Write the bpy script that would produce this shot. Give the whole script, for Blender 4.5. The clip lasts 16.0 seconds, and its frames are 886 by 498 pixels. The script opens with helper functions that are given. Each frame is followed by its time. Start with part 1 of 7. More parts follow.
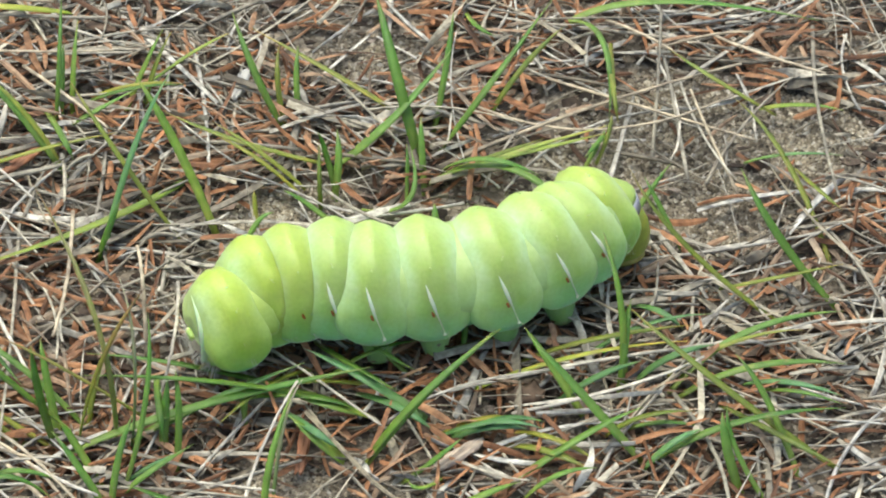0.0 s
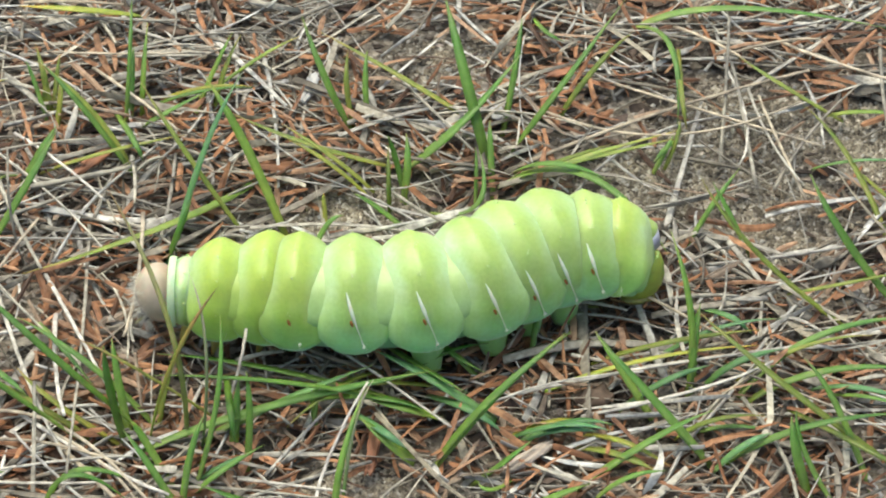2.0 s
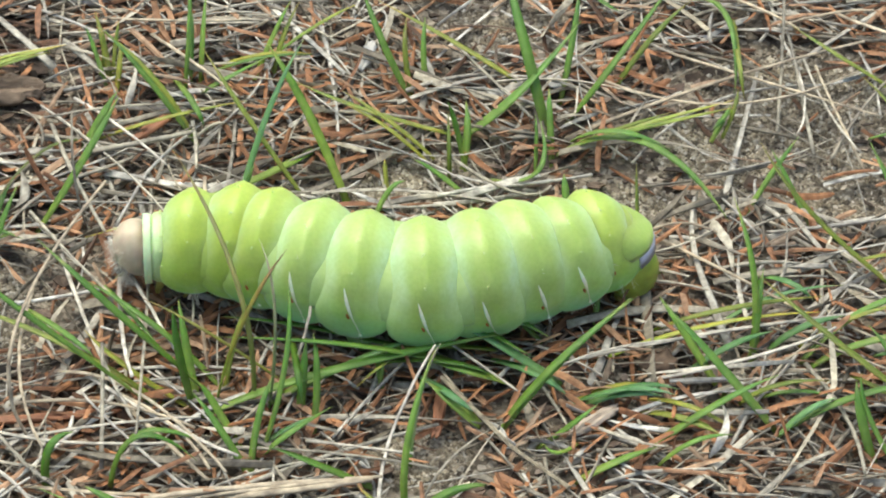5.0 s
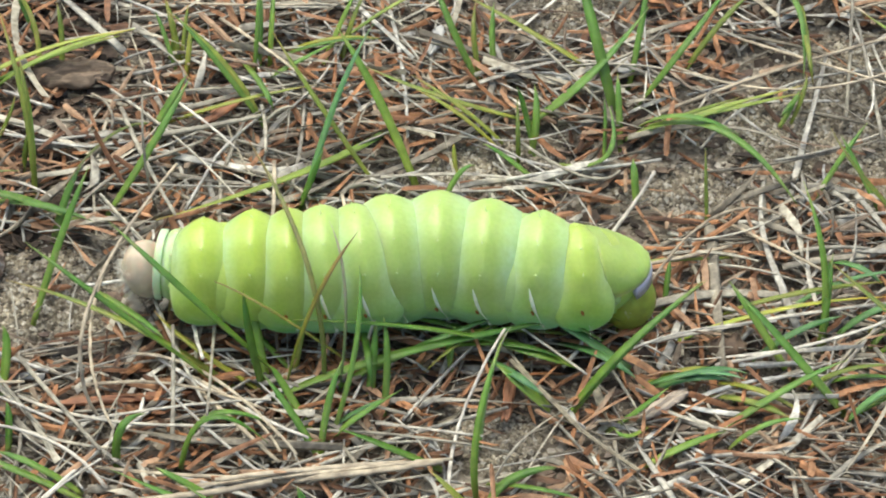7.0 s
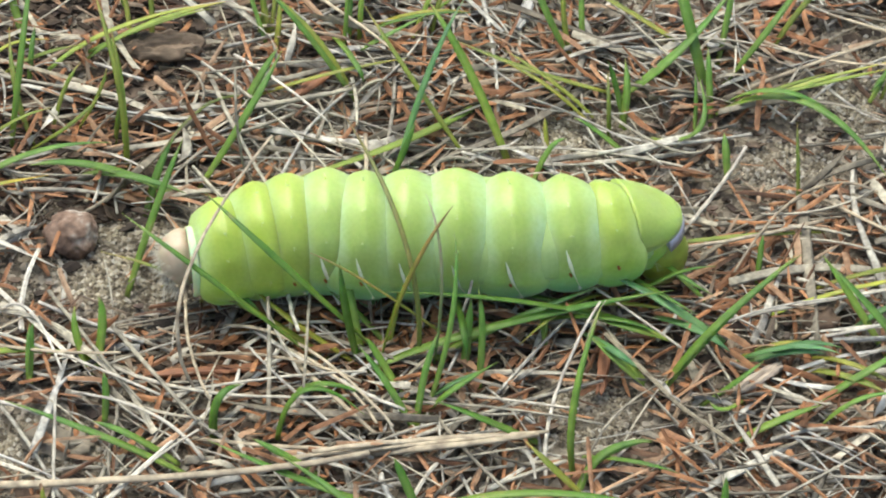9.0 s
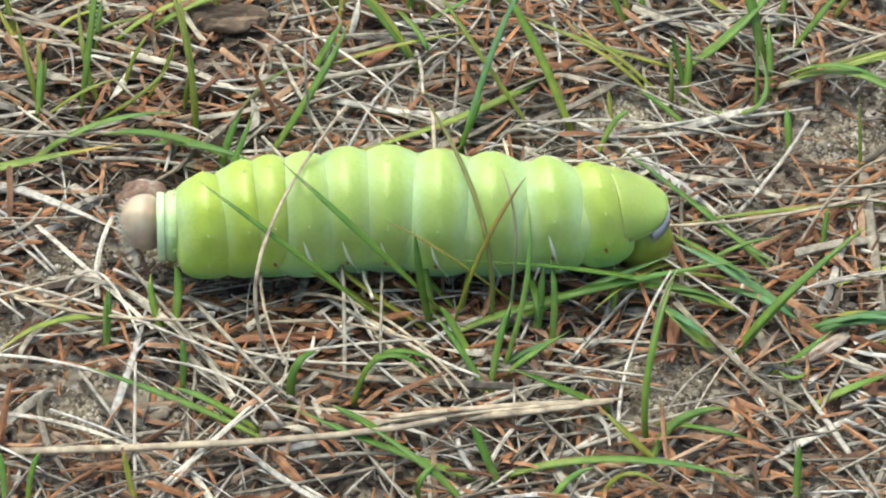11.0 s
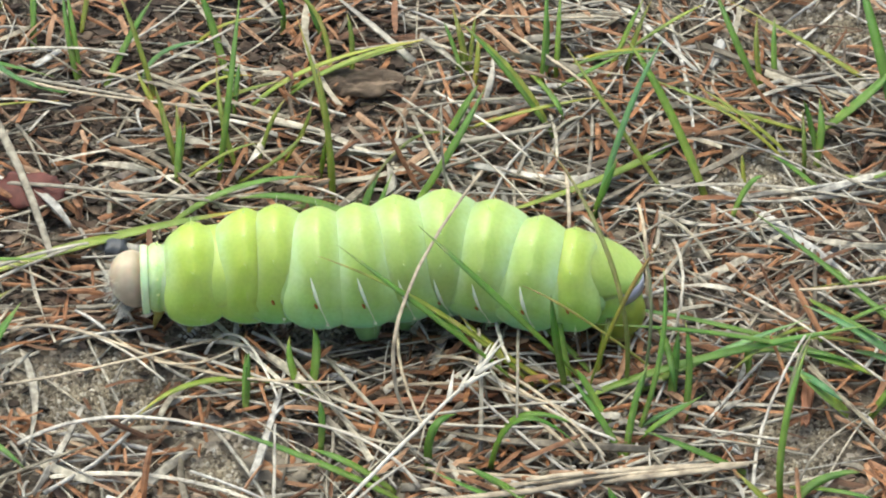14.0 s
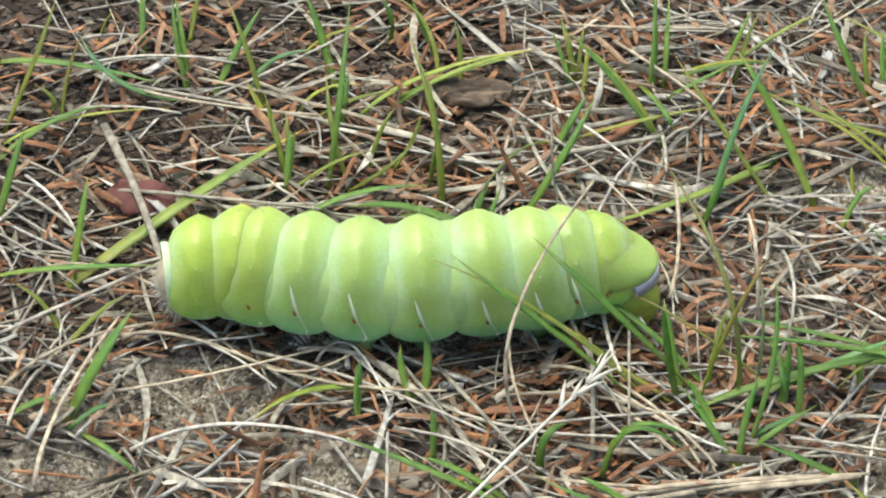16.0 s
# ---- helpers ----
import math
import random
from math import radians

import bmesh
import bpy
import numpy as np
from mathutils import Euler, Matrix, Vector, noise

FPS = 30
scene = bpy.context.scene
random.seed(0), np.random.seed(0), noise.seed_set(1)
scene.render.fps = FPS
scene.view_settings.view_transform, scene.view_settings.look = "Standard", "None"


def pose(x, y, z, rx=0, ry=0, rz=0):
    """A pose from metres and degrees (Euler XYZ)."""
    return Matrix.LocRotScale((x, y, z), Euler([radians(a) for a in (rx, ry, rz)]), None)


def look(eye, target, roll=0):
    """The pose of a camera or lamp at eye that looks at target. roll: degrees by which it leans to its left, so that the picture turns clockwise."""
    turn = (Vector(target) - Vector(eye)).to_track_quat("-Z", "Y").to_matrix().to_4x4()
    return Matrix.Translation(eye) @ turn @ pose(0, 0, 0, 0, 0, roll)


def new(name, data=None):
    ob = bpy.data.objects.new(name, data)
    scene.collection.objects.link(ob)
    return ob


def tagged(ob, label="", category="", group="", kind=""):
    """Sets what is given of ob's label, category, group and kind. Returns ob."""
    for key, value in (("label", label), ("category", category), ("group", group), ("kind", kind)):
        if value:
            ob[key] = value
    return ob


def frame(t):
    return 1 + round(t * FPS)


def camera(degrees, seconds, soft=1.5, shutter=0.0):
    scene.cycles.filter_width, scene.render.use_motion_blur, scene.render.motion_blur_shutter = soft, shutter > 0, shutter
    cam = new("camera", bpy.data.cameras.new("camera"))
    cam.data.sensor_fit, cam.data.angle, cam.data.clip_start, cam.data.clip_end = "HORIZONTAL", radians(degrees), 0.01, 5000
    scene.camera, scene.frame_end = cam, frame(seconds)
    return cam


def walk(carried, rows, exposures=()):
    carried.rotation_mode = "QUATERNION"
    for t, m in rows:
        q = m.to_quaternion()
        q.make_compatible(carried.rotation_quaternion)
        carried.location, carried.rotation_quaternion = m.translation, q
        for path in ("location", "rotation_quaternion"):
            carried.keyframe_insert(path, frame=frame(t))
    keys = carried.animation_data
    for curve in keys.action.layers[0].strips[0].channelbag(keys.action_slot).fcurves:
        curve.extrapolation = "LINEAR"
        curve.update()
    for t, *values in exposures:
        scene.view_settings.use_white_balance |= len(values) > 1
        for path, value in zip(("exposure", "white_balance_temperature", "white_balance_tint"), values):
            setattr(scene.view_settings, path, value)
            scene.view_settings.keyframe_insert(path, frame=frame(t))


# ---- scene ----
MM = 0.001
cam = camera(14.0, 16.0, soft=2.0)
PATH = [
    (0, (0.00420, -0.39091, 0.39064), (0.00746, 0.00460, 0.00097), -0.32),
    (0.5, (0.00071, -0.39321, 0.38907), (0.00408, 0.00408, 0.00122), -0.11),
    (1, (0.00119, -0.39302, 0.38870), (0.00230, 0.00414, 0.00070), -0.38),
    (1.5, (0.00035, -0.39310, 0.39074), (0.00018, 0.00400, 0.00267), -0.42),
    (2, (-0.00146, -0.39359, 0.39036), (-0.00314, 0.00380, 0.00260), -0.42),
    (2.5, (-0.00064, -0.39342, 0.38882), (-0.00448, 0.00314, 0.00022), -0.59),
    (3, (-0.00011, -0.39260, 0.39071), (-0.00602, 0.00245, 0.00060), -0.82),
    (3.2, (0.00039, -0.39255, 0.39035), (-0.00535, 0.00277, 0.00052), -0.80),
    (5.3, (-0.01935, -0.39955, 0.38833), (-0.01342, -0.00207, 0.00070), 0.71),
    (5.5, (-0.01943, -0.39885, 0.38935), (-0.01596, -0.00216, 0.00088), 0.47),
    (6, (-0.02013, -0.39874, 0.38825), (-0.02042, -0.00243, -0.00062), 0.16),
    (6.5, (-0.02102, -0.39889, 0.38861), (-0.02187, -0.00304, -0.00073), 0.10),
    (7, (-0.02149, -0.40091, 0.38768), (-0.02327, -0.00402, -0.00060), 0.10),
    (7.5, (-0.02014, -0.39791, 0.38833), (-0.02654, -0.00620, -0.00512), -0.41),
    (8, (-0.02014, -0.39958, 0.38808), (-0.02994, -0.00512, -0.00254), -0.67),
    (8.2, (-0.02100, -0.40039, 0.38740), (-0.03081, -0.00480, -0.00208), -0.67),
    (10.3, (-0.05054, -0.40730, 0.38822), (-0.04199, -0.01462, -0.00423), 1.88),
    (10.5, (-0.05075, -0.40860, 0.38814), (-0.04134, -0.01535, -0.00372), 1.91),
    (11, (-0.05252, -0.40940, 0.39025), (-0.04779, -0.01589, -0.00143), 1.29),
    (11.5, (-0.05266, -0.40945, 0.38785), (-0.05246, -0.01528, -0.00320), 0.88),
    (12, (-0.05406, -0.40826, 0.38941), (-0.05702, -0.01488, -0.00240), 0.45),
    (12.5, (-0.05541, -0.40838, 0.39070), (-0.06047, -0.01438, -0.00047), 0.33),
    (13, (-0.05471, -0.40861, 0.39306), (-0.06227, -0.01402, 0.00251), 0.02),
    (13.5, (-0.05539, -0.40985, 0.39617), (-0.06578, -0.01292, 0.00808), -0.18),
    (14, (-0.05660, -0.41165, 0.39503), (-0.06876, -0.01288, 0.00888), -0.33),
    (14.5, (-0.05829, -0.41235, 0.39632), (-0.07290, -0.01292, 0.01092), -0.46),
    (15, (-0.05939, -0.41365, 0.39766), (-0.07817, -0.01341, 0.01329), -0.85),
    (15.5, (-0.06238, -0.41398, 0.39551), (-0.08195, -0.01259, 0.01239), -0.82),
    (16, (-0.06482, -0.41299, 0.39507), (-0.08581, -0.01302, 0.01053), -0.83),
]
walk(cam, [(t, look(eye, target, roll)) for t, eye, target, roll in PATH],
     exposures=[(0, 0.91, 6650, -1), (16, 0.91, 6650, -1)])

# ---- light: high overcast, a wide soft sun behind thin cloud ----
world = bpy.data.worlds.new("overcast_sky")
scene.world = world
world.use_nodes = True
wn, wl = world.node_tree.nodes, world.node_tree.links
sky = wn.new("ShaderNodeTexSky")
sky.sky_type, sky.sun_disc = "NISHITA", False
sky.sun_elevation, sky.sun_rotation = radians(67.6), radians(-29)
sky.air_density, sky.dust_density, sky.ozone_density = 0.7, 4.0, 0.4
wl.new(sky.outputs[0], wn["Background"].inputs["Color"])
wn["Background"].inputs["Strength"].default_value = 0.15
sun = new("sun", bpy.data.lights.new("sun", "SUN"))
sun.data.energy, sun.data.angle, sun.data.color = 1.05, radians(50), (1.0, 0.98, 0.95)
sun.matrix_world = look((-0.4, 0.72, 2.0), (0, 0, 0))


# ---- materials ----
def nodes_of(name):
    m = bpy.data.materials.new(name)
    m.use_nodes = True
    return m, m.node_tree.nodes, m.node_tree.links, m.node_tree.nodes["Principled BSDF"]


def ramp_node(n, stops):
    r = n.new("ShaderNodeValToRGB")
    while len(r.color_ramp.elements) < len(stops):
        r.color_ramp.elements.new(0.5)
    for e, (p, c) in zip(r.color_ramp.elements, stops):
        e.position, e.color = p, (*c, 1)
    return r


def mixed(n, l, kind, fac, a, b):
    m = n.new("ShaderNodeMix")
    m.data_type, m.blend_type = "RGBA", kind
    for k, v in ((0, fac), (6, a), (7, b)):
        if isinstance(v, (int, float)):
            m.inputs[k].default_value = v
        elif isinstance(v, tuple):
            m.inputs[k].default_value = (*v, 1)
        else:
            l.new(v, m.inputs[k])
    return m.outputs[2]


def noise_tex(n, l, scale, detail=4, coords="Object"):
    tc, t = n.new("ShaderNodeTexCoord"), n.new("ShaderNodeTexNoise")
    t.inputs["Scale"].default_value, t.inputs["Detail"].default_value = scale, detail
    l.new(tc.outputs[coords], t.inputs["Vector"])
    return t


def bumped(n, l, b, height, strength, distance):
    u = n.new("ShaderNodeBump")
    u.inputs["Strength"].default_value, u.inputs["Distance"].default_value = strength, distance
    l.new(height, u.inputs["Height"])
    l.new(u.outputs[0], b.inputs["Normal"])


def litter_material(name, stops, rough, per_island=True, grain=900, streak=0.35):
    """Dry plant matter: a colour for each piece, streaked and blotched."""
    m, n, l, b = nodes_of(name)
    if per_island:
        src = n.new("ShaderNodeNewGeometry").outputs["Random Per Island"]
    else:
        src = n.new("ShaderNodeObjectInfo").outputs["Random"]
    r = ramp_node(n, stops)
    l.new(src, r.inputs[0])
    t = noise_tex(n, l, grain, 5)
    d = ramp_node(n, ((0.3, (0.45, 0.42, 0.4)), (0.7, (1.15, 1.12, 1.08))))
    l.new(t.outputs[0], d.inputs[0])
    col = mixed(n, l, "MULTIPLY", 1.0, r.outputs[0], d.outputs[0])
    t2 = noise_tex(n, l, 130, 2)
    d2 = ramp_node(n, ((0.35, (0.7, 0.7, 0.72)), (0.65, (1.1, 1.1, 1.08))))
    l.new(t2.outputs[0], d2.inputs[0])
    col = mixed(n, l, "MULTIPLY", 1.0, col, d2.outputs[0])
    l.new(col, b.inputs["Base Color"])
    b.inputs["Roughness"].default_value = rough
    b.inputs["Specular IOR Level"].default_value = 0.35
    bumped(n, l, b, t.outputs[0], streak, 0.0002)
    return m


def blade_material(name, base, tip, dry, rough=0.38):
    """A living blade: colour runs from the sheath to the tip, with fine veins; a little light passes through."""
    m, n, l, b = nodes_of(name)
    at = n.new("ShaderNodeAttribute")
    at.attribute_name = "along"
    r = ramp_node(n, ((0.0, base), (0.25, tuple((x + y) / 2 for x, y in zip(base, tip))), (0.80, tip), (1.0, dry)))
    l.new(at.outputs["Fac"], r.inputs[0])
    oi = n.new("ShaderNodeObjectInfo")
    v = ramp_node(n, ((0.0, (0.62, 0.70, 0.6)), (0.35, (0.9, 0.88, 0.82)), (0.7, (1.0, 1.02, 1.15)), (1.0, (1.45, 1.2, 1.0))))
    l.new(oi.outputs["Random"], v.inputs[0])
    col = mixed(n, l, "MULTIPLY", 1.0, r.outputs[0], v.outputs[0])
    t = noise_tex(n, l, 420, 4)
    d = ramp_node(n, ((0.3, (0.72, 0.76, 0.7)), (0.7, (1.12, 1.1, 1.1))))
    l.new(t.outputs[0], d.inputs[0])
    col = mixed(n, l, "MULTIPLY", 1.0, col, d.outputs[0])
    ve = n.new("ShaderNodeAttribute")
    ve.attribute_name = "across"
    w = n.new("ShaderNodeMath")
    w.operation = "SINE"
    k = n.new("ShaderNodeMath")
    k.operation, k.inputs[1].default_value = "MULTIPLY", 38
    l.new(ve.outputs["Fac"], k.inputs[0])
    l.new(k.outputs[0], w.inputs[0])
    # paler lines between the veins, and dry flecks
    vr = ramp_node(n, ((0.0, (0.80, 0.84, 0.78)), (1.0, (1.22, 1.16, 1.22))))
    l.new(w.outputs[0], vr.inputs[0])
    col = mixed(n, l, "MULTIPLY", 0.5, col, vr.outputs[0])
    t3 = noise_tex(n, l, 190, 6)
    fl = ramp_node(n, ((0.64, (0, 0, 0)), (0.74, (0.6, 0.6, 0.6))))
    l.new(t3.outputs[0], fl.inputs[0])
    col = mixed(n, l, "MIX", fl.outputs[0], col, (0.36, 0.30, 0.13))
    l.new(col, b.inputs["Base Color"])
    b.inputs["Roughness"].default_value = rough
    b.inputs["Specular IOR Level"].default_value = 0.4
    b.inputs["Subsurface Weight"].default_value = 0.25
    b.inputs["Subsurface Radius"].default_value = (0.4, 1.0, 0.15)
    b.inputs["Subsurface Scale"].default_value = 0.0006
    bumped(n, l, b, w.outputs[0], 0.35, 0.00008)
    return m


def skin_material(name, back, side, low, reach, joint_sheen=0.0, soft=1.0):
    """Taut translucent skin of a caterpillar: yellow-green back, bluish-green flanks lightened to stand in for light
    inside, faint mottling.
    """
    m, n, l, b = nodes_of(name)
    tc, sp, mr = n.new("ShaderNodeTexCoord"), n.new("ShaderNodeSeparateXYZ"), n.new("ShaderNodeMapRange")
    l.new(tc.outputs["Object"], sp.inputs[0])
    mr.inputs[1].default_value, mr.inputs[2].default_value = -reach, reach
    l.new(sp.outputs["Z"], mr.inputs[0])
    t = noise_tex(n, l, 260, 3)
    ad = n.new("ShaderNodeMath")
    ad.operation, ad.inputs[2].default_value = "MULTIPLY_ADD", 0.0
    ad.inputs[1].default_value = 0.16
    l.new(t.outputs[0], ad.inputs[0])
    su = n.new("ShaderNodeMath")
    su.operation = "ADD"
    l.new(mr.outputs[0], su.inputs[0])
    l.new(ad.outputs[0], su.inputs[1])
    r = ramp_node(n, ((0.27, low), (0.43, tuple((x + y) / 2 for x, y in zip(low, side))), (0.60, side), (0.82, back)))
    l.new(su.outputs[0], r.inputs[0])
    # folds are paler and mintier than mid-ring; higher up this also paints in sky sheen
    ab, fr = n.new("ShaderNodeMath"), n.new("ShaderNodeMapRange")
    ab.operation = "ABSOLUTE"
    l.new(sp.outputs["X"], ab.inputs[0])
    fr.inputs[1].default_value, fr.inputs[2].default_value, fr.inputs[4].default_value = 0.0016, 0.0044, joint_sheen
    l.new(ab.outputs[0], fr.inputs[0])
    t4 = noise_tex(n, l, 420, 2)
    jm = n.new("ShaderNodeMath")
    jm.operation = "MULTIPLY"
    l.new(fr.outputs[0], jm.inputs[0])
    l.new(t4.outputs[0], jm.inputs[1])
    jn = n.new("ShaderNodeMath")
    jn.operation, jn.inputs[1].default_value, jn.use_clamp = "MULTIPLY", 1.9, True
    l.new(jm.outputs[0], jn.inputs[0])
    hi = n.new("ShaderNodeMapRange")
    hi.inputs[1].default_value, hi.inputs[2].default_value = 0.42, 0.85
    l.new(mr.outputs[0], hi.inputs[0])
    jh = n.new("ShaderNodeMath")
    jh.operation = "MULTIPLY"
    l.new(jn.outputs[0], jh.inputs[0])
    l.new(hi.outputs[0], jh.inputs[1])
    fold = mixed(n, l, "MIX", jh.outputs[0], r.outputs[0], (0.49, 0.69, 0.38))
    t2 = noise_tex(n, l, 1500, 3)
    d = ramp_node(n, ((0.35, (0.93, 0.95, 0.9)), (0.62, (1.03, 1.02, 1.04))))
    l.new(t2.outputs[0], d.inputs[0])
    col = mixed(n, l, "MULTIPLY", 1.0, fold, d.outputs[0])
    # fine upright pleats and cloudy spots in the skin
    mp, t5 = n.new("ShaderNodeMapping"), n.new("ShaderNodeTexNoise")
    mp.inputs["Scale"].default_value = (1.9, 0.9, 0.9)
    l.new(tc.outputs["Object"], mp.inputs[0])
    l.new(mp.outputs[0], t5.inputs["Vector"])
    t5.inputs["Scale"].default_value, t5.inputs["Detail"].default_value = 230, 3
    pl = ramp_node(n, ((0.32, (0.97, 0.98, 0.88)), (0.5, (1.0, 1.0, 1.0)), (0.70, (1.03, 1.02, 1.16))))
    l.new(t5.outputs[0], pl.inputs[0])
    col = mixed(n, l, "MULTIPLY", 1.0, col, pl.outputs[0])
    l.new(col, b.inputs["Base Color"])
    b.inputs["Roughness"].default_value = 0.42
    b.inputs["Specular IOR Level"].default_value = 0.5
    b.inputs["Sheen Weight"].default_value = 0.18
    b.inputs["Sheen Roughness"].default_value = 0.42
    b.inputs["Sheen Tint"].default_value = (0.88, 1.0, 0.78, 1)
    b.inputs["Coat Weight"].default_value = 0.3
    b.inputs["Coat Roughness"].default_value = 0.42
    # less subsurface towards the folds, so overlapping rings leave no dark crease lines
    sw = n.new("ShaderNodeMapRange")
    sw.inputs[1].default_value, sw.inputs[2].default_value = 0.0018, 0.0036
    sw.inputs[3].default_value, sw.inputs[4].default_value = soft, min(soft, 0.2 if joint_sheen else soft)
    l.new(ab.outputs[0], sw.inputs[0])
    l.new(sw.outputs[0], b.inputs["Subsurface Weight"])
    b.inputs["Subsurface Radius"].default_value = (0.9, 1.0, 0.5)
    b.inputs["Subsurface Scale"].default_value = 0.0027
    lump = n.new("ShaderNodeMath")
    lump.operation, lump.inputs[1].default_value = "MULTIPLY_ADD", 6.0
    l.new(t5.outputs[0], lump.inputs[0])
    l.new(t2.outputs[0], lump.inputs[2])
    bumped(n, l, b, lump.outputs[0], 0.2, 0.0002)
    return m


def plain_material(name, colour, rough, scale=700, lo=0.75, hi=1.15, sss=0.0, relief=0.25):
    m, n, l, b = nodes_of(name)
    t = noise_tex(n, l, scale, 4)
    d = ramp_node(n, ((0.3, (lo,) * 3), (0.7, (hi,) * 3)))
    l.new(t.outputs[0], d.inputs[0])
    col = mixed(n, l, "MULTIPLY", 1.0, colour, d.outputs[0])
    l.new(col, b.inputs["Base Color"])
    b.inputs["Roughness"].default_value = rough
    b.inputs["Subsurface Weight"].default_value = sss
    b.inputs["Subsurface Scale"].default_value = 0.001
    bumped(n, l, b, t.outputs[0], relief, 0.0002)
    return m


def fibre_material(name, colour, rough, along=160, across=1500, lo=0.5, hi=1.35):
    """Weathered wood or bark: fibres that run along the piece's length."""
    m, n, l, b = nodes_of(name)
    tc, mp, t = n.new("ShaderNodeTexCoord"), n.new("ShaderNodeMapping"), n.new("ShaderNodeTexNoise")
    mp.inputs["Scale"].default_value = (along, across, across)
    t.inputs["Scale"].default_value, t.inputs["Detail"].default_value = 1.0, 5
    l.new(tc.outputs["Object"], mp.inputs["Vector"])
    l.new(mp.outputs[0], t.inputs["Vector"])
    d = ramp_node(n, ((0.3, (lo,) * 3), (0.7, (hi,) * 3)))
    l.new(t.outputs[0], d.inputs[0])
    t2 = noise_tex(n, l, 260, 4)
    d2 = ramp_node(n, ((0.35, (0.7, 0.68, 0.66)), (0.65, (1.15, 1.14, 1.12))))
    l.new(t2.outputs[0], d2.inputs[0])
    col = mixed(n, l, "MULTIPLY", 1.0, mixed(n, l, "MULTIPLY", 1.0, colour, d.outputs[0]), d2.outputs[0])
    l.new(col, b.inputs["Base Color"])
    b.inputs["Roughness"].default_value = rough
    bumped(n, l, b, t.outputs[0], 0.6, 0.0003)
    return m


def soil_material():
    """Grey-brown sandy soil: grains of several sizes, damp blotches."""
    m, n, l, b = nodes_of("sandy_soil")
    tc = n.new("ShaderNodeTexCoord")
    vo = n.new("ShaderNodeTexVoronoi")
    vo.inputs["Scale"].default_value = 1000
    l.new(tc.outputs["Object"], vo.inputs["Vector"])
    r = ramp_node(n, ((0.0, (0.08, 0.066, 0.05)), (0.45, (0.21, 0.18, 0.135)), (0.8, (0.34, 0.30, 0.235)), (1.0, (0.50, 0.46, 0.385))))
    sp = n.new("ShaderNodeSeparateColor")
    l.new(vo.outputs["Color"], sp.inputs[0])
    l.new(sp.outputs[0], r.inputs[0])
    t = noise_tex(n, l, 60, 5)
    d = ramp_node(n, ((0.3, (0.55, 0.52, 0.5)), (0.7, (1.15, 1.12, 1.1))))
    l.new(t.outputs[0], d.inputs[0])
    col = mixed(n, l, "MULTIPLY", 1.0, r.outputs[0], d.outputs[0])
    l.new(col, b.inputs["Base Color"])
    b.inputs["Roughness"].default_value = 0.9
    bumped(n, l, b, vo.outputs["Distance"], 0.7, 0.0006)
    return m


SOIL = soil_material()
GRAIN = litter_material("sand_grains", ((0.0, (0.108, 0.09, 0.0696)), (0.22, (0.297, 0.257, 0.187)), (0.65, (0.468, 0.423, 0.326)), (0.9, (0.63, 0.594, 0.496)), (1.0, (0.774, 0.756, 0.679))), 0.7, grain=1500)
NEEDLE = litter_material("rusty_needles", ((0.0, (0.09, 0.047, 0.026)), (0.22, (0.23, 0.105, 0.048)), (0.46, (0.40, 0.185, 0.082)), (0.66, (0.46, 0.235, 0.115)), (0.82, (0.44, 0.28, 0.17)), (0.92, (0.37, 0.29, 0.21)), (1.0, (0.19, 0.145, 0.103))), 0.6, grain=700)
STRAW = litter_material("grey_straw", ((0.0, (0.153, 0.132, 0.099)), (0.2, (0.297, 0.268, 0.211)), (0.45, (0.432, 0.405, 0.333)), (0.7, (0.531, 0.51, 0.441)), (0.9, (0.63, 0.619, 0.558)), (1.0, (0.738, 0.737, 0.693))), 0.62, grain=800)
STRAW_ONE = litter_material("loose_straw", ((0.0, (0.36, 0.32, 0.235)), (0.4, (0.54, 0.50, 0.39)), (0.8, (0.67, 0.63, 0.51)), (1.0, (0.82, 0.80, 0.72))), 0.6, False, 800)
NEEDLE_ONE = litter_material("loose_needle", ((0.0, (0.27, 0.13, 0.0665)), (0.5, (0.441, 0.223, 0.114)), (1.0, (0.513, 0.335, 0.209))), 0.6, False, 700)
FLAKE = litter_material("dull_flakes", ((0.0, (0.068, 0.051, 0.0425)), (0.4, (0.17, 0.119, 0.0935)), (0.7, (0.281, 0.212, 0.162)), (1.0, (0.383, 0.34, 0.297))), 0.7, grain=900)
FLAKE_ONE = litter_material("loose_flake", ((0.0, (0.12, 0.085, 0.065)), (0.5, (0.26, 0.18, 0.13)), (1.0, (0.46, 0.38, 0.30))), 0.7, False, 900)
DUFF = litter_material("dark_duff", ((0.0, (0.0425, 0.0323, 0.0255)), (0.5, (0.111, 0.0808, 0.0595)), (1.0, (0.212, 0.157, 0.115))), 0.75, grain=900)
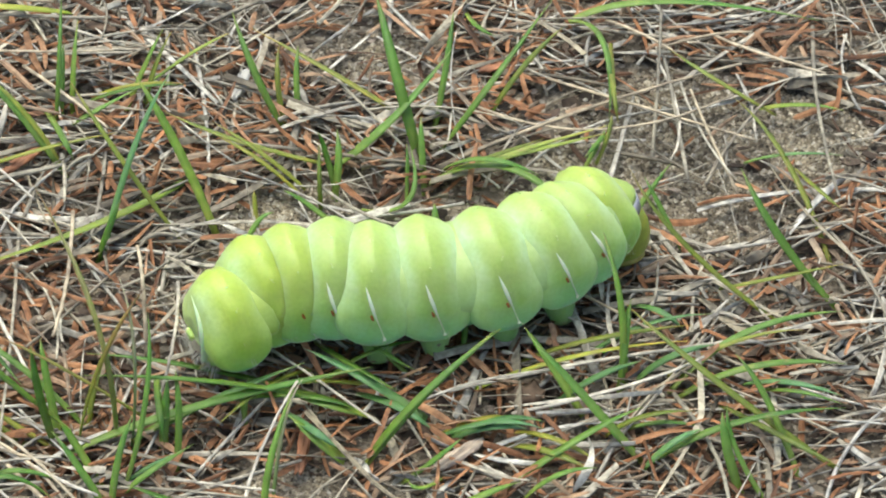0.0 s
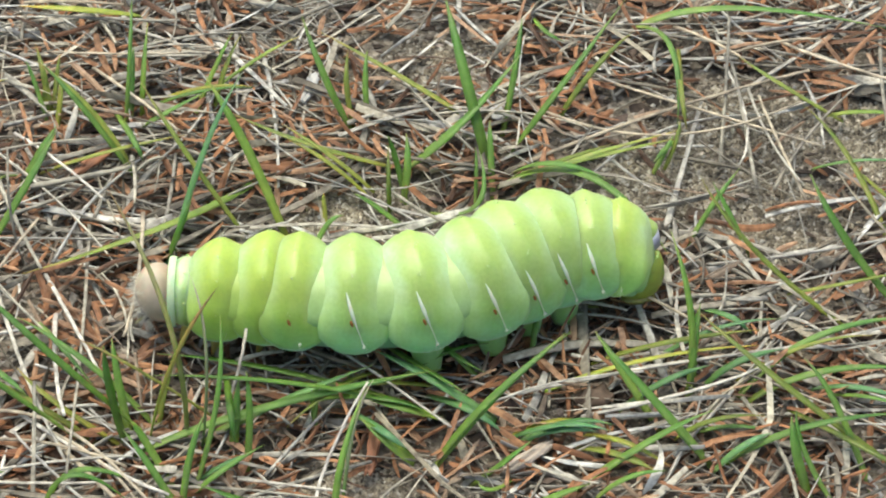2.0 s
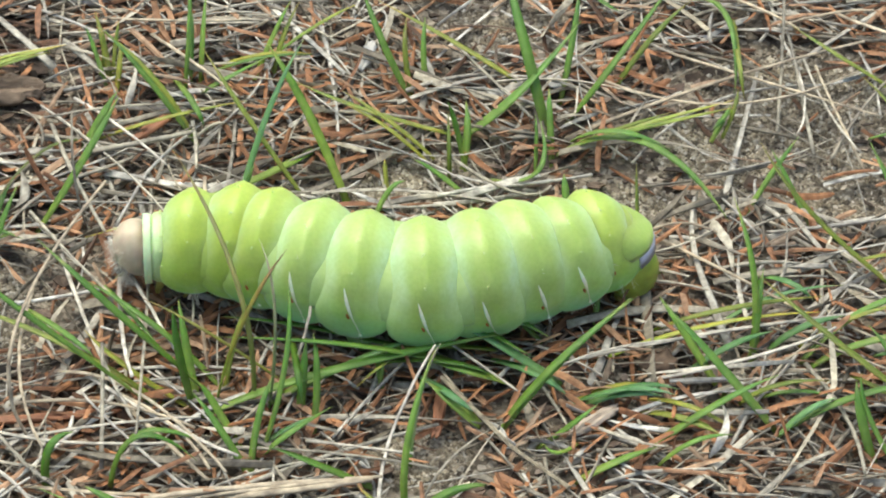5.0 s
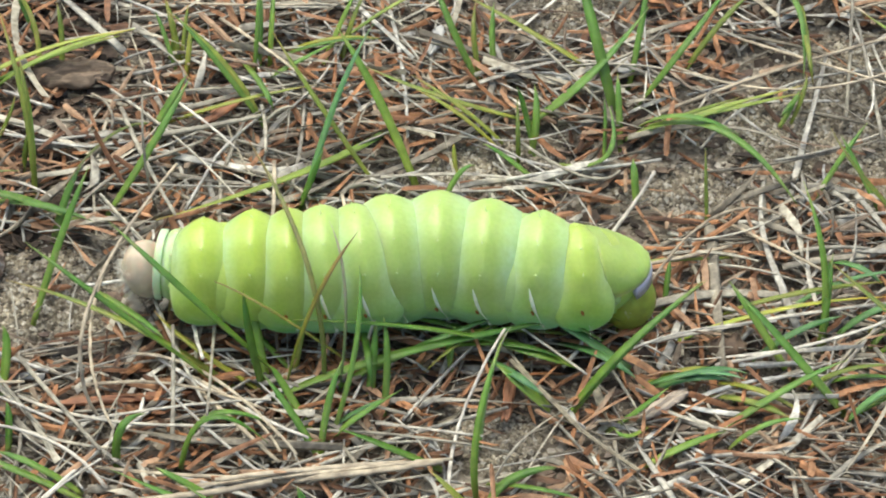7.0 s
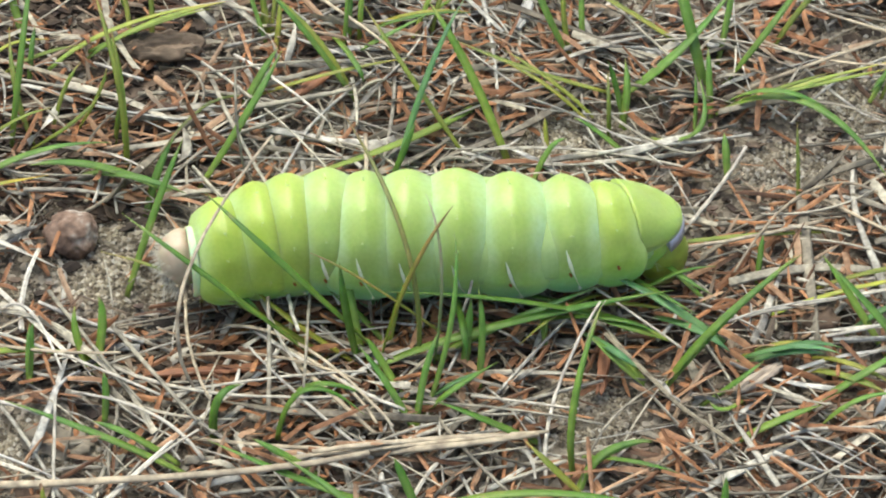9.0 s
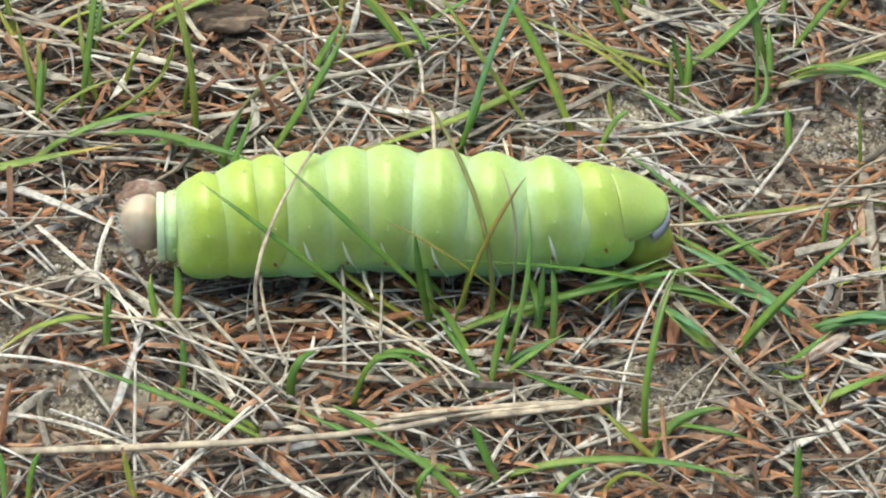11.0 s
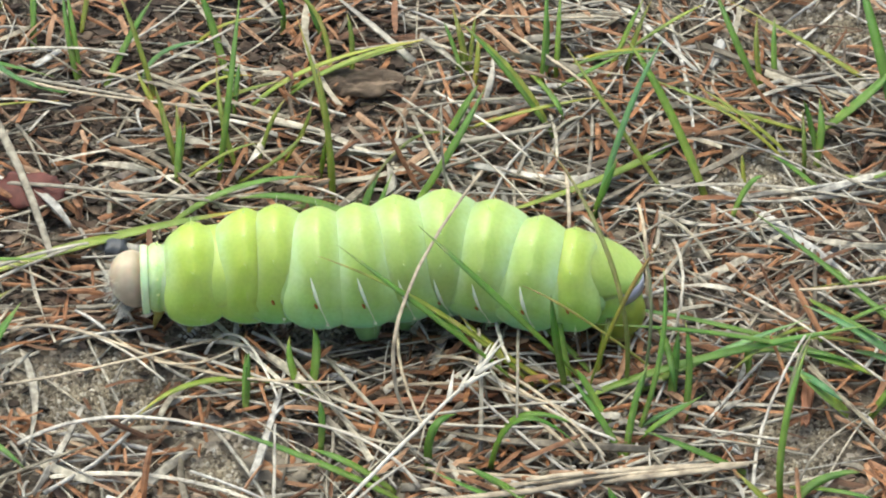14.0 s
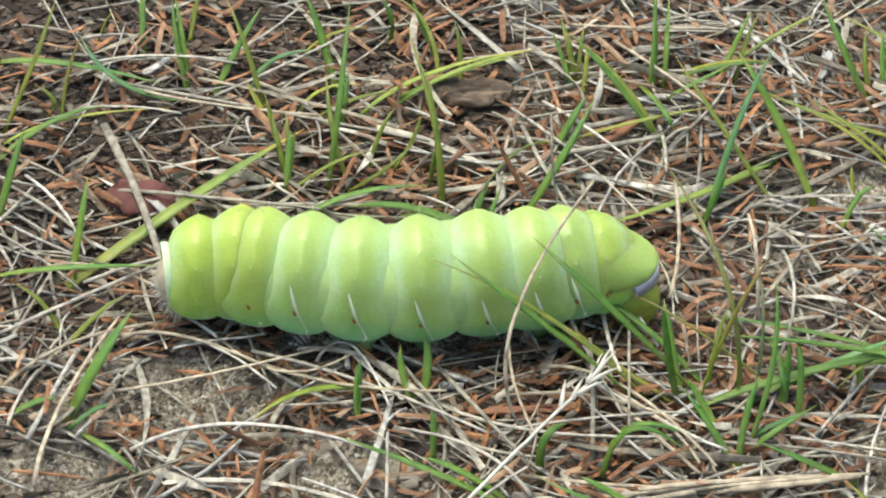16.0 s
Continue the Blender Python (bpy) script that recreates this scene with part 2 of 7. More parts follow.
TONES = {
    "tipped": blade_material("yellow_tipped_blade", (0.30, 0.33, 0.07), (0.17, 0.27, 0.055), (0.62, 0.45, 0.08)),
    "green": blade_material("green_blade", (0.27, 0.35, 0.07), (0.105, 0.24, 0.038), (0.24, 0.30, 0.08)),
    "pale": blade_material("pale_green_blade", (0.18, 0.31, 0.09), (0.115, 0.265, 0.105), (0.26, 0.35, 0.16)),
    "olive": blade_material("olive_blade", (0.30, 0.31, 0.05), (0.20, 0.245, 0.04), (0.40, 0.29, 0.08)),
    "darkolive": blade_material("dark_olive_blade", (0.19, 0.24, 0.05), (0.17, 0.18, 0.065), (0.22, 0.12, 0.06)),
    "yellow": blade_material("yellow_green_blade", (0.22, 0.34, 0.06), (0.32, 0.38, 0.07), (0.58, 0.45, 0.10)),
    "rust": blade_material("rusting_blade", (0.28, 0.42, 0.05), (0.30, 0.17, 0.05), (0.17, 0.07, 0.04)),
    "straw": blade_material("straw_tipped_blade", (0.12, 0.25, 0.05), (0.42, 0.38, 0.28), (0.55, 0.50, 0.42)),
}
STALKS = {
    "beige": litter_material("beige_stalk", ((0.0, (0.46, 0.39, 0.28)), (1.0, (0.60, 0.52, 0.39))), 0.55, False, 500),
    "white": litter_material("bleached_stalk", ((0.0, (0.56, 0.53, 0.45)), (1.0, (0.74, 0.71, 0.63))), 0.55, False, 600),
    "grey": litter_material("grey_stalk", ((0.0, (0.32, 0.30, 0.24)), (1.0, (0.46, 0.43, 0.35))), 0.6, False, 600),
}
WORDS = {"green": "fresh green", "pale": "pale bluish-green", "olive": "olive green", "darkolive": "dark olive", "yellow": "yellowing green",
         "rust": "green and rust-tipped", "straw": "straw-tipped green", "beige": "beige", "white": "bleached whitish", "grey": "weathered grey"}


# ---- helpers of this scene ----
def put(name, verts, faces, material, parent=None, label="", smooth=True, attrs=None):
    me = bpy.data.meshes.new(name)
    me.from_pydata([tuple(v) for v in verts], [], faces)
    me.materials.append(material)
    me.polygons.foreach_set("use_smooth", [smooth] * len(me.polygons))
    for key, values in (attrs or {}).items():
        me.attributes.new(key, "FLOAT", "POINT").data.foreach_set("value", values)
    me.update()
    ob = new(name, me)
    if parent:
        ob.parent = parent
    if label:
        ob["label"] = label
    return ob


def bezier(b, m, e, s):
    """A point on the curve that starts at b, passes m half way and ends at e."""
    c = [2 * m[i] - (b[i] + e[i]) / 2 for i in range(3)]
    return Vector([(1 - s) ** 2 * b[i] + 2 * s * (1 - s) * c[i] + s * s * e[i] for i in range(3)])


def blade_shape(b, m, e, width, rings=18, keel=0.42, rng=random):
    """A keeled grass blade, in millimetres: four points round each ring, narrow at the sheath, tapered to a point."""
    verts, faces, along, across = [], [], [], []
    twist = rng.uniform(-0.5, 0.5)
    for i in range(rings + 1):
        s = i / rings
        p, q = bezier(b, m, e, s), bezier(b, m, e, min(1, s + 0.02)) - bezier(b, m, e, max(0, s - 0.02))
        q.normalize()
        side = q.cross(Vector((0, 0, 1)))
        side = side.normalized() if side.length > 0.05 else Vector((1, 0, 0))
        side = Matrix.Rotation(twist * (s - 0.3), 3, q) @ side
        up = side.cross(q)
        w = width / 2 * (0.76 + 0.24 * min(1, s / 0.25)) * max(0.06, 1 - max(0, (s - 0.42) / 0.58) ** 2.5)
        t = 0.07 + 0.10 * (1 - s)
        for k, v in enumerate((-side * w + up * w * keel, up * t, side * w + up * w * keel, -up * t)):
            verts.append((p + v) * MM)
            along.append(s)
            across.append((0, 0.5, 1, 0.5)[k])
        if i:
            a = 4 * (i - 1)
            faces += [(a + k, a + (k + 1) % 4, a + 4 + (k + 1) % 4, a + 4 + k) for k in range(4)]
    faces += [(3, 2, 1, 0), tuple(4 * rings + k for k in range(4))]
    return verts, faces, along, across


def tube(b, m, e, r0, r1, rings=10, sides=6, wob=0.0, rng=random, flat=1.0):
    """A thin stalk along a curve, in millimetres."""
    verts, faces = [], []
    for i in range(rings + 1):
        s = i / rings
        p, q = bezier(b, m, e, s), bezier(b, m, e, min(1, s + 0.05)) - bezier(b, m, e, max(0, s - 0.05))
        q.normalize()
        a = q.cross(Vector((0, 0, 1)))
        a = a.normalized() if a.length > 0.05 else Vector((1, 0, 0))
        c = a.cross(q)
        p += a * rng.uniform(-wob, wob) + c * rng.uniform(-wob, wob) * 0.5
        r = r0 + (r1 - r0) * s
        for k in range(sides):
            h = 2 * math.pi * k / sides
            verts.append((p + (a * math.cos(h) + c * math.sin(h) * flat) * r) * MM)
        if i:
            o = sides * (i - 1)
            faces += [(o + k, o + (k + 1) % sides, o + sides + (k + 1) % sides, o + sides + k) for k in range(sides)]
    faces += [tuple(range(sides))[::-1], tuple(sides * rings + k for k in range(sides))]
    return verts, faces


def ground_height(x, y):
    """Gentle unevenness of the soil, in millimetres at a place in millimetres."""
    return 1.3 * noise.noise((x / 38, y / 38, 3)) + 0.6 * noise.noise((x / 13, y / 13, 7)) + 0.25 * noise.noise((x / 4, y / 4, 1)) - 0.9


# ---- ground: one sheet, fine where the caterpillar walks, out to the horizon ----
def graded(lo, hi, step):
    a = list(np.arange(lo, hi + step / 2, step))
    out, d = [], step
    while d < 60000:
        d *= 1.7
        out.append(d)
    return [lo - v for v in reversed(out)] + a + [hi + v for v in out]


def build_ground():
    xs, ys = graded(-190, 110, 1.5), graded(-95, 95, 1.5)
    near = lambda x, y: max(0.0, 1 - 0.003 * max(0, abs(x + 40) - 170, abs(y) - 110))
    verts = [(x * MM, y * MM, ground_height(x, y) * MM * near(x, y)) for y in ys for x in xs]
    w = len(xs)
    faces = [(j * w + i, j * w + i + 1, (j + 1) * w + i + 1, (j + 1) * w + i) for j in range(len(ys) - 1) for i in range(w - 1)]
    return tagged(put("ground", verts, faces, SOIL), "grey-brown sandy soil under dry litter", "ground", kind="structure")


build_ground()

# ---- litter: uncountable, one object for each kind ----
BARE = ((44, 36, 16, 12), (50, 14, 13, 10), (-22, 11, 11, 4), (-103, -21, 7, 4), (-122, -36, 13, 9), (-84, -14, 13, 11), (-14, 16, 12, 6), (36, 22, 20, 9), (-95, -52, 12, 7), (-140, -52, 9, 7), (-16, -44, 8, 7), (66, 30, 10, 12), (-4, 52, 9, 6), (14, 8, 12, 6))


def open_soil(x, y):
    return max(max(0, 1 - ((x - a) / p) ** 2 - ((y - b) / q) ** 2) for a, b, p, q in BARE)


def rusty_shade_belt(x, y):
    """A strip of packed needles that the straw leaves open; its dark crumbs also stand in for the body's shade."""
    return max(0.0, 1 - ((x + 62) / 28) ** 2 - ((y + 32 - 0.1 * (x + 62)) / 9.5) ** 2) ** 0.5


def scatter(count, seed, keep):
    rng = random.Random(seed)
    made = 0
    while made < count:
        x, y = rng.uniform(-185, 105), rng.uniform(-90, 92)
        if rng.random() < keep(x, y):
            made += 1
            yield rng, x, y


def stuff(name, shapes, material, label, category, smooth=True):
    verts, faces = [], []
    for v, f in shapes:
        o = len(verts)
        verts += v
        faces += [tuple(o + i for i in q) for q in f]
    return tagged(put(name, verts, faces, material, smooth=smooth), label, category, kind="stuff")


def clear_of_sand(shapes, seed):
    """Leaves out most pieces that would lie across the open patches of sand."""
    rng = random.Random(seed)
    for v, f in shapes:
        at = [v[0] / MM, v[-1] / MM, (v[0] + v[-1]) / 2 / MM]
        if max(open_soil(p[0], p[1]) for p in at) < 0.15 or rng.random() < 0.16:
            yield v, f


def needle_shape(rng, x, y):
    """A short flat rusty needle or bud scale, bowed up and sideways, blunt at the stem and tapered at the tip."""
    ln, w = rng.choice((3.5, 4.5, 5.5, 7, 8.5, 10)) * rng.uniform(0.8, 1.2), rng.choice((0.25, 0.31, 0.36, 0.42, 0.52)) * rng.uniform(0.85, 1.2)
    # neighbours that fell together lie nearly alike
    lie = 2.2 * noise.noise((x / 9, y / 9, 21))
    a = lie + rng.gauss(0, 0.45) if rng.random() < 0.45 else rng.uniform(-1.6, 1.6)
    z = ground_height(x, y) + rng.uniform(0.1, 2.8)
    t = rng.gauss(0, 0.22)
    d = Vector((math.cos(a), math.sin(a), t)).normalized()
    bow, swerve = rng.uniform(-0.07, 0.07) * ln, rng.gauss(0, 0.028) * ln
    s = Vector((-math.sin(a), math.cos(a), rng.uniform(-0.6, 0.6))).normalized()
    up = d.cross(s)
    c = Vector((x, y, z + abs(t) * ln * 0.5))
    verts, faces, th = [], [], rng.uniform(0.07, 0.16)
    for i, (u, k) in enumerate(((-1, rng.uniform(0.45, 0.9)), (-0.82, 0.95), (-0.3, 1.0), (0.3, 0.95), (0.78, 0.72), (1, rng.uniform(0.12, 0.45)))):
        p = c + d * u * ln / 2 + up * bow * (1 - u * u) + s * swerve * (1 - u * u)
        verts += [(p - s * w * k) * MM, (p + up * th) * MM, (p + s * w * k) * MM, (p - up * th) * MM]
        if i:
            o = 4 * (i - 1)
            faces += [(o + j, o + (j + 1) % 4, o + 4 + (j + 1) % 4, o + 4 + j) for j in range(4)]
    faces += [(3, 2, 1, 0), (20, 21, 22, 23)]
    return verts, faces


def straw_shape(rng, x, y):
    """A dry grass straw or a flat dead blade, kinked or twisted, lying loose over the rest."""
    ln, r = rng.choice((6, 9, 12, 16, 22, 32)) * rng.uniform(0.8, 1.2), rng.choice((0.14, 0.21, 0.28, 0.36)) * rng.uniform(0.85, 1.2)
    a = rng.gauss(-0.1, 0.65) if rng.random() < 0.55 else rng.uniform(-1.57, 1.57)
    d, s = Vector((math.cos(a), math.sin(a), 0)), Vector((-math.sin(a), math.cos(a), 0))
    c = Vector((x, y, ground_height(x, y) + rng.uniform(0.4, 3.2)))
    rise0, rise1, hump = rng.uniform(-0.4, 0.8), rng.uniform(-0.4, 1.3), rng.uniform(-0.1, 0.8)
    bow = rng.gauss(0, 0.06) * ln
    kink, bend = rng.uniform(-0.6, 0.6), (rng.gauss(0, 0.22) if rng.random() < 0.4 else 0.0)
    flat = rng.random() < 0.36
    wide, thin = (r * rng.uniform(1.5, 2.4), 0.14) if flat else (r, rng.uniform(0.4, 1))
    end = rng.uniform(0.35, 1.0)
    spin, turn = rng.uniform(-0.5, 0.5), (rng.gauss(0, 1.3) if flat else 0.0)
    rings, sides, verts, faces = 8, 6 if flat else 5, [], []
    for i in range(rings + 1):
        u = -1 + 2 * i / rings
        p = c + d * u * ln / 2 + s * (bow * (1 - u * u) + bend * max(0.0, u - kink) * ln / 2)
        p.z += rise0 * (1 - u) / 2 + rise1 * (1 + u) / 2 + hump * (1 - u * u)
        h0 = spin + turn * u
        e, f = s * math.cos(h0) + Vector((0, 0, math.sin(h0))), Vector((0, 0, math.cos(h0))) - s * math.sin(h0)
        w = wide * (1 + (end - 1) * (i / rings) ** 1.5) * rng.uniform(0.88, 1.12)
        for j in range(sides):
            h = 2 * math.pi * j / sides
            verts.append((p + e * math.cos(h) * w + f * math.sin(h) * w * thin) * MM)
        if i:
            o = sides * (i - 1)
            faces += [(o + j, o + (j + 1) % sides, o + sides + (j + 1) % sides, o + sides + j) for j in range(sides)]
    faces += [tuple(range(sides))[::-1], tuple(sides * rings + j for j in range(sides))]
    return verts, faces


def flake_shape(rng, x, y):
    """A thin crumpled scale of bark or dead leaf."""
    k, r, z = rng.randint(5, 7), rng.choice((0.35, 0.5, 0.7, 1.0, 1.4)) * rng.uniform(0.8, 1.2), ground_height(x, y) + rng.uniform(0.2, 1.3)
    a0, tx, ty = rng.uniform(0, 6.28), rng.gauss(0, 0.35), rng.gauss(0, 0.35)
    ring = []
    for i in range(k):
        a, q = a0 + 6.283 * i / k, r * rng.uniform(0.6, 1.1)
        px, py = q * 1.5 * math.cos(a), q * 0.8 * math.sin(a)
        ring.append(Vector((x + px, y + py, z + px * tx + py * ty + rng.uniform(-0.15, 0.15))))
    v = [p * MM for p in ring] + [(p - Vector((0, 0, 0.22))) * MM for p in ring]
    f = [tuple(range(k)), tuple(reversed(range(k, 2 * k)))] + [(i, i + k, (i + 1) % k + k, (i + 1) % k) for i in range(k)]
    return v, f


def grain_shape(rng, x, y):
    """A grain of sand or grit, half sunk."""
    r = rng.choice((0.2, 0.26, 0.33, 0.42, 0.55)) * rng.uniform(0.8, 1.25)
    z = ground_height(x, y) + r * 0.3
    v = [Vector((x + r * rng.uniform(0.7, 1.2) * a, y + r * rng.uniform(0.7, 1.2) * b, z + r * rng.uniform(0.6, 1.0) * c)) * MM
         for a, b, c in ((1, 0, 0), (0, 1, 0), (-1, 0, 0), (0, -1, 0), (0, 0, 1), (0, 0, -1))]
    return v, [(0, 1, 4), (1, 2, 4), (2, 3, 4), (3, 0, 4), (1, 0, 5), (2, 1, 5), (3, 2, 5), (0, 3, 5)]


stuff("sand_grains", [grain_shape(*q) for q in scatter(30000, 11, lambda x, y: 0.04 + 0.96 * open_soil(x, y) ** 0.4)], GRAIN,
      "loose grey sand grains and grit on the soil", "sand", False)
stuff("bark_flakes", [flake_shape(*q) for q in scatter(2600, 12, lambda x, y: 1 - 0.95 * open_soil(x, y) ** 0.4)], FLAKE,
      "brown crumbs of bark and dead leaf in the litter", "litter", False)
stuff("rusty_needles", clear_of_sand([needle_shape(*q) for q in scatter(7300, 13, lambda x, y: (0.5 + 0.4 * noise.noise((x / 22, y / 22, 5))) * (0.5 if x < -96 and y > -10 else 1) * (1 + rusty_shade_belt(x, y)))], 51), NEEDLE,
      "rusty brown dead needles and bud scales in the litter", "needles", False)
# brown crumbs, crowded at far left and in the belt to imitate shade
stuff("dark_duff", [flake_shape(*q) for q in scatter(11000, 15, lambda x, y: max(rusty_shade_belt(x, y), 0.13 + 0.87 * (x < -78 and y > -6 or x < -112 and y > -26)) * (1 - open_soil(x, y) ** 0.5))], DUFF,
      "dark brown crumbling duff between the straws, crowded to imitate shade", "duff", False)
stuff("dry_straw", clear_of_sand([straw_shape(*q) for q in scatter(3700, 14, lambda x, y: (0.5 + 0.6 * noise.noise((x / 24, y / 24, 9))) * (0.34 if x < -82 and y > 4 else 1) * (1 - 0.6 * rusty_shade_belt(x, y)))], 52), STRAW,
      "tangled grey and beige dry grass straw on the soil", "straw")


def outskirts(count, seed):
    """Places beyond the trodden patch, thinning out with distance."""
    rng = random.Random(seed)
    made = 0
    while made < count:
        x, y = rng.uniform(-520, 440), rng.uniform(-420, 430)
        d = math.hypot(max(0, -180 - x, x - 100), max(0, -86 - y, y - 88))
        if d > 0 and rng.random() < math.exp(-d / 110):
            made += 1
            yield rng, x, y


stuff("rusty_needles", [needle_shape(*q) for q in outskirts(9000, 61)], NEEDLE, "rusty brown dead needles thinning out over the sand", "needles", False)
stuff("dry_straw", [straw_shape(*q) for q in outskirts(4200, 62)], STRAW, "grey and beige dry grass straw thinning out over the sand", "straw")


def single_pieces(name, shape, count, seed, material, label, category, group):
    """The topmost loose pieces, each a thing of its own."""
    for rng, x, y in scatter(count, seed, lambda x, y: float(-150 < x < 70 and -62 < y < 62) * (1 - open_soil(x, y) ** 0.5)):
        v, f = shape(rng, x, y)
        if max(open_soil(v[0].x / MM, v[0].y / MM), open_soil(v[-1].x / MM, v[-1].y / MM)) > 0.2:
            continue
        up = Vector((0, 0, 0.0008))
        o = Vector((x * MM, y * MM, 0))
        ob = put(name, [q - o + up for q in v], f, material, smooth=False)
        ob.location = o
        tagged(ob, label, category, group)


single_pieces("dry_straw", straw_shape, 300, 41, STRAW_ONE, "thin bent grey-beige dry straw lying on the litter", "straw", "loose straws")
single_pieces("rusty_needle", needle_shape, 300, 42, NEEDLE_ONE, "short flat rusty brown needle lying on the litter", "needle", "loose needles")
single_pieces("bark_crumb", flake_shape, 110, 43, FLAKE_ONE, "small brown crumb of bark or dead leaf on the litter", "bark crumb", "loose crumbs")


# ---- the caterpillar ----
# flank tones are raised to stand in for light scattered through the body
BACK, SIDE, LOW = (0.39, 0.526, 0.136), (0.442, 0.677, 0.188), (0.30, 0.69, 0.32)
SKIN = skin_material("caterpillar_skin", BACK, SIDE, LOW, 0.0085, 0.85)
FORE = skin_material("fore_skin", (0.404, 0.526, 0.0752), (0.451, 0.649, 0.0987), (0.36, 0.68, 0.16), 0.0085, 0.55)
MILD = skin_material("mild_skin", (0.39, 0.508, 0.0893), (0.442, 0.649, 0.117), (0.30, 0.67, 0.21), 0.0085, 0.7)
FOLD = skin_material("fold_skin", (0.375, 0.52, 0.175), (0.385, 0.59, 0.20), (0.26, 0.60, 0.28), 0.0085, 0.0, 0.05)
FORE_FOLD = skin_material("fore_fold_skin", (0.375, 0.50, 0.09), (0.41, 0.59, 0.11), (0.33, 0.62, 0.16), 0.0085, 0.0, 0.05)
TAIL = skin_material("tail_skin", (0.362, 0.479, 0.108), (0.385, 0.555, 0.132), (0.32, 0.60, 0.24), 0.0085)
NECK = skin_material("collar_skin", (0.51, 0.69, 0.33), (0.47, 0.66, 0.27), (0.36, 0.55, 0.15), 0.005)
FOOT = skin_material("proleg_skin", (0.34, 0.55, 0.20), (0.32, 0.54, 0.19), (0.28, 0.49, 0.16), 0.012)
CLASP = plain_material("clasper_skin", (0.30, 0.36, 0.05), 0.4, 500, 0.75, 1.15, 0.3)
HEAD = plain_material("head_shell", (0.57, 0.475, 0.34), 0.42, 420, 0.78, 1.08, 0.3, 0.1)
DARK = plain_material("mandible_brown", (0.06, 0.035, 0.02), 0.4)
LINE = plain_material("silvery_line", (0.86, 0.92, 0.66), 0.35, 1200, 0.92, 1.05, 0.2, 0.05)
SPIR = plain_material("spiracle_orange", (0.33, 0.12, 0.02), 0.45, 1500)
RIM = plain_material("yellow_rim", (0.54, 0.66, 0.27), 0.4, 1500, 0.95, 1.05, 0.3, 0.03)
LILAC = plain_material("lilac_band", (0.40, 0.40, 0.47), 0.4, 800, 0.85, 1.1)
TAN = plain_material("leg_tan", (0.36, 0.32, 0.08), 0.45, 800, 0.8, 1.1, 0.2)
LIP = plain_material("collar_lip", (0.60, 0.76, 0.45), 0.4, 900, 0.92, 1.05, 0.3, 0.03)
HEM = plain_material("flap_rim", (0.44, 0.72, 0.36), 0.4, 900, 0.85, 1.1, 0.4, 0.03)
SEAM = plain_material("neck_seam", (0.16, 0.16, 0.17), 0.6, 900)
HAIR = plain_material("pale_hair", (0.78, 0.75, 0.62), 0.5, 900, 0.9, 1.05)


def notch(a):
    """How deeply the rings are parted at an angle from the back: most on the back and at the flank's hem."""
    return 0.12 + 0.44 * math.exp(-((a / 1.4) ** 4)) + 0.23 * math.exp(-(((a - 2.1) / 0.35) ** 2))


def ring_point(r, half, u, th):
    """A point of a body ring, in millimetres: u runs along the body from -1 to 1, th from the back (0) down both flanks."""
    a = abs(th)
    k = 1.03 + 0.035 * math.exp(-((a / 1.25) ** 4)) - notch(a) * abs(u) ** (2.2 + 1.3 * min(1, max(0, a - 1.3) / 0.6))
    k *= 1 + 0.034 * math.exp(-((a / 1.0) ** 2)) * math.exp(-(((u + 0.05) / 0.2) ** 2))
    for at, wide, tall in ((0.30, 0.18, 0.010), (0.80, 0.17, 0.013), (1.38, 0.16, 0.012)):
        k *= 1 + tall * math.exp(-(((a - at) / wide) ** 2)) * math.exp(-(((u + 0.03) / 0.2) ** 2))
        if r < 8.3:
            k *= 1 + 0.014 * math.exp(-(((a - at) / wide) ** 2)) * math.exp(-(((u + 0.03) / 0.16) ** 2))
    # a faint crease crosses the flank; below it the ring ends in a flap whose edge stands clear of the belly
    hem = 1.95 - 1.3 * u * u if r < 8.6 else 1.72 - 0.55 * u * u
    k *= 1 - (0.024 if r < 8.6 else 0.014) * math.exp(-(((a - hem - 0.07) / 0.09) ** 2)) * max(0, 1 - u * u)
    brim = 2.24 - 0.5 * u * u
    k *= 1 + 0.055 * math.exp(-(((a - brim + 0.08) / 0.22) ** 2)) * math.exp(-((u / 0.6) ** 2))
    if a > brim:
        k *= 1 - 0.22 * min(1, (a - brim) / 0.2) ** 0.8
    k += 0.0065 * math.sin(u * 15 + 1.5 * math.cos(2 * a) + 0.7 * r) * max(0, 1 - 1.2 * abs(u)) * math.exp(-((a / 1.7) ** 4))
    k *= 1 - 0.75 * max(0.0, (abs(u) - 0.72) / 0.28) ** 2
    fade = max(0.0, 1 - max(0.0, abs(u) - 0.6) / 0.3)
    return Vector((u * half * (1 + 0.06 * fade * math.cos(3.2 * a + 0.5)), -r * k * math.sin(th), r * k * math.cos(th)))


def membrane(r, material, parent):
    """The soft pale skin that shows in the fold between two rings."""
    verts, faces, nu, nth, half = [], [], 12, 72, 3.4
    for i in range(nu + 1):
        u = -1 + 2 * i / nu
        for j in range(nth):
            th = -math.pi + 2 * math.pi * j / nth
            a = abs(th)
            k = (1.046 - notch(a) * (0.335 - 0.115 * min(1.0, max(0.0, (a - 0.5) / 0.5)))) * (1 - 0.03 * u * u - 0.5 * max(0.0, (abs(u) - 0.75) / 0.25) ** 2) - (0.15 if a > 1.9 else 0.15 * max(0.0, (a - 1.6) / 0.3))
            verts.append(Vector((u * half, -r * k * math.sin(th), r * k * math.cos(th))) * MM)
        if i:
            o = nth * (i - 1)
            faces += [(o + j, o + nth + j, o + nth + (j + 1) % nth, o + (j + 1) % nth) for j in range(nth)]
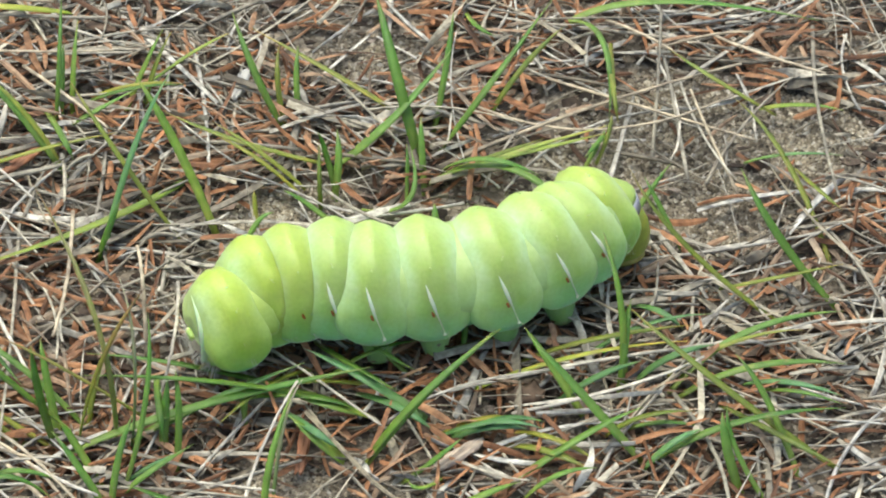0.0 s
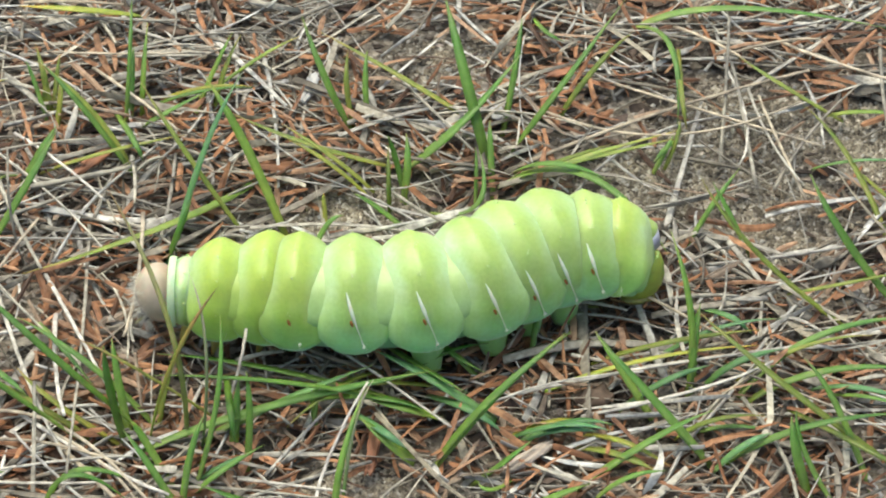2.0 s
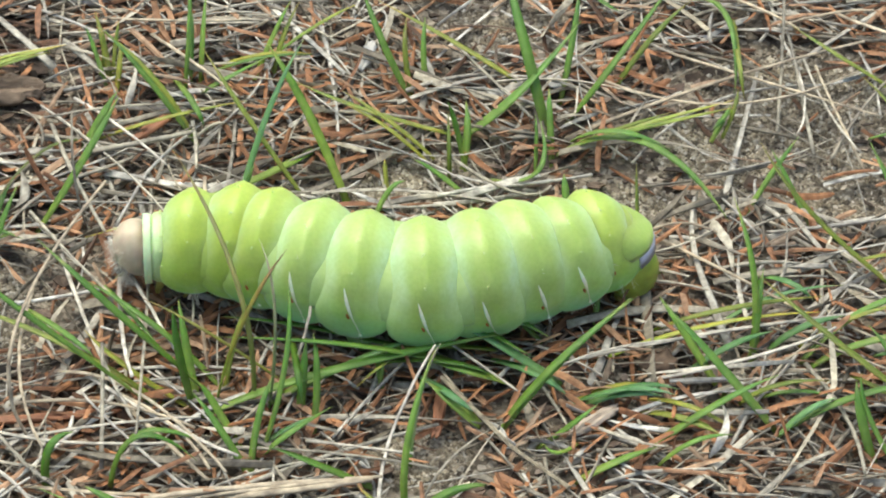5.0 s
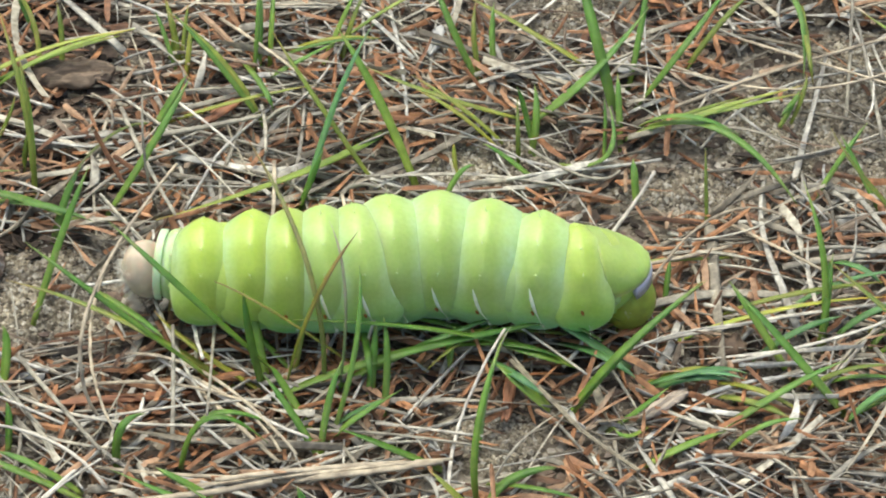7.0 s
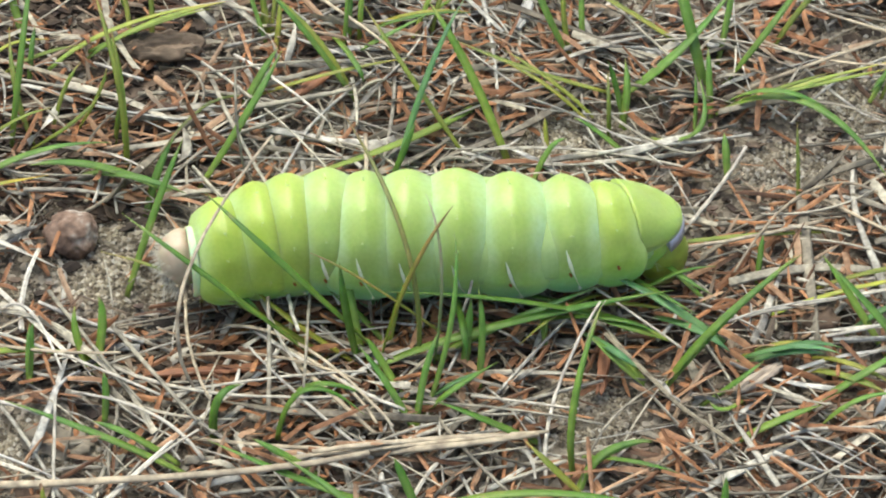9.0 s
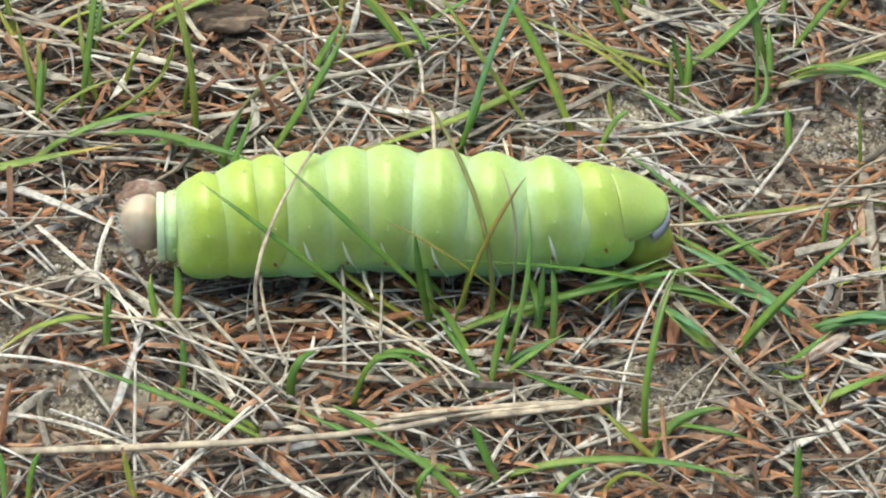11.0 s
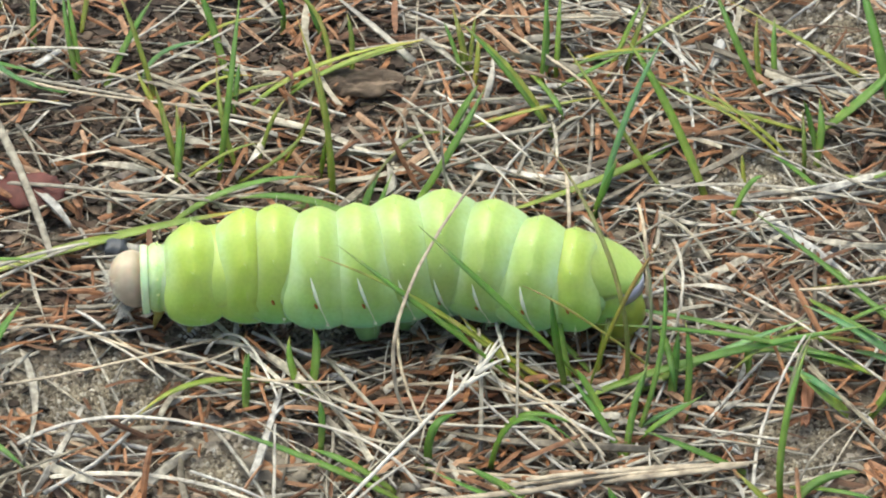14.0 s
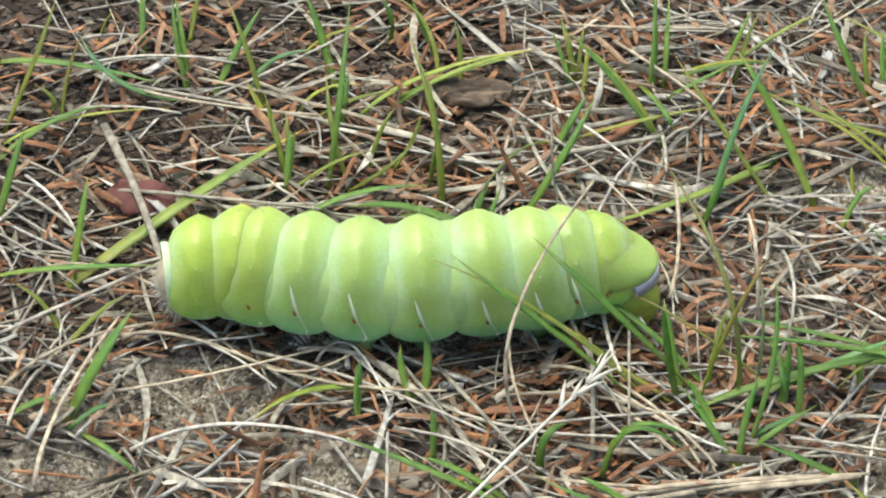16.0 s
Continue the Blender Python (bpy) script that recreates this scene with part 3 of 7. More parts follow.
    faces += [tuple(reversed(range(nth))), tuple(nth * nu + j for j in range(nth))]
    return put("fold_skin", verts, faces, material, parent, "pale green skin in the fold")


def body_ring(name, r, half, material, parent, label, nu=24, nth=112):
    verts, faces = [], []
    for i in range(nu + 1):
        u = -1 + 2 * i / nu
        for j in range(nth):
            verts.append(ring_point(r, half, u, -math.pi + 2 * math.pi * j / nth) * MM)
        if i:
            a = nth * (i - 1)
            faces += [(a + j, a + nth + j, a + nth + (j + 1) % nth, a + (j + 1) % nth) for j in range(nth)]
    for i, s in ((0, -1), (nu, 1)):
        o = len(verts)
        verts += [ring_point(r * 0.6, half, s, -math.pi + 2 * math.pi * j / nth) * MM + Vector((s * 0.0006, 0, 0)) for j in range(nth)]
        a = nth * i
        q = [(a + j, a + (j + 1) % nth, o + (j + 1) % nth, o + j) for j in range(nth)]
        faces += q if s > 0 else [f[::-1] for f in q]
        faces.append(tuple(o + j for j in range(nth))[:: 1 if s > 0 else -1])
    ob = put(name, verts, faces, material, parent, label)
    return ob


def skin_strip(name, r, half, path, width, lift, material, parent, label=""):
    """A narrow raised mark on a ring, along points of (u, th), each with its share of the width."""
    verts, faces, n = [], [], len(path)
    for i, (u, th, share) in enumerate(path):
        w = width * share
        p = ring_point(r, half, u, th)
        out = Vector((0, -math.sin(th), math.cos(th)))
        for x, h in ((-0.5, -0.06), (-0.3, 0.75 * lift), (0.0, lift), (0.3, 0.75 * lift), (0.5, -0.06)):
            verts.append((p + Vector((w * x, 0, 0)) + out * h) * MM)
        if i:
            o = 5 * (i - 1)
            faces += [(o + j, o + j + 1, o + j + 6, o + j + 5) for j in range(4)]
    return put(name, verts, faces, material, parent, label)


def hem_edge(r, half, side, parent):
    """The pale thin rim of the rounded flap in which a ring ends above the belly."""
    verts, faces, n = [], [], 24
    for i in range(n + 1):
        u = -0.62 + 1.24 * i / n
        hem = 2.17 - 0.5 * u * u
        w = 0.034 * (1 - abs(2 * i / n - 1) ** 3)
        for k, lift in ((-1.0, -0.05), (-0.4, 0.035), (0.3, 0.04), (1.0, -0.05)):
            th = side * (hem + w * k)
            verts.append((ring_point(r, half, u, th) + Vector((0, -math.sin(th), math.cos(th))) * lift) * MM)
        if i:
            o = 4 * (i - 1)
            faces += [(o + j, o + j + 1, o + j + 5, o + j + 4) for j in range(3)]
    return put("hem", verts, faces, HEM, parent, "pale rim of the skin flap")


# share of the full width along the flank line: a wedge above the spiracle, a thread below it
LINE_WIDTH = (0.22, 0.5, 0.78, 0.95, 1.0, 0.95, 0.8, 0.6, 0.42, 0.34, 0.30, 0.28, 0.30, 0.36)


def button(name, centre, rx, ry, rz, material, parent, label="", turn=None):
    """A small rounded knob, in millimetres."""
    bm = bmesh.new()
    bmesh.ops.create_uvsphere(bm, u_segments=14, v_segments=9, radius=1)
    m = Matrix.Translation(Vector(centre) * MM) @ (turn or Matrix()) @ Matrix.Diagonal((rx * MM, ry * MM, rz * MM, 1))
    bm.transform(m)
    me = bpy.data.meshes.new(name)
    bm.to_mesh(me)
    bm.free()
    me.materials.append(material)
    me.polygons.foreach_set("use_smooth", [True] * len(me.polygons))
    ob = new(name, me)
    ob.parent = parent
    if label:
        ob["label"] = label
    return ob


def hairs(name, roots, material, parent, label=""):
    """Fine hairs, joined: each a root, a tip and a thickness in millimetres."""
    verts, faces = [], []
    for b, e, r in roots:
        m = [(x + y) / 2 for x, y in zip(b, e)]
        m[2] += 0.08
        v, f = tube(b, m, e, r, r * 0.3, rings=3, sides=4)
        o = len(verts)
        verts += v
        faces += [tuple(o + i for i in q) for q in f]
    return tagged(put(name, verts, faces, material, parent, label), kind="stuff")


def ring_hairs(r, half, parent, rng):
    roots = []
    for u, th, ln in ((-0.03, 0.30, 0.7), (-0.03, -0.30, 1.2), (-0.03, 0.80, 0.7), (-0.03, -0.80, 1.7), (-0.03, 1.38, 0.7), (0.15, 1.95, 1.8), (0.2, 2.0, 2.2), (0.15, -1.95, 1.8)):
        for _ in range(2):
            p = ring_point(r, half, u + rng.uniform(-0.05, 0.05), th + rng.uniform(-0.06, 0.06))
            d = Vector((rng.uniform(-0.35, 0.35), -math.sin(th), math.cos(th))).normalized()
            roots.append((tuple(p), tuple(p + d * ln * rng.uniform(0.6, 1.1)), 0.022))
    return hairs("setae", roots, HAIR, parent, "short pale hairs")


def leg_cone(name, top, foot, r0, r1, material, parent, label=""):
    m = [(a + b) / 2 for a, b in zip(top, foot)]
    v, f = tube(top, m, foot, r0, r1, rings=7, sides=12)
    return put(name, v, f, material, parent, label)


RADII = (("T2", 7.4), ("T3", 8.2), ("A1", 8.55), ("A2", 8.8), ("A3", 8.9), ("A4", 9.0), ("A5", 9.0), ("A6", 8.75), ("A7", 8.15), ("A8", 7.5), ("A9", 6.2))


def build_caterpillar():
    rng = random.Random(5)
    root = tagged(new("caterpillar"), "plump yellow-green caterpillar with silvery flank lines crawling over litter", "caterpillar")
    parts = {}
    for key, r in RADII:
        half = {"T2": 5.6, "T3": 6.2, "A1": 6.4, "A2": 6.8, "A7": 6.4, "A8": 5.6, "A9": 3.3}.get(key, 7.1)
        seg = body_ring("body_segment", r, half, FORE if key in ("T2", "T3") else MILD if key in ("A1", "A8", "A9") else SKIN, root, "")
        parts[key] = seg
        if key[0] == "A" and key != "A9":
            for s in (1, -1):
                button("spiracle", ring_point(r, half, -0.055, s * 1.56), 0.23, 0.22, 0.56, SPIR, seg, "small orange-brown spiracle", Matrix.Rotation(-0.35, 4, "Y"))
        if key in ("A2", "A3", "A4", "A5", "A6", "A7"):
            for s in (1, -1):
                skin_strip("flank_line", r, half, [(-0.17 + 0.35 * i / 13, s * (1.04 + 0.96 * i / 13), w) for i, w in enumerate(LINE_WIDTH)], 0.66, 0.10, LINE, seg, "silvery white oblique line")
        if key not in ("A8", "A9"):
            for s in (1, -1):
                hem_edge(r, half, s, seg)
        if key in ("A1", "A2", "A3", "A4", "A5", "A6", "A7"):
            for s in (1, -1):
                button("wart", ring_point(r, half, 0.18, s * 2.02), 0.26, 0.26, 0.26, LINE, seg)
        for th in (0.30, -0.30, 0.80, -0.80):
            button("wart", ring_point(r, half, -0.03, th), 0.16, 0.16, 0.14, RIM, seg)
        ring_hairs(r, half, seg, rng)
        if key in ("A3", "A4", "A5", "A6"):
            for s in (-1, 1):
                leg = leg_cone("proleg", (0.3, s * 4.0, -4.8), (0.5, s * 4.4, -10.2), 3.2, 1.7, FOOT, seg)
                button("crochets", (0.5, s * 4.4, -10.2), 1.5, 1.2, 0.45, TAN, leg, "brownish gripping foot pad")
        if key in ("T2", "T3"):
            for s in (-1, 1):
                leg_cone("leg", (-0.6, s * 3.0, -5.2), (-1.6, s * 2.6, -9.9), 1.1, 0.25, TAN, seg, "short yellowish-brown jointed leg")
    # collar: a short cone that widens to the back, with a rolled lip over the head and two soft creases
    verts, faces, nu, nth = [], [], 22, 72
    for i in range(nu + 1):
        t = i / nu
        x = -3.3 + 5.4 * t
        for j in range(nth):
            th = -math.pi + 2 * math.pi * j / nth
            a = abs(th)
            q = 5.05 + 0.9 * t + 0.32 * math.exp(-(((t - 0.04) / 0.05) ** 2)) - 0.22 * math.exp(-(((t - 0.17) / 0.06) ** 2))
            q -= 0.28 * math.exp(-(((t - 0.52 - 0.05 * math.sin(3 * a)) / 0.07) ** 2)) + 1.9 * max(0.0, (t - 0.62) / 0.38) ** 2
            q += 0.30 * math.exp(-(((a - 0.9) / 0.25) ** 2)) * math.exp(-(((t - 0.34) / 0.14) ** 2))
            q *= 1 - 0.12 * max(0.0, (a - 2.0) / 1.14)
            verts.append(Vector((x, -q * math.sin(th) * 0.96, q * math.cos(th))) * MM)
        if i:
            o = nth * (i - 1)
            faces += [(o + j, o + nth + j, o + nth + (j + 1) % nth, o + (j + 1) % nth) for j in range(nth)]
    o = len(verts)
    verts += [Vector((-2.9, v.y * 0.78, v.z * 0.78)) for v in verts[:nth]]
    for v in verts[o:]:
        v.x = -0.00318
    faces += [(j, (j + 1) % nth, o + (j + 1) % nth, o + j) for j in range(nth)]
    faces += [tuple(o + j for j in reversed(range(nth))), tuple(nth * nu + j for j in range(nth))]
    collar = put("collar", verts, faces, NECK, root, "pale bluish-green collar behind the head")
    for s in (1, -1):
        button("spiracle", (1.2, -s * 5.62, -0.7), 0.2, 0.2, 0.5, SPIR, collar, "small orange-brown spiracle")
        leg_cone("leg", (-0.8, s * 2.0, -4.0), (-2.2, s * 1.8, -8.6), 0.9, 0.22, TAN, collar, "short yellowish-brown jointed leg")
    for s in (1, -1):
        for i in range(3):
            th = s * (0.45 + 0.42 * i)
            button("wart", (-0.9, -5.55 * math.sin(th), 5.62 * math.cos(th)), 0.18, 0.18, 0.14, RIM, collar)
    lip = []
    for i in range(40):
        th = -2.3 + 4.6 * i / 39
        lip.append((th, Vector((-3.35, -5.33 * math.sin(th) * 0.96, 5.38 * math.cos(th)))))
    verts, faces = [], []
    for i, (th, p) in enumerate(lip):
        out = Vector((0, -math.sin(th), math.cos(th)))
        for dx, h in ((-0.10, -0.25), (-0.12, 0.05), (0.30, 0.10), (1.0, -0.02)):
            verts.append((p + Vector((dx, 0, 0)) + out * h) * MM)
        if i:
            o = 4 * (i - 1)
            faces += [(o + j, o + j + 1, o + j + 5, o + j + 4) for j in range(3)]
    put("collar_edge", verts, faces, LIP, collar, "pale whitish-green front rim")
    verts, faces = [], []
    for i in range(48):
        th = 2 * math.pi * i / 48
        for q, x in ((5.15, -3.36), (4.3, -3.44), (4.0, -3.1)):
            verts.append(Vector((x, -q * math.sin(th) * 0.96, q * math.cos(th) * (0.9 if math.cos(th) < 0 else 1))) * MM)
        a, c = 3 * i, 3 * ((i + 1) % 48)
        faces += [(a, a + 1, c + 1, c), (a + 1, a + 2, c + 2, c + 1)]
    put("neck_seam", verts, faces, SEAM, collar, "dark greyish seam round the head")
    parts["collar"] = collar
    for (k0, r0), (k1, r1) in zip(RADII, RADII[1:]):
        parts[k0 + k1] = membrane((r0 + r1) / 2, FORE_FOLD if k0[0] == "T" else FOLD, root)

    # head: a rounded capsule of two halves, flat in front and bent down
    verts, faces, nu, nv = [], [], 22, 28
    for i in range(nu + 1):
        a = math.pi * i / nu
        for j in range(nv):
            b = 2 * math.pi * j / nv
            x, y, z = -math.cos(a) * 3.8, math.sin(a) * math.sin(b) * 4.15, math.sin(a) * math.cos(b) * 4.7
            cleft = 0.35 * math.exp(-((y / 0.5) ** 2)) * (z > 0)
            k = 1 - 0.08 * max(0, -z / 4.5)
            verts.append(Vector((x * (1 if x < 0 else 0.8) - 0.35 * z * 0.25, y * k, z - cleft)) * MM)
        if i:
            o = nv * (i - 1)
            faces += [(o + j, o + (j + 1) % nv, o + nv + (j + 1) % nv, o + nv + j) for j in range(nv)]
    head = put("head", verts, faces, HEAD, root, "smooth fawn-brown head capsule")
    parts["head"] = head
    for s in (-1, 1):
        button("mandible", (-2.6, s * 0.9, -3.9), 0.9, 0.8, 1.0, DARK, head, "dark brown jaw")
        button("eye_spot", (-2.7, s * 2.6, -2.5), 0.32, 0.32, 0.32, DARK, head, "tiny dark eye")
        leg_cone("antenna", (-2.3, s * 1.9, -3.3), (-3.6, s * 2.2, -4.3), 0.35, 0.12, TAN, head)
    roots = []
    for _ in range(420):
        b, q = rng.uniform(-1.5, 1.5), rng.uniform(-1.3, 0.5)
        n = Vector((-math.cos(b * 0.8) * math.cos(q), math.sin(b) * 0.8, math.sin(q)))
        p = Vector((n.x * 3.7, n.y * 4.05, n.z * 4.5))
        roots.append((tuple(p), tuple(p + n * rng.uniform(0.4, 1.4) + Vector((-0.5, 0, -0.5))), 0.032))
    hairs("face_hairs", roots, HAIR, head, "fringe of pale bristles on the face")

    # tail: a pointed shield over the anus, its lilac lower edge, and the broad claspers under it
    def edge(t):
        return 6.9 * math.sqrt(max(0.0, 1 - 0.985 * t ** 2.5)), 0.6 - 1.0 * (1 - t)

    verts, faces, nu, nv = [], [], 16, 24
    for i in range(nu + 1):
        t = i / nu
        w, low = edge(t)
        top = 7.0 - 5.7 * t ** 1.15
        for j in range(nv):
            a = -math.pi / 2 + math.pi * j / (nv - 1)
            verts.append(Vector((-8.5 + 8.9 * t, -w * math.sin(a), low + (top - low) * math.cos(a) ** 0.8 if abs(math.cos(a)) > 1e-6 else low)) * MM)
        if i:
            o = nv * (i - 1)
            faces += [(o + j, o + nv + j, o + nv + j + 1, o + j + 1) for j in range(nv - 1)]
            faces.append((o + nv - 1, o + 2 * nv - 1, o + nv, o))
    faces += [tuple(range(nv)), tuple(reversed([nv * nu + j for j in range(nv)]))]
    shield = put("anal_shield", verts, faces, TAIL, root, "yellow-green pointed tail shield")
    parts["tail"] = shield
    verts, faces, n = [], [], 30
    for i in range(n + 1):
        q = -1 + 2 * i / n
        t, side = 1 - abs(q) ** 1.3 * 0.46, (1 if q >= 0 else -1)
        w, low = edge(t)
        d = Vector((0.35, side * 0.94, 0))
        c = Vector((-8.5 + 8.9 * t, side * w * 0.97, low))
        for dz, dr in ((0.25, 0.0), (-0.5, 0.35), (-1.9, 0.45), (-0.8, -1.2)):
            verts.append((c + d * dr + Vector((0, 0, dz))) * MM)
        if i:
            o = 4 * (i - 1)
            faces += [(o + k, o + (k + 1) % 4, o + 4 + (k + 1) % 4, o + 4 + k) for k in range(4)]
    faces += [(3, 2, 1, 0), (4 * n, 4 * n + 1, 4 * n + 2, 4 * n + 3)]
    put("shield_edge", verts, faces, LILAC, shield, "greyish lilac band under the tail shield")
    for s in (-1, 1):
        cl = button("clasper", (-3.6, s * 3.0, -4.6), 4.2, 3.3, 5.0, CLASP, shield, "olive-yellow gripping clasper")
        button("clasper_pad", (-3.8, s * 3.0, -9.1), 2.7, 2.0, 0.9, TAN, cl)
    return root, parts


caterpillar, pieces = build_caterpillar()


# ---- single dry stalks that lie over the litter ----
rng_stalk = random.Random(21)


def stalk(tone, width, b, m, e):
    base = Vector((b[0], b[1], 0))
    p, q, s = Vector(b) - base, Vector(m) - base, Vector(e) - base
    v, f = tube(p, q, s, width / 2, width / 2 * 0.7, rings=16, sides=8, wob=0.06, rng=rng_stalk, flat=0.6)
    ob = put("dry_stalk", v, f, STALKS[tone])
    ob.location = base * MM
    return tagged(ob, f"{WORDS[tone]} dry grass stalk lying over the litter", "dry stalk", "dry stalks")


stalk('beige', 1.47, (-110.2, -62.5, 2.6), (-70.7, -62.1, 5.6), (-47.3, -57.7, 5.6))
stalk('beige', 1.29, (-47.2, -55.0, 2.6), (-34.2, -55.9, 5.6), (-23.1, -53.7, 5.6))
stalk('beige', 0.78, (-72.9, -52.5, 2.6), (-50.5, -55.2, 3.6), (-30.0, -53.4, 3.6))
stalk('beige', 0.69, (-72.3, -42.6, 0.6), (-74.6, -36.0, 17.0), (-62.8, -8.8, 21.6))
stalk('grey', 0.78, (-62.3, -48.2, 0.6), (-62.3, -41.4, 5.0), (-62.9, -29.1, 8.0))
stalk('white', 0.78, (-2.3, -9.5, 0.6), (4.5, -1.5, 4.0), (9.3, 5.4, 7.0))
stalk('white', 0.60, (-88.5, -71.6, 2.6), (-79.7, -60.7, 4.6), (-71.7, -54.5, 6.6))
stalk('white', 0.60, (-21.9, -59.1, 0.6), (-20.8, -46.4, 5.0), (-14.0, -31.4, 10.0))
stalk('grey', 0.52, (-67.8, 3.2, 0.6), (-69.1, 4.7, 10.0), (-69.7, 12.5, 16.0))
stalk('white', 0.69, (-114.5, -28.1, 2.6), (-96.9, -36.1, 4.6), (-78.0, -45.9, 4.6))
stalk('beige', 0.69, (-63.4, -32.7, 2.6), (-53.1, -41.5, 4.6), (-46.4, -50.1, 3.6))
stalk('white', 0.60, (-78.1, -44.1, 2.6), (-63.1, -42.5, 4.6), (-48.1, -40.8, 4.6))
stalk('white', 0.60, (-91.6, -69.3, 0.6), (-92.1, -60.0, 5.0), (-92.4, -50.4, 9.0))
stalk('beige', 0.78, (20.8, -6.3, 2.6), (1.0, -15.1, 5.6), (-15.5, -17.3, 5.6))
stalk('grey', 0.69, (-117.5, 4.4, 2.6), (-106.7, 3.9, 3.6), (-88.1, 2.7, 4.6))
stalk('grey', 0.60, (-41.1, 25.2, 2.6), (-55.7, 28.2, 3.6), (-75.6, 23.9, 4.6))
stalk('grey', 1.55, (-142.8, 22.6, 2.6), (-136.3, 7.5, 3.6), (-129.9, -10.4, 3.6))
stalk('grey', 0.86, (-139.1, 7.2, 2.6), (-125.9, 4.1, 4.6), (-106.0, 1.7, 4.6))
stalk('white', 0.78, (-141.9, -14.1, 2.6), (-132.9, -13.6, 6.6), (-123.9, -10.4, 6.6))
stalk('white', 0.60, (-146.8, 26.7, 2.6), (-137.7, 22.8, 6.6), (-129.7, 21.3, 6.6))
stalk('white', 0.60, (-135.3, -25.7, 2.6), (-122.8, -28.0, 4.6), (-109.9, -37.8, 4.6))
stalk('beige', 0.60, (-119.7, -25.3, 2.6), (-109.4, -34.2, 4.6), (-99.2, -31.4, 5.6))
stalk('white', 0.60, (-46.7, -56.1, 2.6), (-58.8, -44.6, 4.6), (-65.8, -36.5, 5.6))
stalk('grey', 0.60, (-11.2, 2.5, 2.6), (-23.1, -2.4, 4.6), (-32.0, -5.9, 4.6))
stalk('beige', 0.69, (-142.0, 33.1, 2.6), (-126.2, 26.3, 4.6), (-107.6, 24.0, 4.6))
stalk('grey', 0.69, (-96.4, -22.9, 2.6), (-87.8, -37.2, 4.6), (-80.6, -46.6, 3.6))
stalk('white', 0.69, (-71.1, -56.7, 2.6), (-78.8, -49.7, 4.6), (-90.8, -45.5, 4.6))
stalk('beige', 0.86, (-61.2, -56.5, 2.6), (-41.4, -55.2, 4.6), (-21.6, -52.3, 4.6))
stalk('white', 0.60, (-104.5, -30.1, 2.6), (-99.3, -28.3, 4.6), (-92.6, -41.1, 4.6))
stalk('grey', 0.78, (-74.6, 24.6, 2.6), (-69.4, 9.3, 4.6), (-64.2, -3.1, 5.6))
stalk('grey', 0.60, (-58.4, 15.0, 0.6), (-57.2, -16.1, 4.0), (-57.0, -47.7, 8.0))
stalk('beige', 0.60, (-74.6, -12.4, 2.6), (-74.9, -33.0, 6.6), (-70.4, -48.7, 6.6))
stalk('beige', 1.21, (-23.3, -51.1, 2.6), (-41.1, -54.4, 4.6), (-55.5, -56.6, 4.6))
stalk('grey', 0.60, (-48.8, -44.9, 2.6), (-29.9, -47.7, 4.6), (-13.6, -50.9, 4.6))
stalk('grey', 0.69, (40.6, 23.7, 0.6), (42.0, 36.0, 4.0), (43.5, 53.2, 7.0))
stalk('grey', 0.69, (45.9, 17.7, 2.6), (44.3, 36.6, 4.6), (43.2, 42.6, 6.6))
stalk('white', 0.78, (-65.1, -30.8, 2.6), (-51.7, -42.8, 4.6), (-42.4, -48.4, 4.6))
stalk('white', 0.60, (-32.9, -3.5, 2.6), (-32.2, -22.7, 10.6), (-34.8, -29.8, 3.6))
stalk('beige', 0.69, (-49.8, 12.2, 2.6), (-49.4, -5.7, 5.6), (-50.9, -16.7, 4.6))
stalk('beige', 0.69, (-37.1, -17.6, 0.6), (-37.5, -10.7, 8.0), (-38.7, -2.0, 9.0))
stalk('white', 0.78, (-61.7, -9.9, 2.6), (-60.5, -23.6, 4.6), (-58.3, -34.6, 6.6))
stalk('beige', 0.60, (13.5, 35.1, 2.6), (33.0, 27.4, 4.6), (54.0, 34.1, 5.6))
stalk('grey', 0.69, (68.5, 53.8, 2.6), (67.2, 31.2, 5.6), (68.5, 9.4, 6.6))
stalk('beige', 0.60, (24.6, 41.8, 2.6), (42.2, 31.3, 4.6), (56.8, 23.4, 5.6))
stalk('grey', 0.69, (-46.4, 57.9, 2.6), (-61.1, 56.4, 4.6), (-72.3, 58.0, 4.6))
stalk('beige', 0.78, (-72.9, 62.5, 2.6), (-65.1, 60.6, 4.6), (-55.7, 59.7, 4.6))
stalk('white', 0.60, (-22.3, -15.0, 2.6), (-13.7, -24.0, 4.6), (-2.0, -35.5, 4.6))
stalk('white', 0.52, (-2.0, -33.7, 2.6), (9.7, -28.7, 5.6), (26.5, -24.4, 4.6))
stalk('beige', 0.60, (30.9, -1.1, 2.6), (18.8, -1.7, 4.6), (6.5, -19.6, 4.6))
stalk('white', 0.69, (17.1, -31.6, 2.6), (34.5, -28.9, 5.6), (45.7, -23.3, 5.6))
stalk('beige', 0.60, (53.6, 13.7, 2.6), (49.0, 27.5, 5.6), (47.2, 34.4, 6.6))
stalk('grey', 0.69, (-12.5, 18.3, 2.6), (-1.9, 8.2, 3.6), (4.2, 9.4, 3.6))
stalk('grey', 0.60, (-11.0, 44.9, 2.6), (-1.8, 29.1, 4.6), (1.7, 23.8, 4.6))
stalk('grey', 0.75, (-142.5, 33.4, 2.6), (-118.3, 25.5, 4.6), (-89.4, 18.2, 4.6))
stalk('white', 0.60, (-124.3, 40.4, 2.6), (-117.9, 44.0, 4.6), (-112.3, 51.8, 4.6))
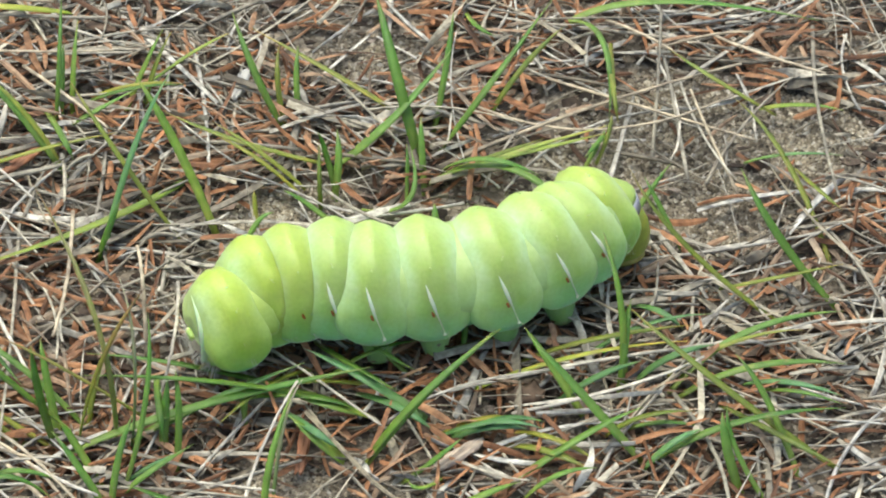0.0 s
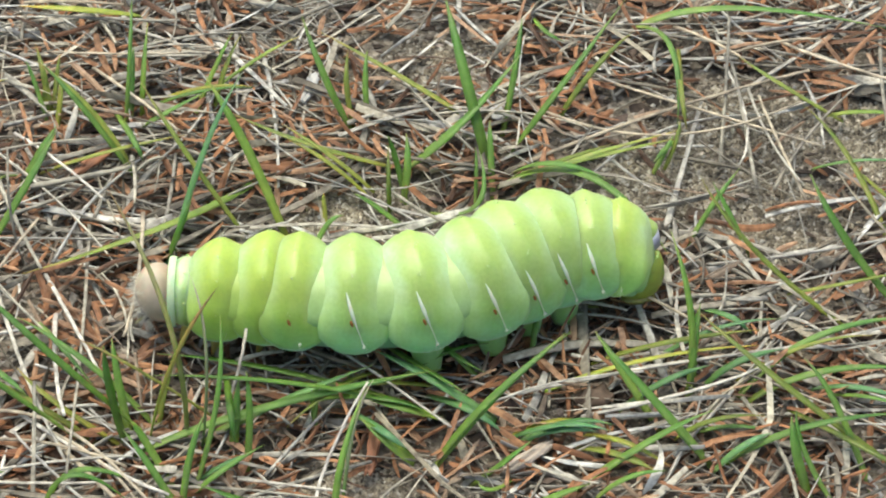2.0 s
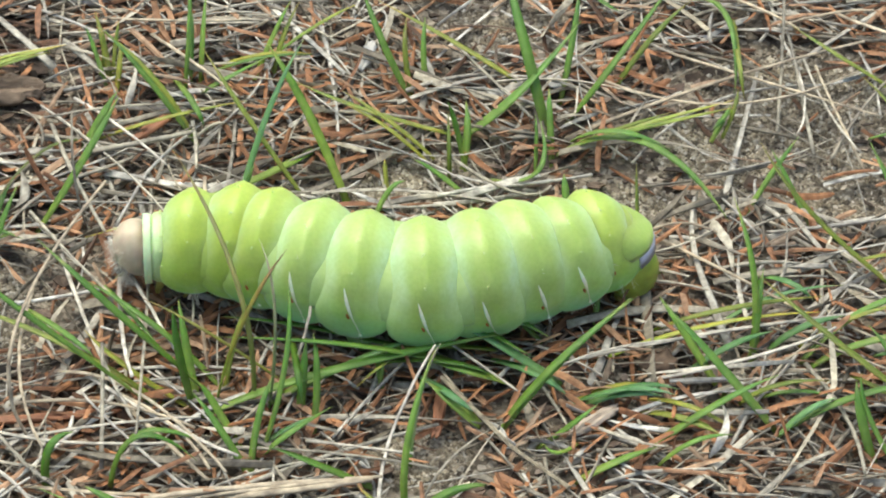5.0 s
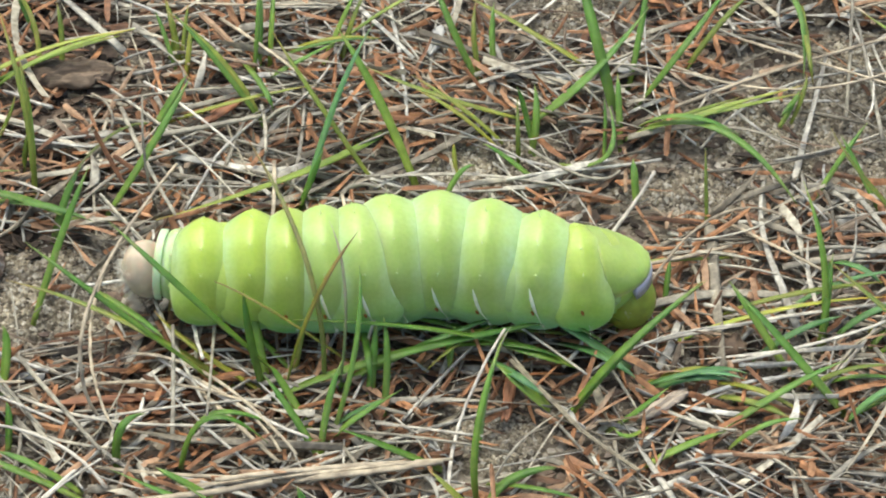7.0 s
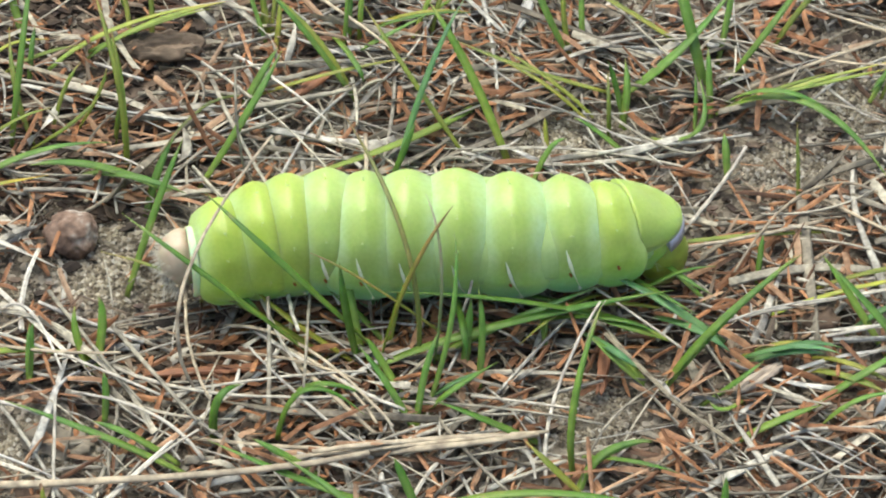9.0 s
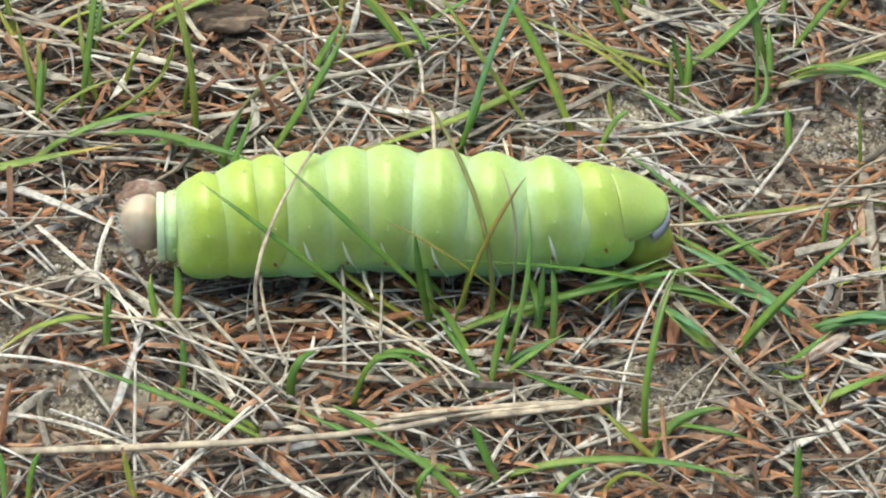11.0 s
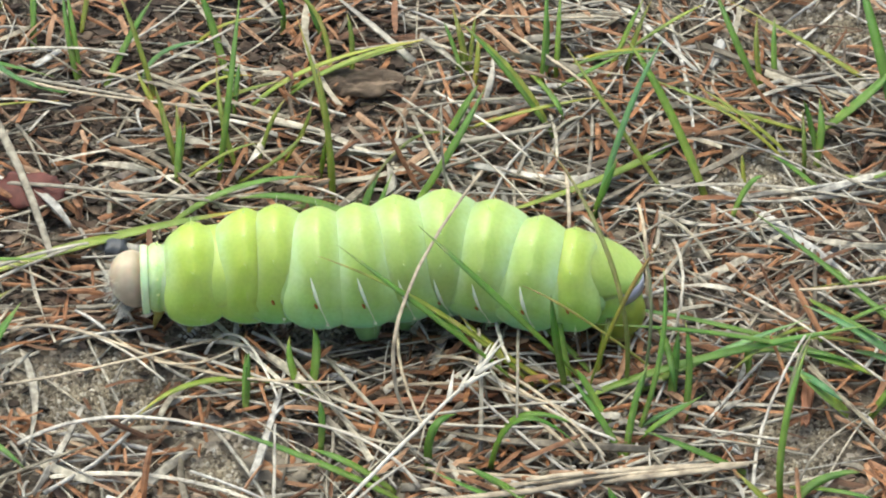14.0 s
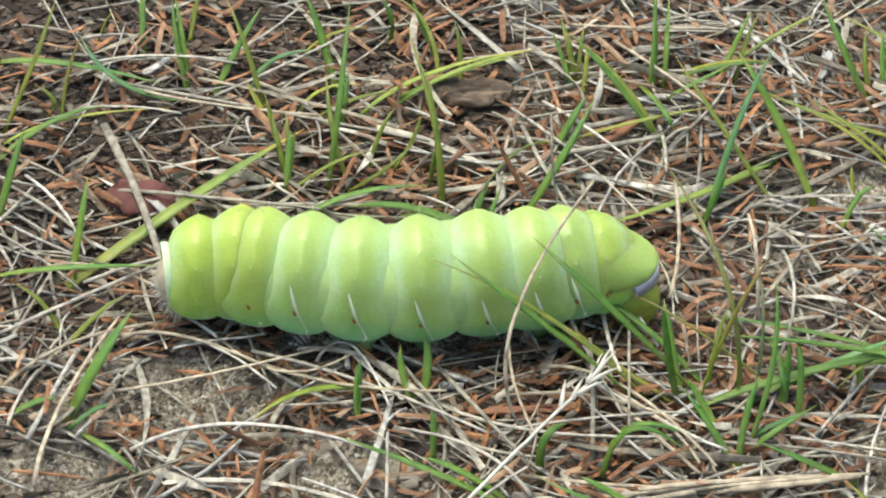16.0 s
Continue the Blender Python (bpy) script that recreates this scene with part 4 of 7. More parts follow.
stalk('white', 0.60, (-125.3, 30.4, 2.6), (-106.5, 42.6, 4.6), (-97.6, 52.2, 4.6))
stalk('white', 0.65, (-155.6, 33.7, 2.6), (-139.0, 37.6, 4.6), (-122.0, 36.4, 4.6))
stalk('beige', 0.70, (-151.9, -37.6, 2.6), (-142.4, -29.6, 4.6), (-128.2, -24.3, 4.6))
stalk('white', 0.80, (-153.5, -25.6, 2.6), (-138.6, -17.2, 4.6), (-126.2, -9.0, 4.6))
stalk('beige', 0.80, (-134.7, -26.2, 2.6), (-126.2, -26.9, 4.6), (-111.9, -33.2, 4.6))
stalk('beige', 0.75, (-112.6, -30.9, 2.6), (-98.8, -36.8, 4.6), (-84.3, -37.5, 4.6))
stalk('white', 0.80, (-130.9, -49.3, 2.6), (-115.2, -45.3, 4.6), (-94.7, -49.9, 4.6))
stalk('beige', 0.65, (-134.8, -37.3, 2.6), (-122.8, -36.0, 4.6), (-101.9, -28.6, 4.6))
stalk('beige', 0.80, (-144.3, -57.2, 2.6), (-142.1, -42.7, 4.6), (-135.1, -23.3, 4.6))
stalk('beige', 0.90, (-61.9, -33.5, 2.6), (-53.8, -44.7, 4.6), (-46.5, -53.1, 4.6))
stalk('beige', 0.70, (-77.6, -36.8, 2.6), (-63.1, -37.8, 4.6), (-48.8, -42.9, 4.6))
stalk('grey', 0.80, (-85.9, -30.7, 2.6), (-77.3, -44.1, 4.6), (-72.1, -51.0, 4.6))
stalk('white', 0.70, (-85.2, -38.5, 2.6), (-70.6, -45.3, 4.6), (-50.5, -45.7, 4.6))
stalk('white', 0.60, (-32.8, -43.6, 2.6), (-25.5, -46.5, 4.6), (-17.2, -47.9, 4.6))
stalk('beige', 0.60, (-150.0, -11.8, 2.6), (-140.0, -12.2, 4.6), (-127.9, -18.1, 4.6))
stalk('grey', 0.70, (-156.0, 7.5, 2.6), (-147.5, -0.9, 4.6), (-140.4, -8.4, 4.6))
stalk('white', 0.60, (-154.1, 10.3, 2.6), (-146.8, 0.4, 4.6), (-142.0, -9.8, 4.6))
stalk('beige', 0.80, (10.3, 23.4, 2.6), (32.8, 33.3, 4.6), (55.9, 42.6, 4.6))
stalk('white', 0.50, (42.6, 46.3, 2.6), (45.1, 30.5, 4.6), (43.3, 20.3, 4.6))
stalk('white', 0.50, (46.0, 40.8, 2.6), (48.7, 25.9, 4.6), (53.1, 15.8, 4.6))
stalk('beige', 0.70, (34.8, 55.9, 2.6), (40.0, 50.3, 4.6), (45.7, 45.4, 4.6))
stalk('beige', 0.65, (42.8, 48.8, 2.6), (51.9, 49.8, 4.6), (58.3, 50.2, 4.6))
stalk('beige', 0.70, (52.1, 51.9, 2.6), (59.7, 44.8, 4.6), (69.3, 40.1, 4.6))
stalk('white', 0.80, (7.8, -26.9, 2.6), (26.2, -23.8, 4.6), (47.3, -19.7, 4.6))
stalk('white', 0.75, (47.1, -18.0, 2.6), (54.1, -18.1, 4.6), (64.5, -14.8, 4.6))
stalk('beige', 0.70, (19.4, -0.5, 2.6), (30.9, -11.1, 4.6), (41.4, -19.4, 4.6))
stalk('white', 0.70, (-70.9, -5.0, 2.6), (-64.8, -24.7, 4.6), (-57.7, -41.7, 4.6))
stalk('white', 0.70, (-63.9, -1.3, 2.6), (-58.0, -15.4, 4.6), (-52.5, -27.1, 4.6))
stalk('beige', 0.70, (-69.5, -29.9, 2.6), (-57.2, -36.2, 4.6), (-44.0, -51.6, 4.6))
stalk('grey', 0.80, (41.0, -27.9, 2.6), (45.9, -41.0, 4.6), (47.5, -51.9, 4.6))
stalk('beige', 0.60, (-67.5, 50.3, 2.6), (-55.2, 47.4, 4.6), (-45.2, 47.6, 4.6))
stalk('white', 0.60, (-71.4, 30.7, 2.6), (-63.3, 21.6, 4.6), (-55.6, 12.8, 4.6))
stalk('grey', 1.20, (-67.7, 18.2, 2.6), (-60.4, 18.0, 4.6), (-52.2, 20.5, 4.6))
stalk('beige', 0.70, (-59.9, 46.3, 2.6), (-51.8, 36.4, 4.6), (-45.1, 29.0, 4.6))


# ---- living grass: tufts with their blades ----
rng_blade = random.Random(31)


def tuft(x, y, *blades):
    """A tuft at a place in millimetres; each blade has a tone, a width, and the places of base, middle and tip."""
    root = new("grass_tuft")
    root.location = (x * MM, y * MM, 0)
    for tone, w, b, m, e in blades:
        b = (b[0], b[1], b[2] - 1.4)
        v, f, al, ac = blade_shape(b, m, e, w * (0.72 if tone in ("darkolive", "rust", "straw") else 0.87), rng=rng_blade)
        put("blade", v, f, TONES[tone], root, attrs={"along": al, "across": ac})
    tone = blades[0][0]
    tall = max(b[4][2] for b in blades)
    how = "upright" if tall > 9 else "leaning" if tall > 4.5 else "flat-lying"
    many = {1: "single", 2: "pair of"}.get(len(blades), "tuft of")
    return tagged(root, f"{many} {how} {WORDS[tone]} grass {'blade' if len(blades) == 1 else 'blades'} rooted in sandy soil", "grass", "grass tufts")


tuft(28.4, 56.4, ('green', 1.90, (0.0, 0.0, 2.6), (15.3, 1.3, 4.6), (40.9, -3.5, 4.6)), ('green', 1.21, (0.5, 0.7, 2.6), (5.3, -12.1, 7.6), (5.7, -25.9, 3.6)))
tuft(7.1, 28.0, ('green', 1.38, (0.0, 0.0, 0.6), (6.2, 1.0, 9.3), (19.1, 20.2, 15.0)))
tuft(14.9, 35.7, ('olive', 1.21, (0.0, 0.0, 0.6), (6.0, 5.8, 5.3), (12.7, 12.0, 8.6)))
tuft(33.9, 29.6, ('green', 1.03, (0.0, 0.0, 2.6), (-1.8, -4.4, 3.6), (-3.9, -7.6, 3.6)))
tuft(4.2, 24.1, ('green', 2.07, (0.0, 0.0, 0.6), (-3.3, 7.5, 10.7), (-7.0, 23.2, 17.2)))
tuft(-10.1, 24.3, ('green', 1.72, (0.0, 0.0, 0.6), (9.2, 1.9, 7.1), (19.7, 15.3, 11.4)), ('olive', 1.21, (-1.1, -0.6, 2.6), (-14.9, 1.4, 4.6), (-26.4, 8.5, 4.6)), ('green', 1.21, (2.8, 1.3, 2.6), (8.2, 3.7, 4.9), (13.9, 9.8, 6.9)))
tuft(6.3, 32.7, ('green', 1.21, (0.0, 0.0, 0.6), (2.1, 7.1, 7.0), (3.4, 15.6, 11.3)))
tuft(1.3, 34.6, ('olive', 1.21, (0.0, 0.0, 2.6), (-10.4, 6.0, 4.6), (-24.3, 16.8, 5.6)))
tuft(-17.2, 32.9, ('green', 1.38, (0.0, 0.0, 0.6), (-4.4, 4.3, 7.1), (-8.6, 15.9, 11.4)), ('olive', 1.03, (-0.0, 0.4, 0.6), (-1.3, 5.4, 4.9), (-1.1, 11.6, 7.9)))
tuft(-27.2, 8.4, ('green', 1.72, (0.0, 0.0, 0.6), (-6.3, 10.1, 9.8), (-13.0, 20.6, 15.8)))
tuft(-33.0, 8.5, ('olive', 1.03, (0.0, 0.0, 0.6), (-9.1, 7.9, 9.5), (-17.3, 19.9, 15.3)))
tuft(-32.1, 20.8, ('yellow', 1.72, (0.0, 0.0, 2.6), (-14.3, -13.2, 3.6), (-35.3, -23.1, 3.6)))
tuft(-45.3, 3.6, ('pale', 1.21, (0.0, 0.0, 0.6), (5.1, 12.0, 11.4), (10.9, 23.2, 18.3)))
tuft(-43.8, 35.5, ('green', 1.03, (0.0, 0.0, 0.6), (3.8, 6.5, 5.4), (6.8, 12.3, 8.8)))
tuft(-54.1, 34.3, ('green', 0.86, (0.0, 0.0, 0.6), (0.8, 6.1, 8.2), (0.8, 18.4, 13.2)), ('green', 1.21, (0.7, -0.2, 0.6), (1.0, 5.6, 4.9), (1.2, 11.2, 7.9)))
tuft(-51.7, 23.1, ('olive', 1.21, (0.0, 0.0, 0.6), (-6.4, 6.7, 6.9), (-16.1, 15.2, 11.1)), ('green', 1.21, (0.5, -0.8, 0.6), (-7.1, 6.1, 7.0), (-15.2, 14.6, 11.3)))
tuft(-66.4, 34.3, ('green', 0.86, (0.0, 0.0, 2.6), (-2.1, 5.0, 5.0), (-3.7, 8.5, 7.2)), ('olive', 0.86, (0.5, 1.8, 0.6), (1.0, 6.9, 4.0), (1.5, 11.0, 6.4)), ('olive', 1.21, (0.3, 1.8, 0.6), (-0.6, 5.9, 4.5), (-2.5, 12.4, 7.3)), ('olive', 1.03, (1.5, -0.7, 2.6), (2.0, 2.8, 4.2), (2.0, 6.1, 5.8)))
tuft(-70.5, 19.0, ('green', 1.55, (0.0, 0.0, 0.6), (3.5, 4.0, 4.1), (6.4, 9.0, 6.6)))
tuft(67.9, -9.2, ('green', 1.72, (0.0, 0.0, 0.6), (-9.1, 5.9, 8.7), (-15.0, 17.4, 14.0)))
tuft(59.1, -11.7, ('olive', 1.21, (0.0, 0.0, 0.6), (-14.9, 7.4, 9.3), (-23.1, 18.6, 15.0)))
tuft(33.1, -24.4, ('green', 1.21, (0.0, 0.0, 0.6), (0.5, 5.9, 9.8), (-2.2, 18.6, 15.8)), ('green', 1.21, (0.0, -2.0, 0.6), (0.9, 2.2, 5.9), (2.1, 9.5, 9.6)), ('green', 1.03, (1.0, -0.9, 0.6), (1.3, 6.2, 5.3), (2.0, 9.4, 8.6)))
tuft(28.9, -31.9, ('green', 1.55, (0.0, 0.0, 0.6), (-5.7, 6.1, 5.9), (-9.6, 11.2, 9.4)))
tuft(36.5, -39.5, ('green', 1.90, (0.0, 0.0, 0.6), (-8.5, 5.1, 7.8), (-17.1, 14.5, 12.6)), ('green', 1.55, (0.4, -1.0, 2.6), (12.7, 1.6, 6.6), (28.9, 4.6, 6.6)), ('pale', 1.38, (-0.4, -2.0, 2.6), (3.7, -0.2, 4.6), (8.0, 1.7, 5.6)))
tuft(-4.9, -39.4, ('green', 1.55, (0.0, 0.0, 0.6), (7.9, 4.8, 8.2), (20.5, 14.9, 13.2)), ('green', 2.24, (-2.6, -0.1, 2.6), (-6.1, 1.7, 3.6), (-10.4, 5.9, 4.6)), ('green', 1.38, (-0.3, -0.8, 0.6), (8.8, 5.6, 8.0), (19.8, 15.0, 12.9)))
tuft(4.5, -31.3, ('pale', 1.90, (0.0, 0.0, 2.6), (-8.9, 3.9, 5.6), (-18.0, 9.7, 6.6)))
tuft(-7.0, -28.2, ('green', 1.21, (0.0, 0.0, 2.6), (-20.9, 4.3, 4.6), (-38.7, 7.9, 4.6)), ('green', 1.12, (2.4, 0.1, 0.6), (-14.8, -1.7, 7.4), (-38.6, -2.8, 11.2)), ('pale', 1.55, (1.2, 2.1, 2.6), (7.2, -3.7, 4.6), (12.6, -7.5, 3.6)))
tuft(-36.3, -33.6, ('pale', 1.55, (0.0, 0.0, 2.6), (10.3, 3.7, 4.6), (23.1, 9.0, 6.6)), ('green', 1.55, (-2.2, -1.5, 2.6), (6.2, 1.7, 4.0), (15.0, 3.9, 5.5)))
tuft(-44.2, -32.3, ('green', 1.21, (0.0, 0.0, 0.6), (-10.2, 7.3, 6.0), (-22.5, 16.6, 8.0)), ('green', 1.47, (-2.0, -0.2, 0.6), (-14.4, -0.7, 16.2), (-27.9, 11.1, 21.6)), ('olive', 1.03, (-1.0, -0.2, 0.6), (0.3, 4.3, 5.5), (2.3, 10.2, 8.9)))
tuft(-48.7, -34.8, ('green', 1.38, (0.0, 0.0, 0.6), (-1.9, 5.9, 6.4), (-3.2, 12.1, 10.4)), ('rust', 1.12, (2.1, -0.3, 0.6), (6.8, 2.6, 15.4), (13.0, 11.4, 21.6)), ('green', 1.55, (-0.7, -0.9, 0.6), (-2.6, 0.9, 9.8), (-3.5, 4.4, 16.8)), ('green', 1.72, (0.6, -2.9, 2.6), (19.1, 2.1, 5.6), (45.6, 9.2, 6.6)), ('olive', 1.12, (-1.1, -1.3, 2.6), (-11.1, 3.4, 5.6), (-17.3, 9.9, 6.6)))
tuft(-39.8, -45.4, ('green', 0.95, (0.0, 0.0, 0.6), (4.0, 8.5, 11.2), (4.3, 20.0, 18.1)), ('green', 1.38, (-1.0, -0.5, 0.6), (-6.3, 6.5, 4.8), (-8.6, 8.3, 7.7)), ('pale', 1.03, (-0.1, 1.4, 2.6), (4.2, 3.3, 3.3), (9.3, 5.5, 4.4)), ('green', 1.21, (1.1, -0.2, 2.6), (3.7, -0.7, 5.6), (10.9, 4.9, 6.6)))
tuft(-31.9, -40.3, ('green', 1.21, (0.0, 0.0, 0.6), (0.6, 5.3, 6.1), (0.0, 11.4, 9.9)))
tuft(-59.6, -45.9, ('green', 1.21, (0.0, 0.0, 2.6), (4.1, 1.3, 5.6), (12.5, 0.8, 3.6)))
tuft(-17.7, -45.6, ('straw', 0.86, (0.0, 0.0, 0.6), (1.7, 7.8, 7.2), (4.5, 13.0, 11.6)))
tuft(13.1, -45.9, ('green', 1.55, (0.0, 0.0, 0.6), (12.7, 5.8, 5.4), (22.8, 9.7, 8.7)))
tuft(40.5, -26.7, ('green', 1.38, (0.0, 0.0, 2.6), (11.5, 8.8, 4.6), (26.4, 11.4, 6.6)), ('green', 1.55, (1.4, -0.8, 2.6), (12.7, 2.0, 4.6), (26.0, 1.5, 5.6)))
tuft(51.6, -25.1, ('pale', 1.21, (0.0, 0.0, 2.6), (6.3, -2.9, 4.6), (14.0, -5.7, 4.6)), ('green', 1.03, (2.4, -1.2, 2.6), (7.7, -5.8, 5.6), (13.6, -8.2, 5.6)))
tuft(50.0, -46.2, ('green', 1.72, (0.0, 0.0, 0.6), (-2.1, 4.0, 5.1), (-2.7, 9.3, 8.2)))
tuft(47.6, -29.0, ('olive', 1.21, (0.0, 0.0, 2.6), (7.9, -9.3, 4.6), (16.3, -15.7, 4.6)))
tuft(35.7, -8.4, ('pale', 1.38, (0.0, 0.0, 2.6), (3.9, -4.7, 4.6), (7.4, -7.3, 3.6)))
tuft(33.7, 5.3, ('green', 1.03, (0.0, 0.0, 0.6), (4.6, 4.8, 5.0), (9.2, 10.5, 8.1)))
tuft(58.3, 35.3, ('green', 1.21, (0.0, 0.0, 2.6), (6.6, -1.8, 3.6), (13.0, -4.1, 4.6)), ('olive', 1.03, (2.6, -1.4, 2.6), (-6.8, 2.1, 5.6), (-14.0, 10.0, 5.6)))
tuft(7.7, 21.2, ('yellow', 1.21, (0.0, 0.0, 2.6), (8.2, 0.9, 3.6), (26.7, 7.3, 4.6)), ('yellow', 1.12, (2.5, 0.7, 2.6), (13.9, 0.1, 5.6), (25.8, 4.2, 5.6)), ('olive', 1.03, (0.2, -0.0, 2.6), (7.1, -1.2, 5.6), (15.8, 2.0, 6.6)), ('green', 1.38, (-0.3, 0.6, 2.6), (6.7, -3.8, 7.6), (15.3, -5.7, 5.6)))
tuft(1.8, 14.0, ('green', 0.69, (0.0, 0.0, 2.6), (0.3, 4.1, 5.0), (0.2, 8.0, 7.2)))
tuft(-11.5, 15.0, ('olive', 0.86, (0.0, 0.0, 0.6), (-0.1, 1.9, 3.9), (-0.2, 8.6, 6.3)))
tuft(5.5, 18.8, ('green', 1.55, (0.0, 0.0, 2.6), (13.5, -4.1, 7.6), (25.8, -18.4, 4.6)), ('green', 1.21, (-0.8, -0.9, 0.6), (-1.1, 4.2, 4.5), (-1.2, 9.4, 7.2)))
tuft(6.6, 4.9, ('green', 1.38, (0.0, 0.0, 2.6), (-0.2, 2.5, 3.8), (-0.4, 5.5, 5.2)))
tuft(17.4, -3.0, ('olive', 0.69, (0.0, 0.0, 0.6), (-0.2, 5.4, 5.6), (-0.2, 11.7, 9.1)))
tuft(-75.7, 2.3, ('green', 1.55, (0.0, 0.0, 0.6), (7.2, 6.7, 8.3), (12.8, 17.4, 13.3)))
tuft(-93.7, 3.6, ('green', 1.72, (0.0, 0.0, 2.6), (7.5, -3.6, 4.6), (16.9, -7.3, 4.6)))
tuft(-84.9, -20.7, ('green', 1.38, (0.0, 0.0, 0.6), (4.3, 8.8, 9.3), (8.0, 18.2, 14.9)))
tuft(-95.0, 32.3, ('yellow', 1.21, (0.0, 0.0, 2.6), (9.5, 2.6, 4.6), (19.5, 6.1, 5.6)), ('yellow', 1.21, (-0.1, -1.6, 2.6), (9.1, 1.6, 5.6), (22.0, 6.7, 6.6)))
tuft(-86.9, 6.4, ('olive', 1.03, (0.0, 0.0, 0.6), (-1.2, 6.9, 11.5), (-6.6, 24.2, 18.6)), ('olive', 1.03, (-0.2, 0.9, 0.6), (-1.2, 9.1, 8.3), (-3.2, 18.8, 13.3)), ('green', 1.03, (-0.0, -0.5, 0.6), (-1.3, 11.0, 7.8), (-3.3, 16.7, 12.6)))
tuft(-85.2, 35.6, ('olive', 1.03, (0.0, 0.0, 0.6), (-0.1, 5.0, 4.1), (-1.1, 9.7, 6.7)))
tuft(-40.8, -35.0, ('darkolive', 1.12, (0.0, 0.0, 0.6), (-2.1, 7.9, 18.6), (-12.7, 33.5, 21.6)), ('straw', 0.69, (2.2, -1.1, 0.6), (3.5, 3.9, 16.2), (1.0, 14.0, 21.6)))
tuft(-54.7, -34.4, ('green', 1.21, (0.0, 0.0, 0.6), (-14.4, -0.4, 15.4), (-29.5, 9.7, 20.8)))
tuft(-40.3, -49.4, ('green', 1.38, (0.0, 0.0, 0.6), (-4.3, 4.2, 5.4), (-9.0, 9.9, 8.7)), ('green', 1.21, (-0.6, -0.0, 0.6), (0.6, 5.7, 6.3), (2.7, 11.5, 10.1)))
tuft(-23.2, -51.6, ('green', 1.55, (0.0, 0.0, 2.6), (-7.5, 1.1, 4.6), (-15.0, 4.2, 5.6)))
tuft(-69.8, -51.5, ('green', 1.55, (0.0, 0.0, 0.6), (0.5, 1.9, 7.0), (3.9, 5.5, 7.0)))
tuft(-60.7, -51.4, ('green', 1.38, (0.0, 0.0, 2.6), (4.4, 2.0, 9.6), (12.6, 1.0, 5.6)))
tuft(-18.0, -57.1, ('green', 1.21, (0.0, 0.0, 0.6), (-0.1, 5.2, 10.4), (3.9, 18.4, 16.8)), ('green', 1.55, (1.4, -0.5, 2.6), (6.0, 2.5, 3.3), (11.3, 3.4, 4.4)), ('green', 1.03, (1.3, 2.9, 2.6), (8.3, -1.9, 5.6), (14.8, -3.1, 4.6)))
tuft(-53.5, -58.9, ('green', 1.38, (0.0, 0.0, 2.6), (-6.0, 1.4, 4.6), (-10.5, 3.7, 5.6)))
tuft(-74.6, -56.6, ('green', 1.38, (0.0, 0.0, 2.6), (-6.9, 2.5, 4.6), (-12.9, 5.4, 4.6)), ('green', 1.38, (1.0, -1.8, 2.6), (-10.4, 2.0, 4.6), (-25.7, 8.4, 5.6)))
tuft(-111.8, -0.1, ('green', 1.55, (0.0, 0.0, 2.6), (10.3, 4.8, 4.6), (22.8, 6.6, 5.6)))
tuft(-78.0, -1.4, ('green', 1.72, (0.0, 0.0, 2.6), (-12.6, 3.3, 4.6), (-23.4, 3.6, 4.6)))
tuft(-83.3, -3.3, ('green', 1.55, (0.0, 0.0, 0.6), (1.9, 4.8, 4.3), (4.0, 9.4, 6.9)))
tuft(-111.4, 11.2, ('olive', 1.03, (0.0, 0.0, 0.6), (-3.0, 7.3, 5.6), (-4.8, 12.4, 9.1)), ('olive', 0.95, (-0.4, 0.5, 0.6), (-0.7, 5.3, 4.5), (-1.4, 10.6, 7.2)), ('olive', 1.03, (-0.3, -0.4, 0.6), (-2.3, 5.1, 4.1), (-4.0, 9.1, 6.7)), ('olive', 0.95, (-0.4, -2.5, 2.6), (0.1, 2.9, 5.0), (0.5, 6.0, 7.2)), ('olive', 0.95, (0.5, -1.6, 2.6), (7.0, 0.0, 5.6), (12.8, 2.1, 6.6)), ('olive', 1.03, (0.0, 0.2, 0.6), (-1.9, 3.8, 4.6), (-3.7, 10.8, 7.5)), ('green', 1.21, (-0.6, -2.0, 2.6), (-0.4, 2.3, 4.9), (-0.3, 6.1, 6.9)))
tuft(-102.0, 12.3, ('olive', 1.03, (0.0, 0.0, 0.6), (-2.7, 4.3, 6.9), (-4.5, 15.1, 11.1)), ('olive', 1.03, (-0.1, -2.8, 2.6), (6.3, -1.9, 5.6), (10.6, 2.7, 7.6)))
tuft(-34.9, -30.2, ('darkolive', 1.03, (0.0, 0.0, 0.6), (-12.6, -1.5, 13.0), (-21.5, -0.1, 18.4)))
tuft(-97.5, -40.7, ('green', 1.03, (0.0, 0.0, 2.6), (0.0, 3.9, 4.9), (0.1, 7.0, 6.9)), ('green', 0.86, (-0.3, 0.4, 2.6), (-0.4, 3.0, 4.6), (-0.4, 7.1, 6.5)))
tuft(-88.6, -35.7, ('yellow', 1.38, (0.0, 0.0, 2.6), (-14.9, -2.2, 4.6), (-24.7, -9.6, 4.6)), ('green', 1.55, (0.1, -2.6, 0.6), (1.2, 3.4, 4.7), (0.5, 6.7, 7.6)), ('green', 1.38, (0.4, -2.6, 0.6), (-2.3, 1.0, 4.1), (-2.9, 5.6, 6.7)))
tuft(-86.0, -48.2, ('green', 1.21, (0.0, 0.0, 2.6), (0.1, 3.1, 4.2), (-0.4, 5.6, 5.8)))
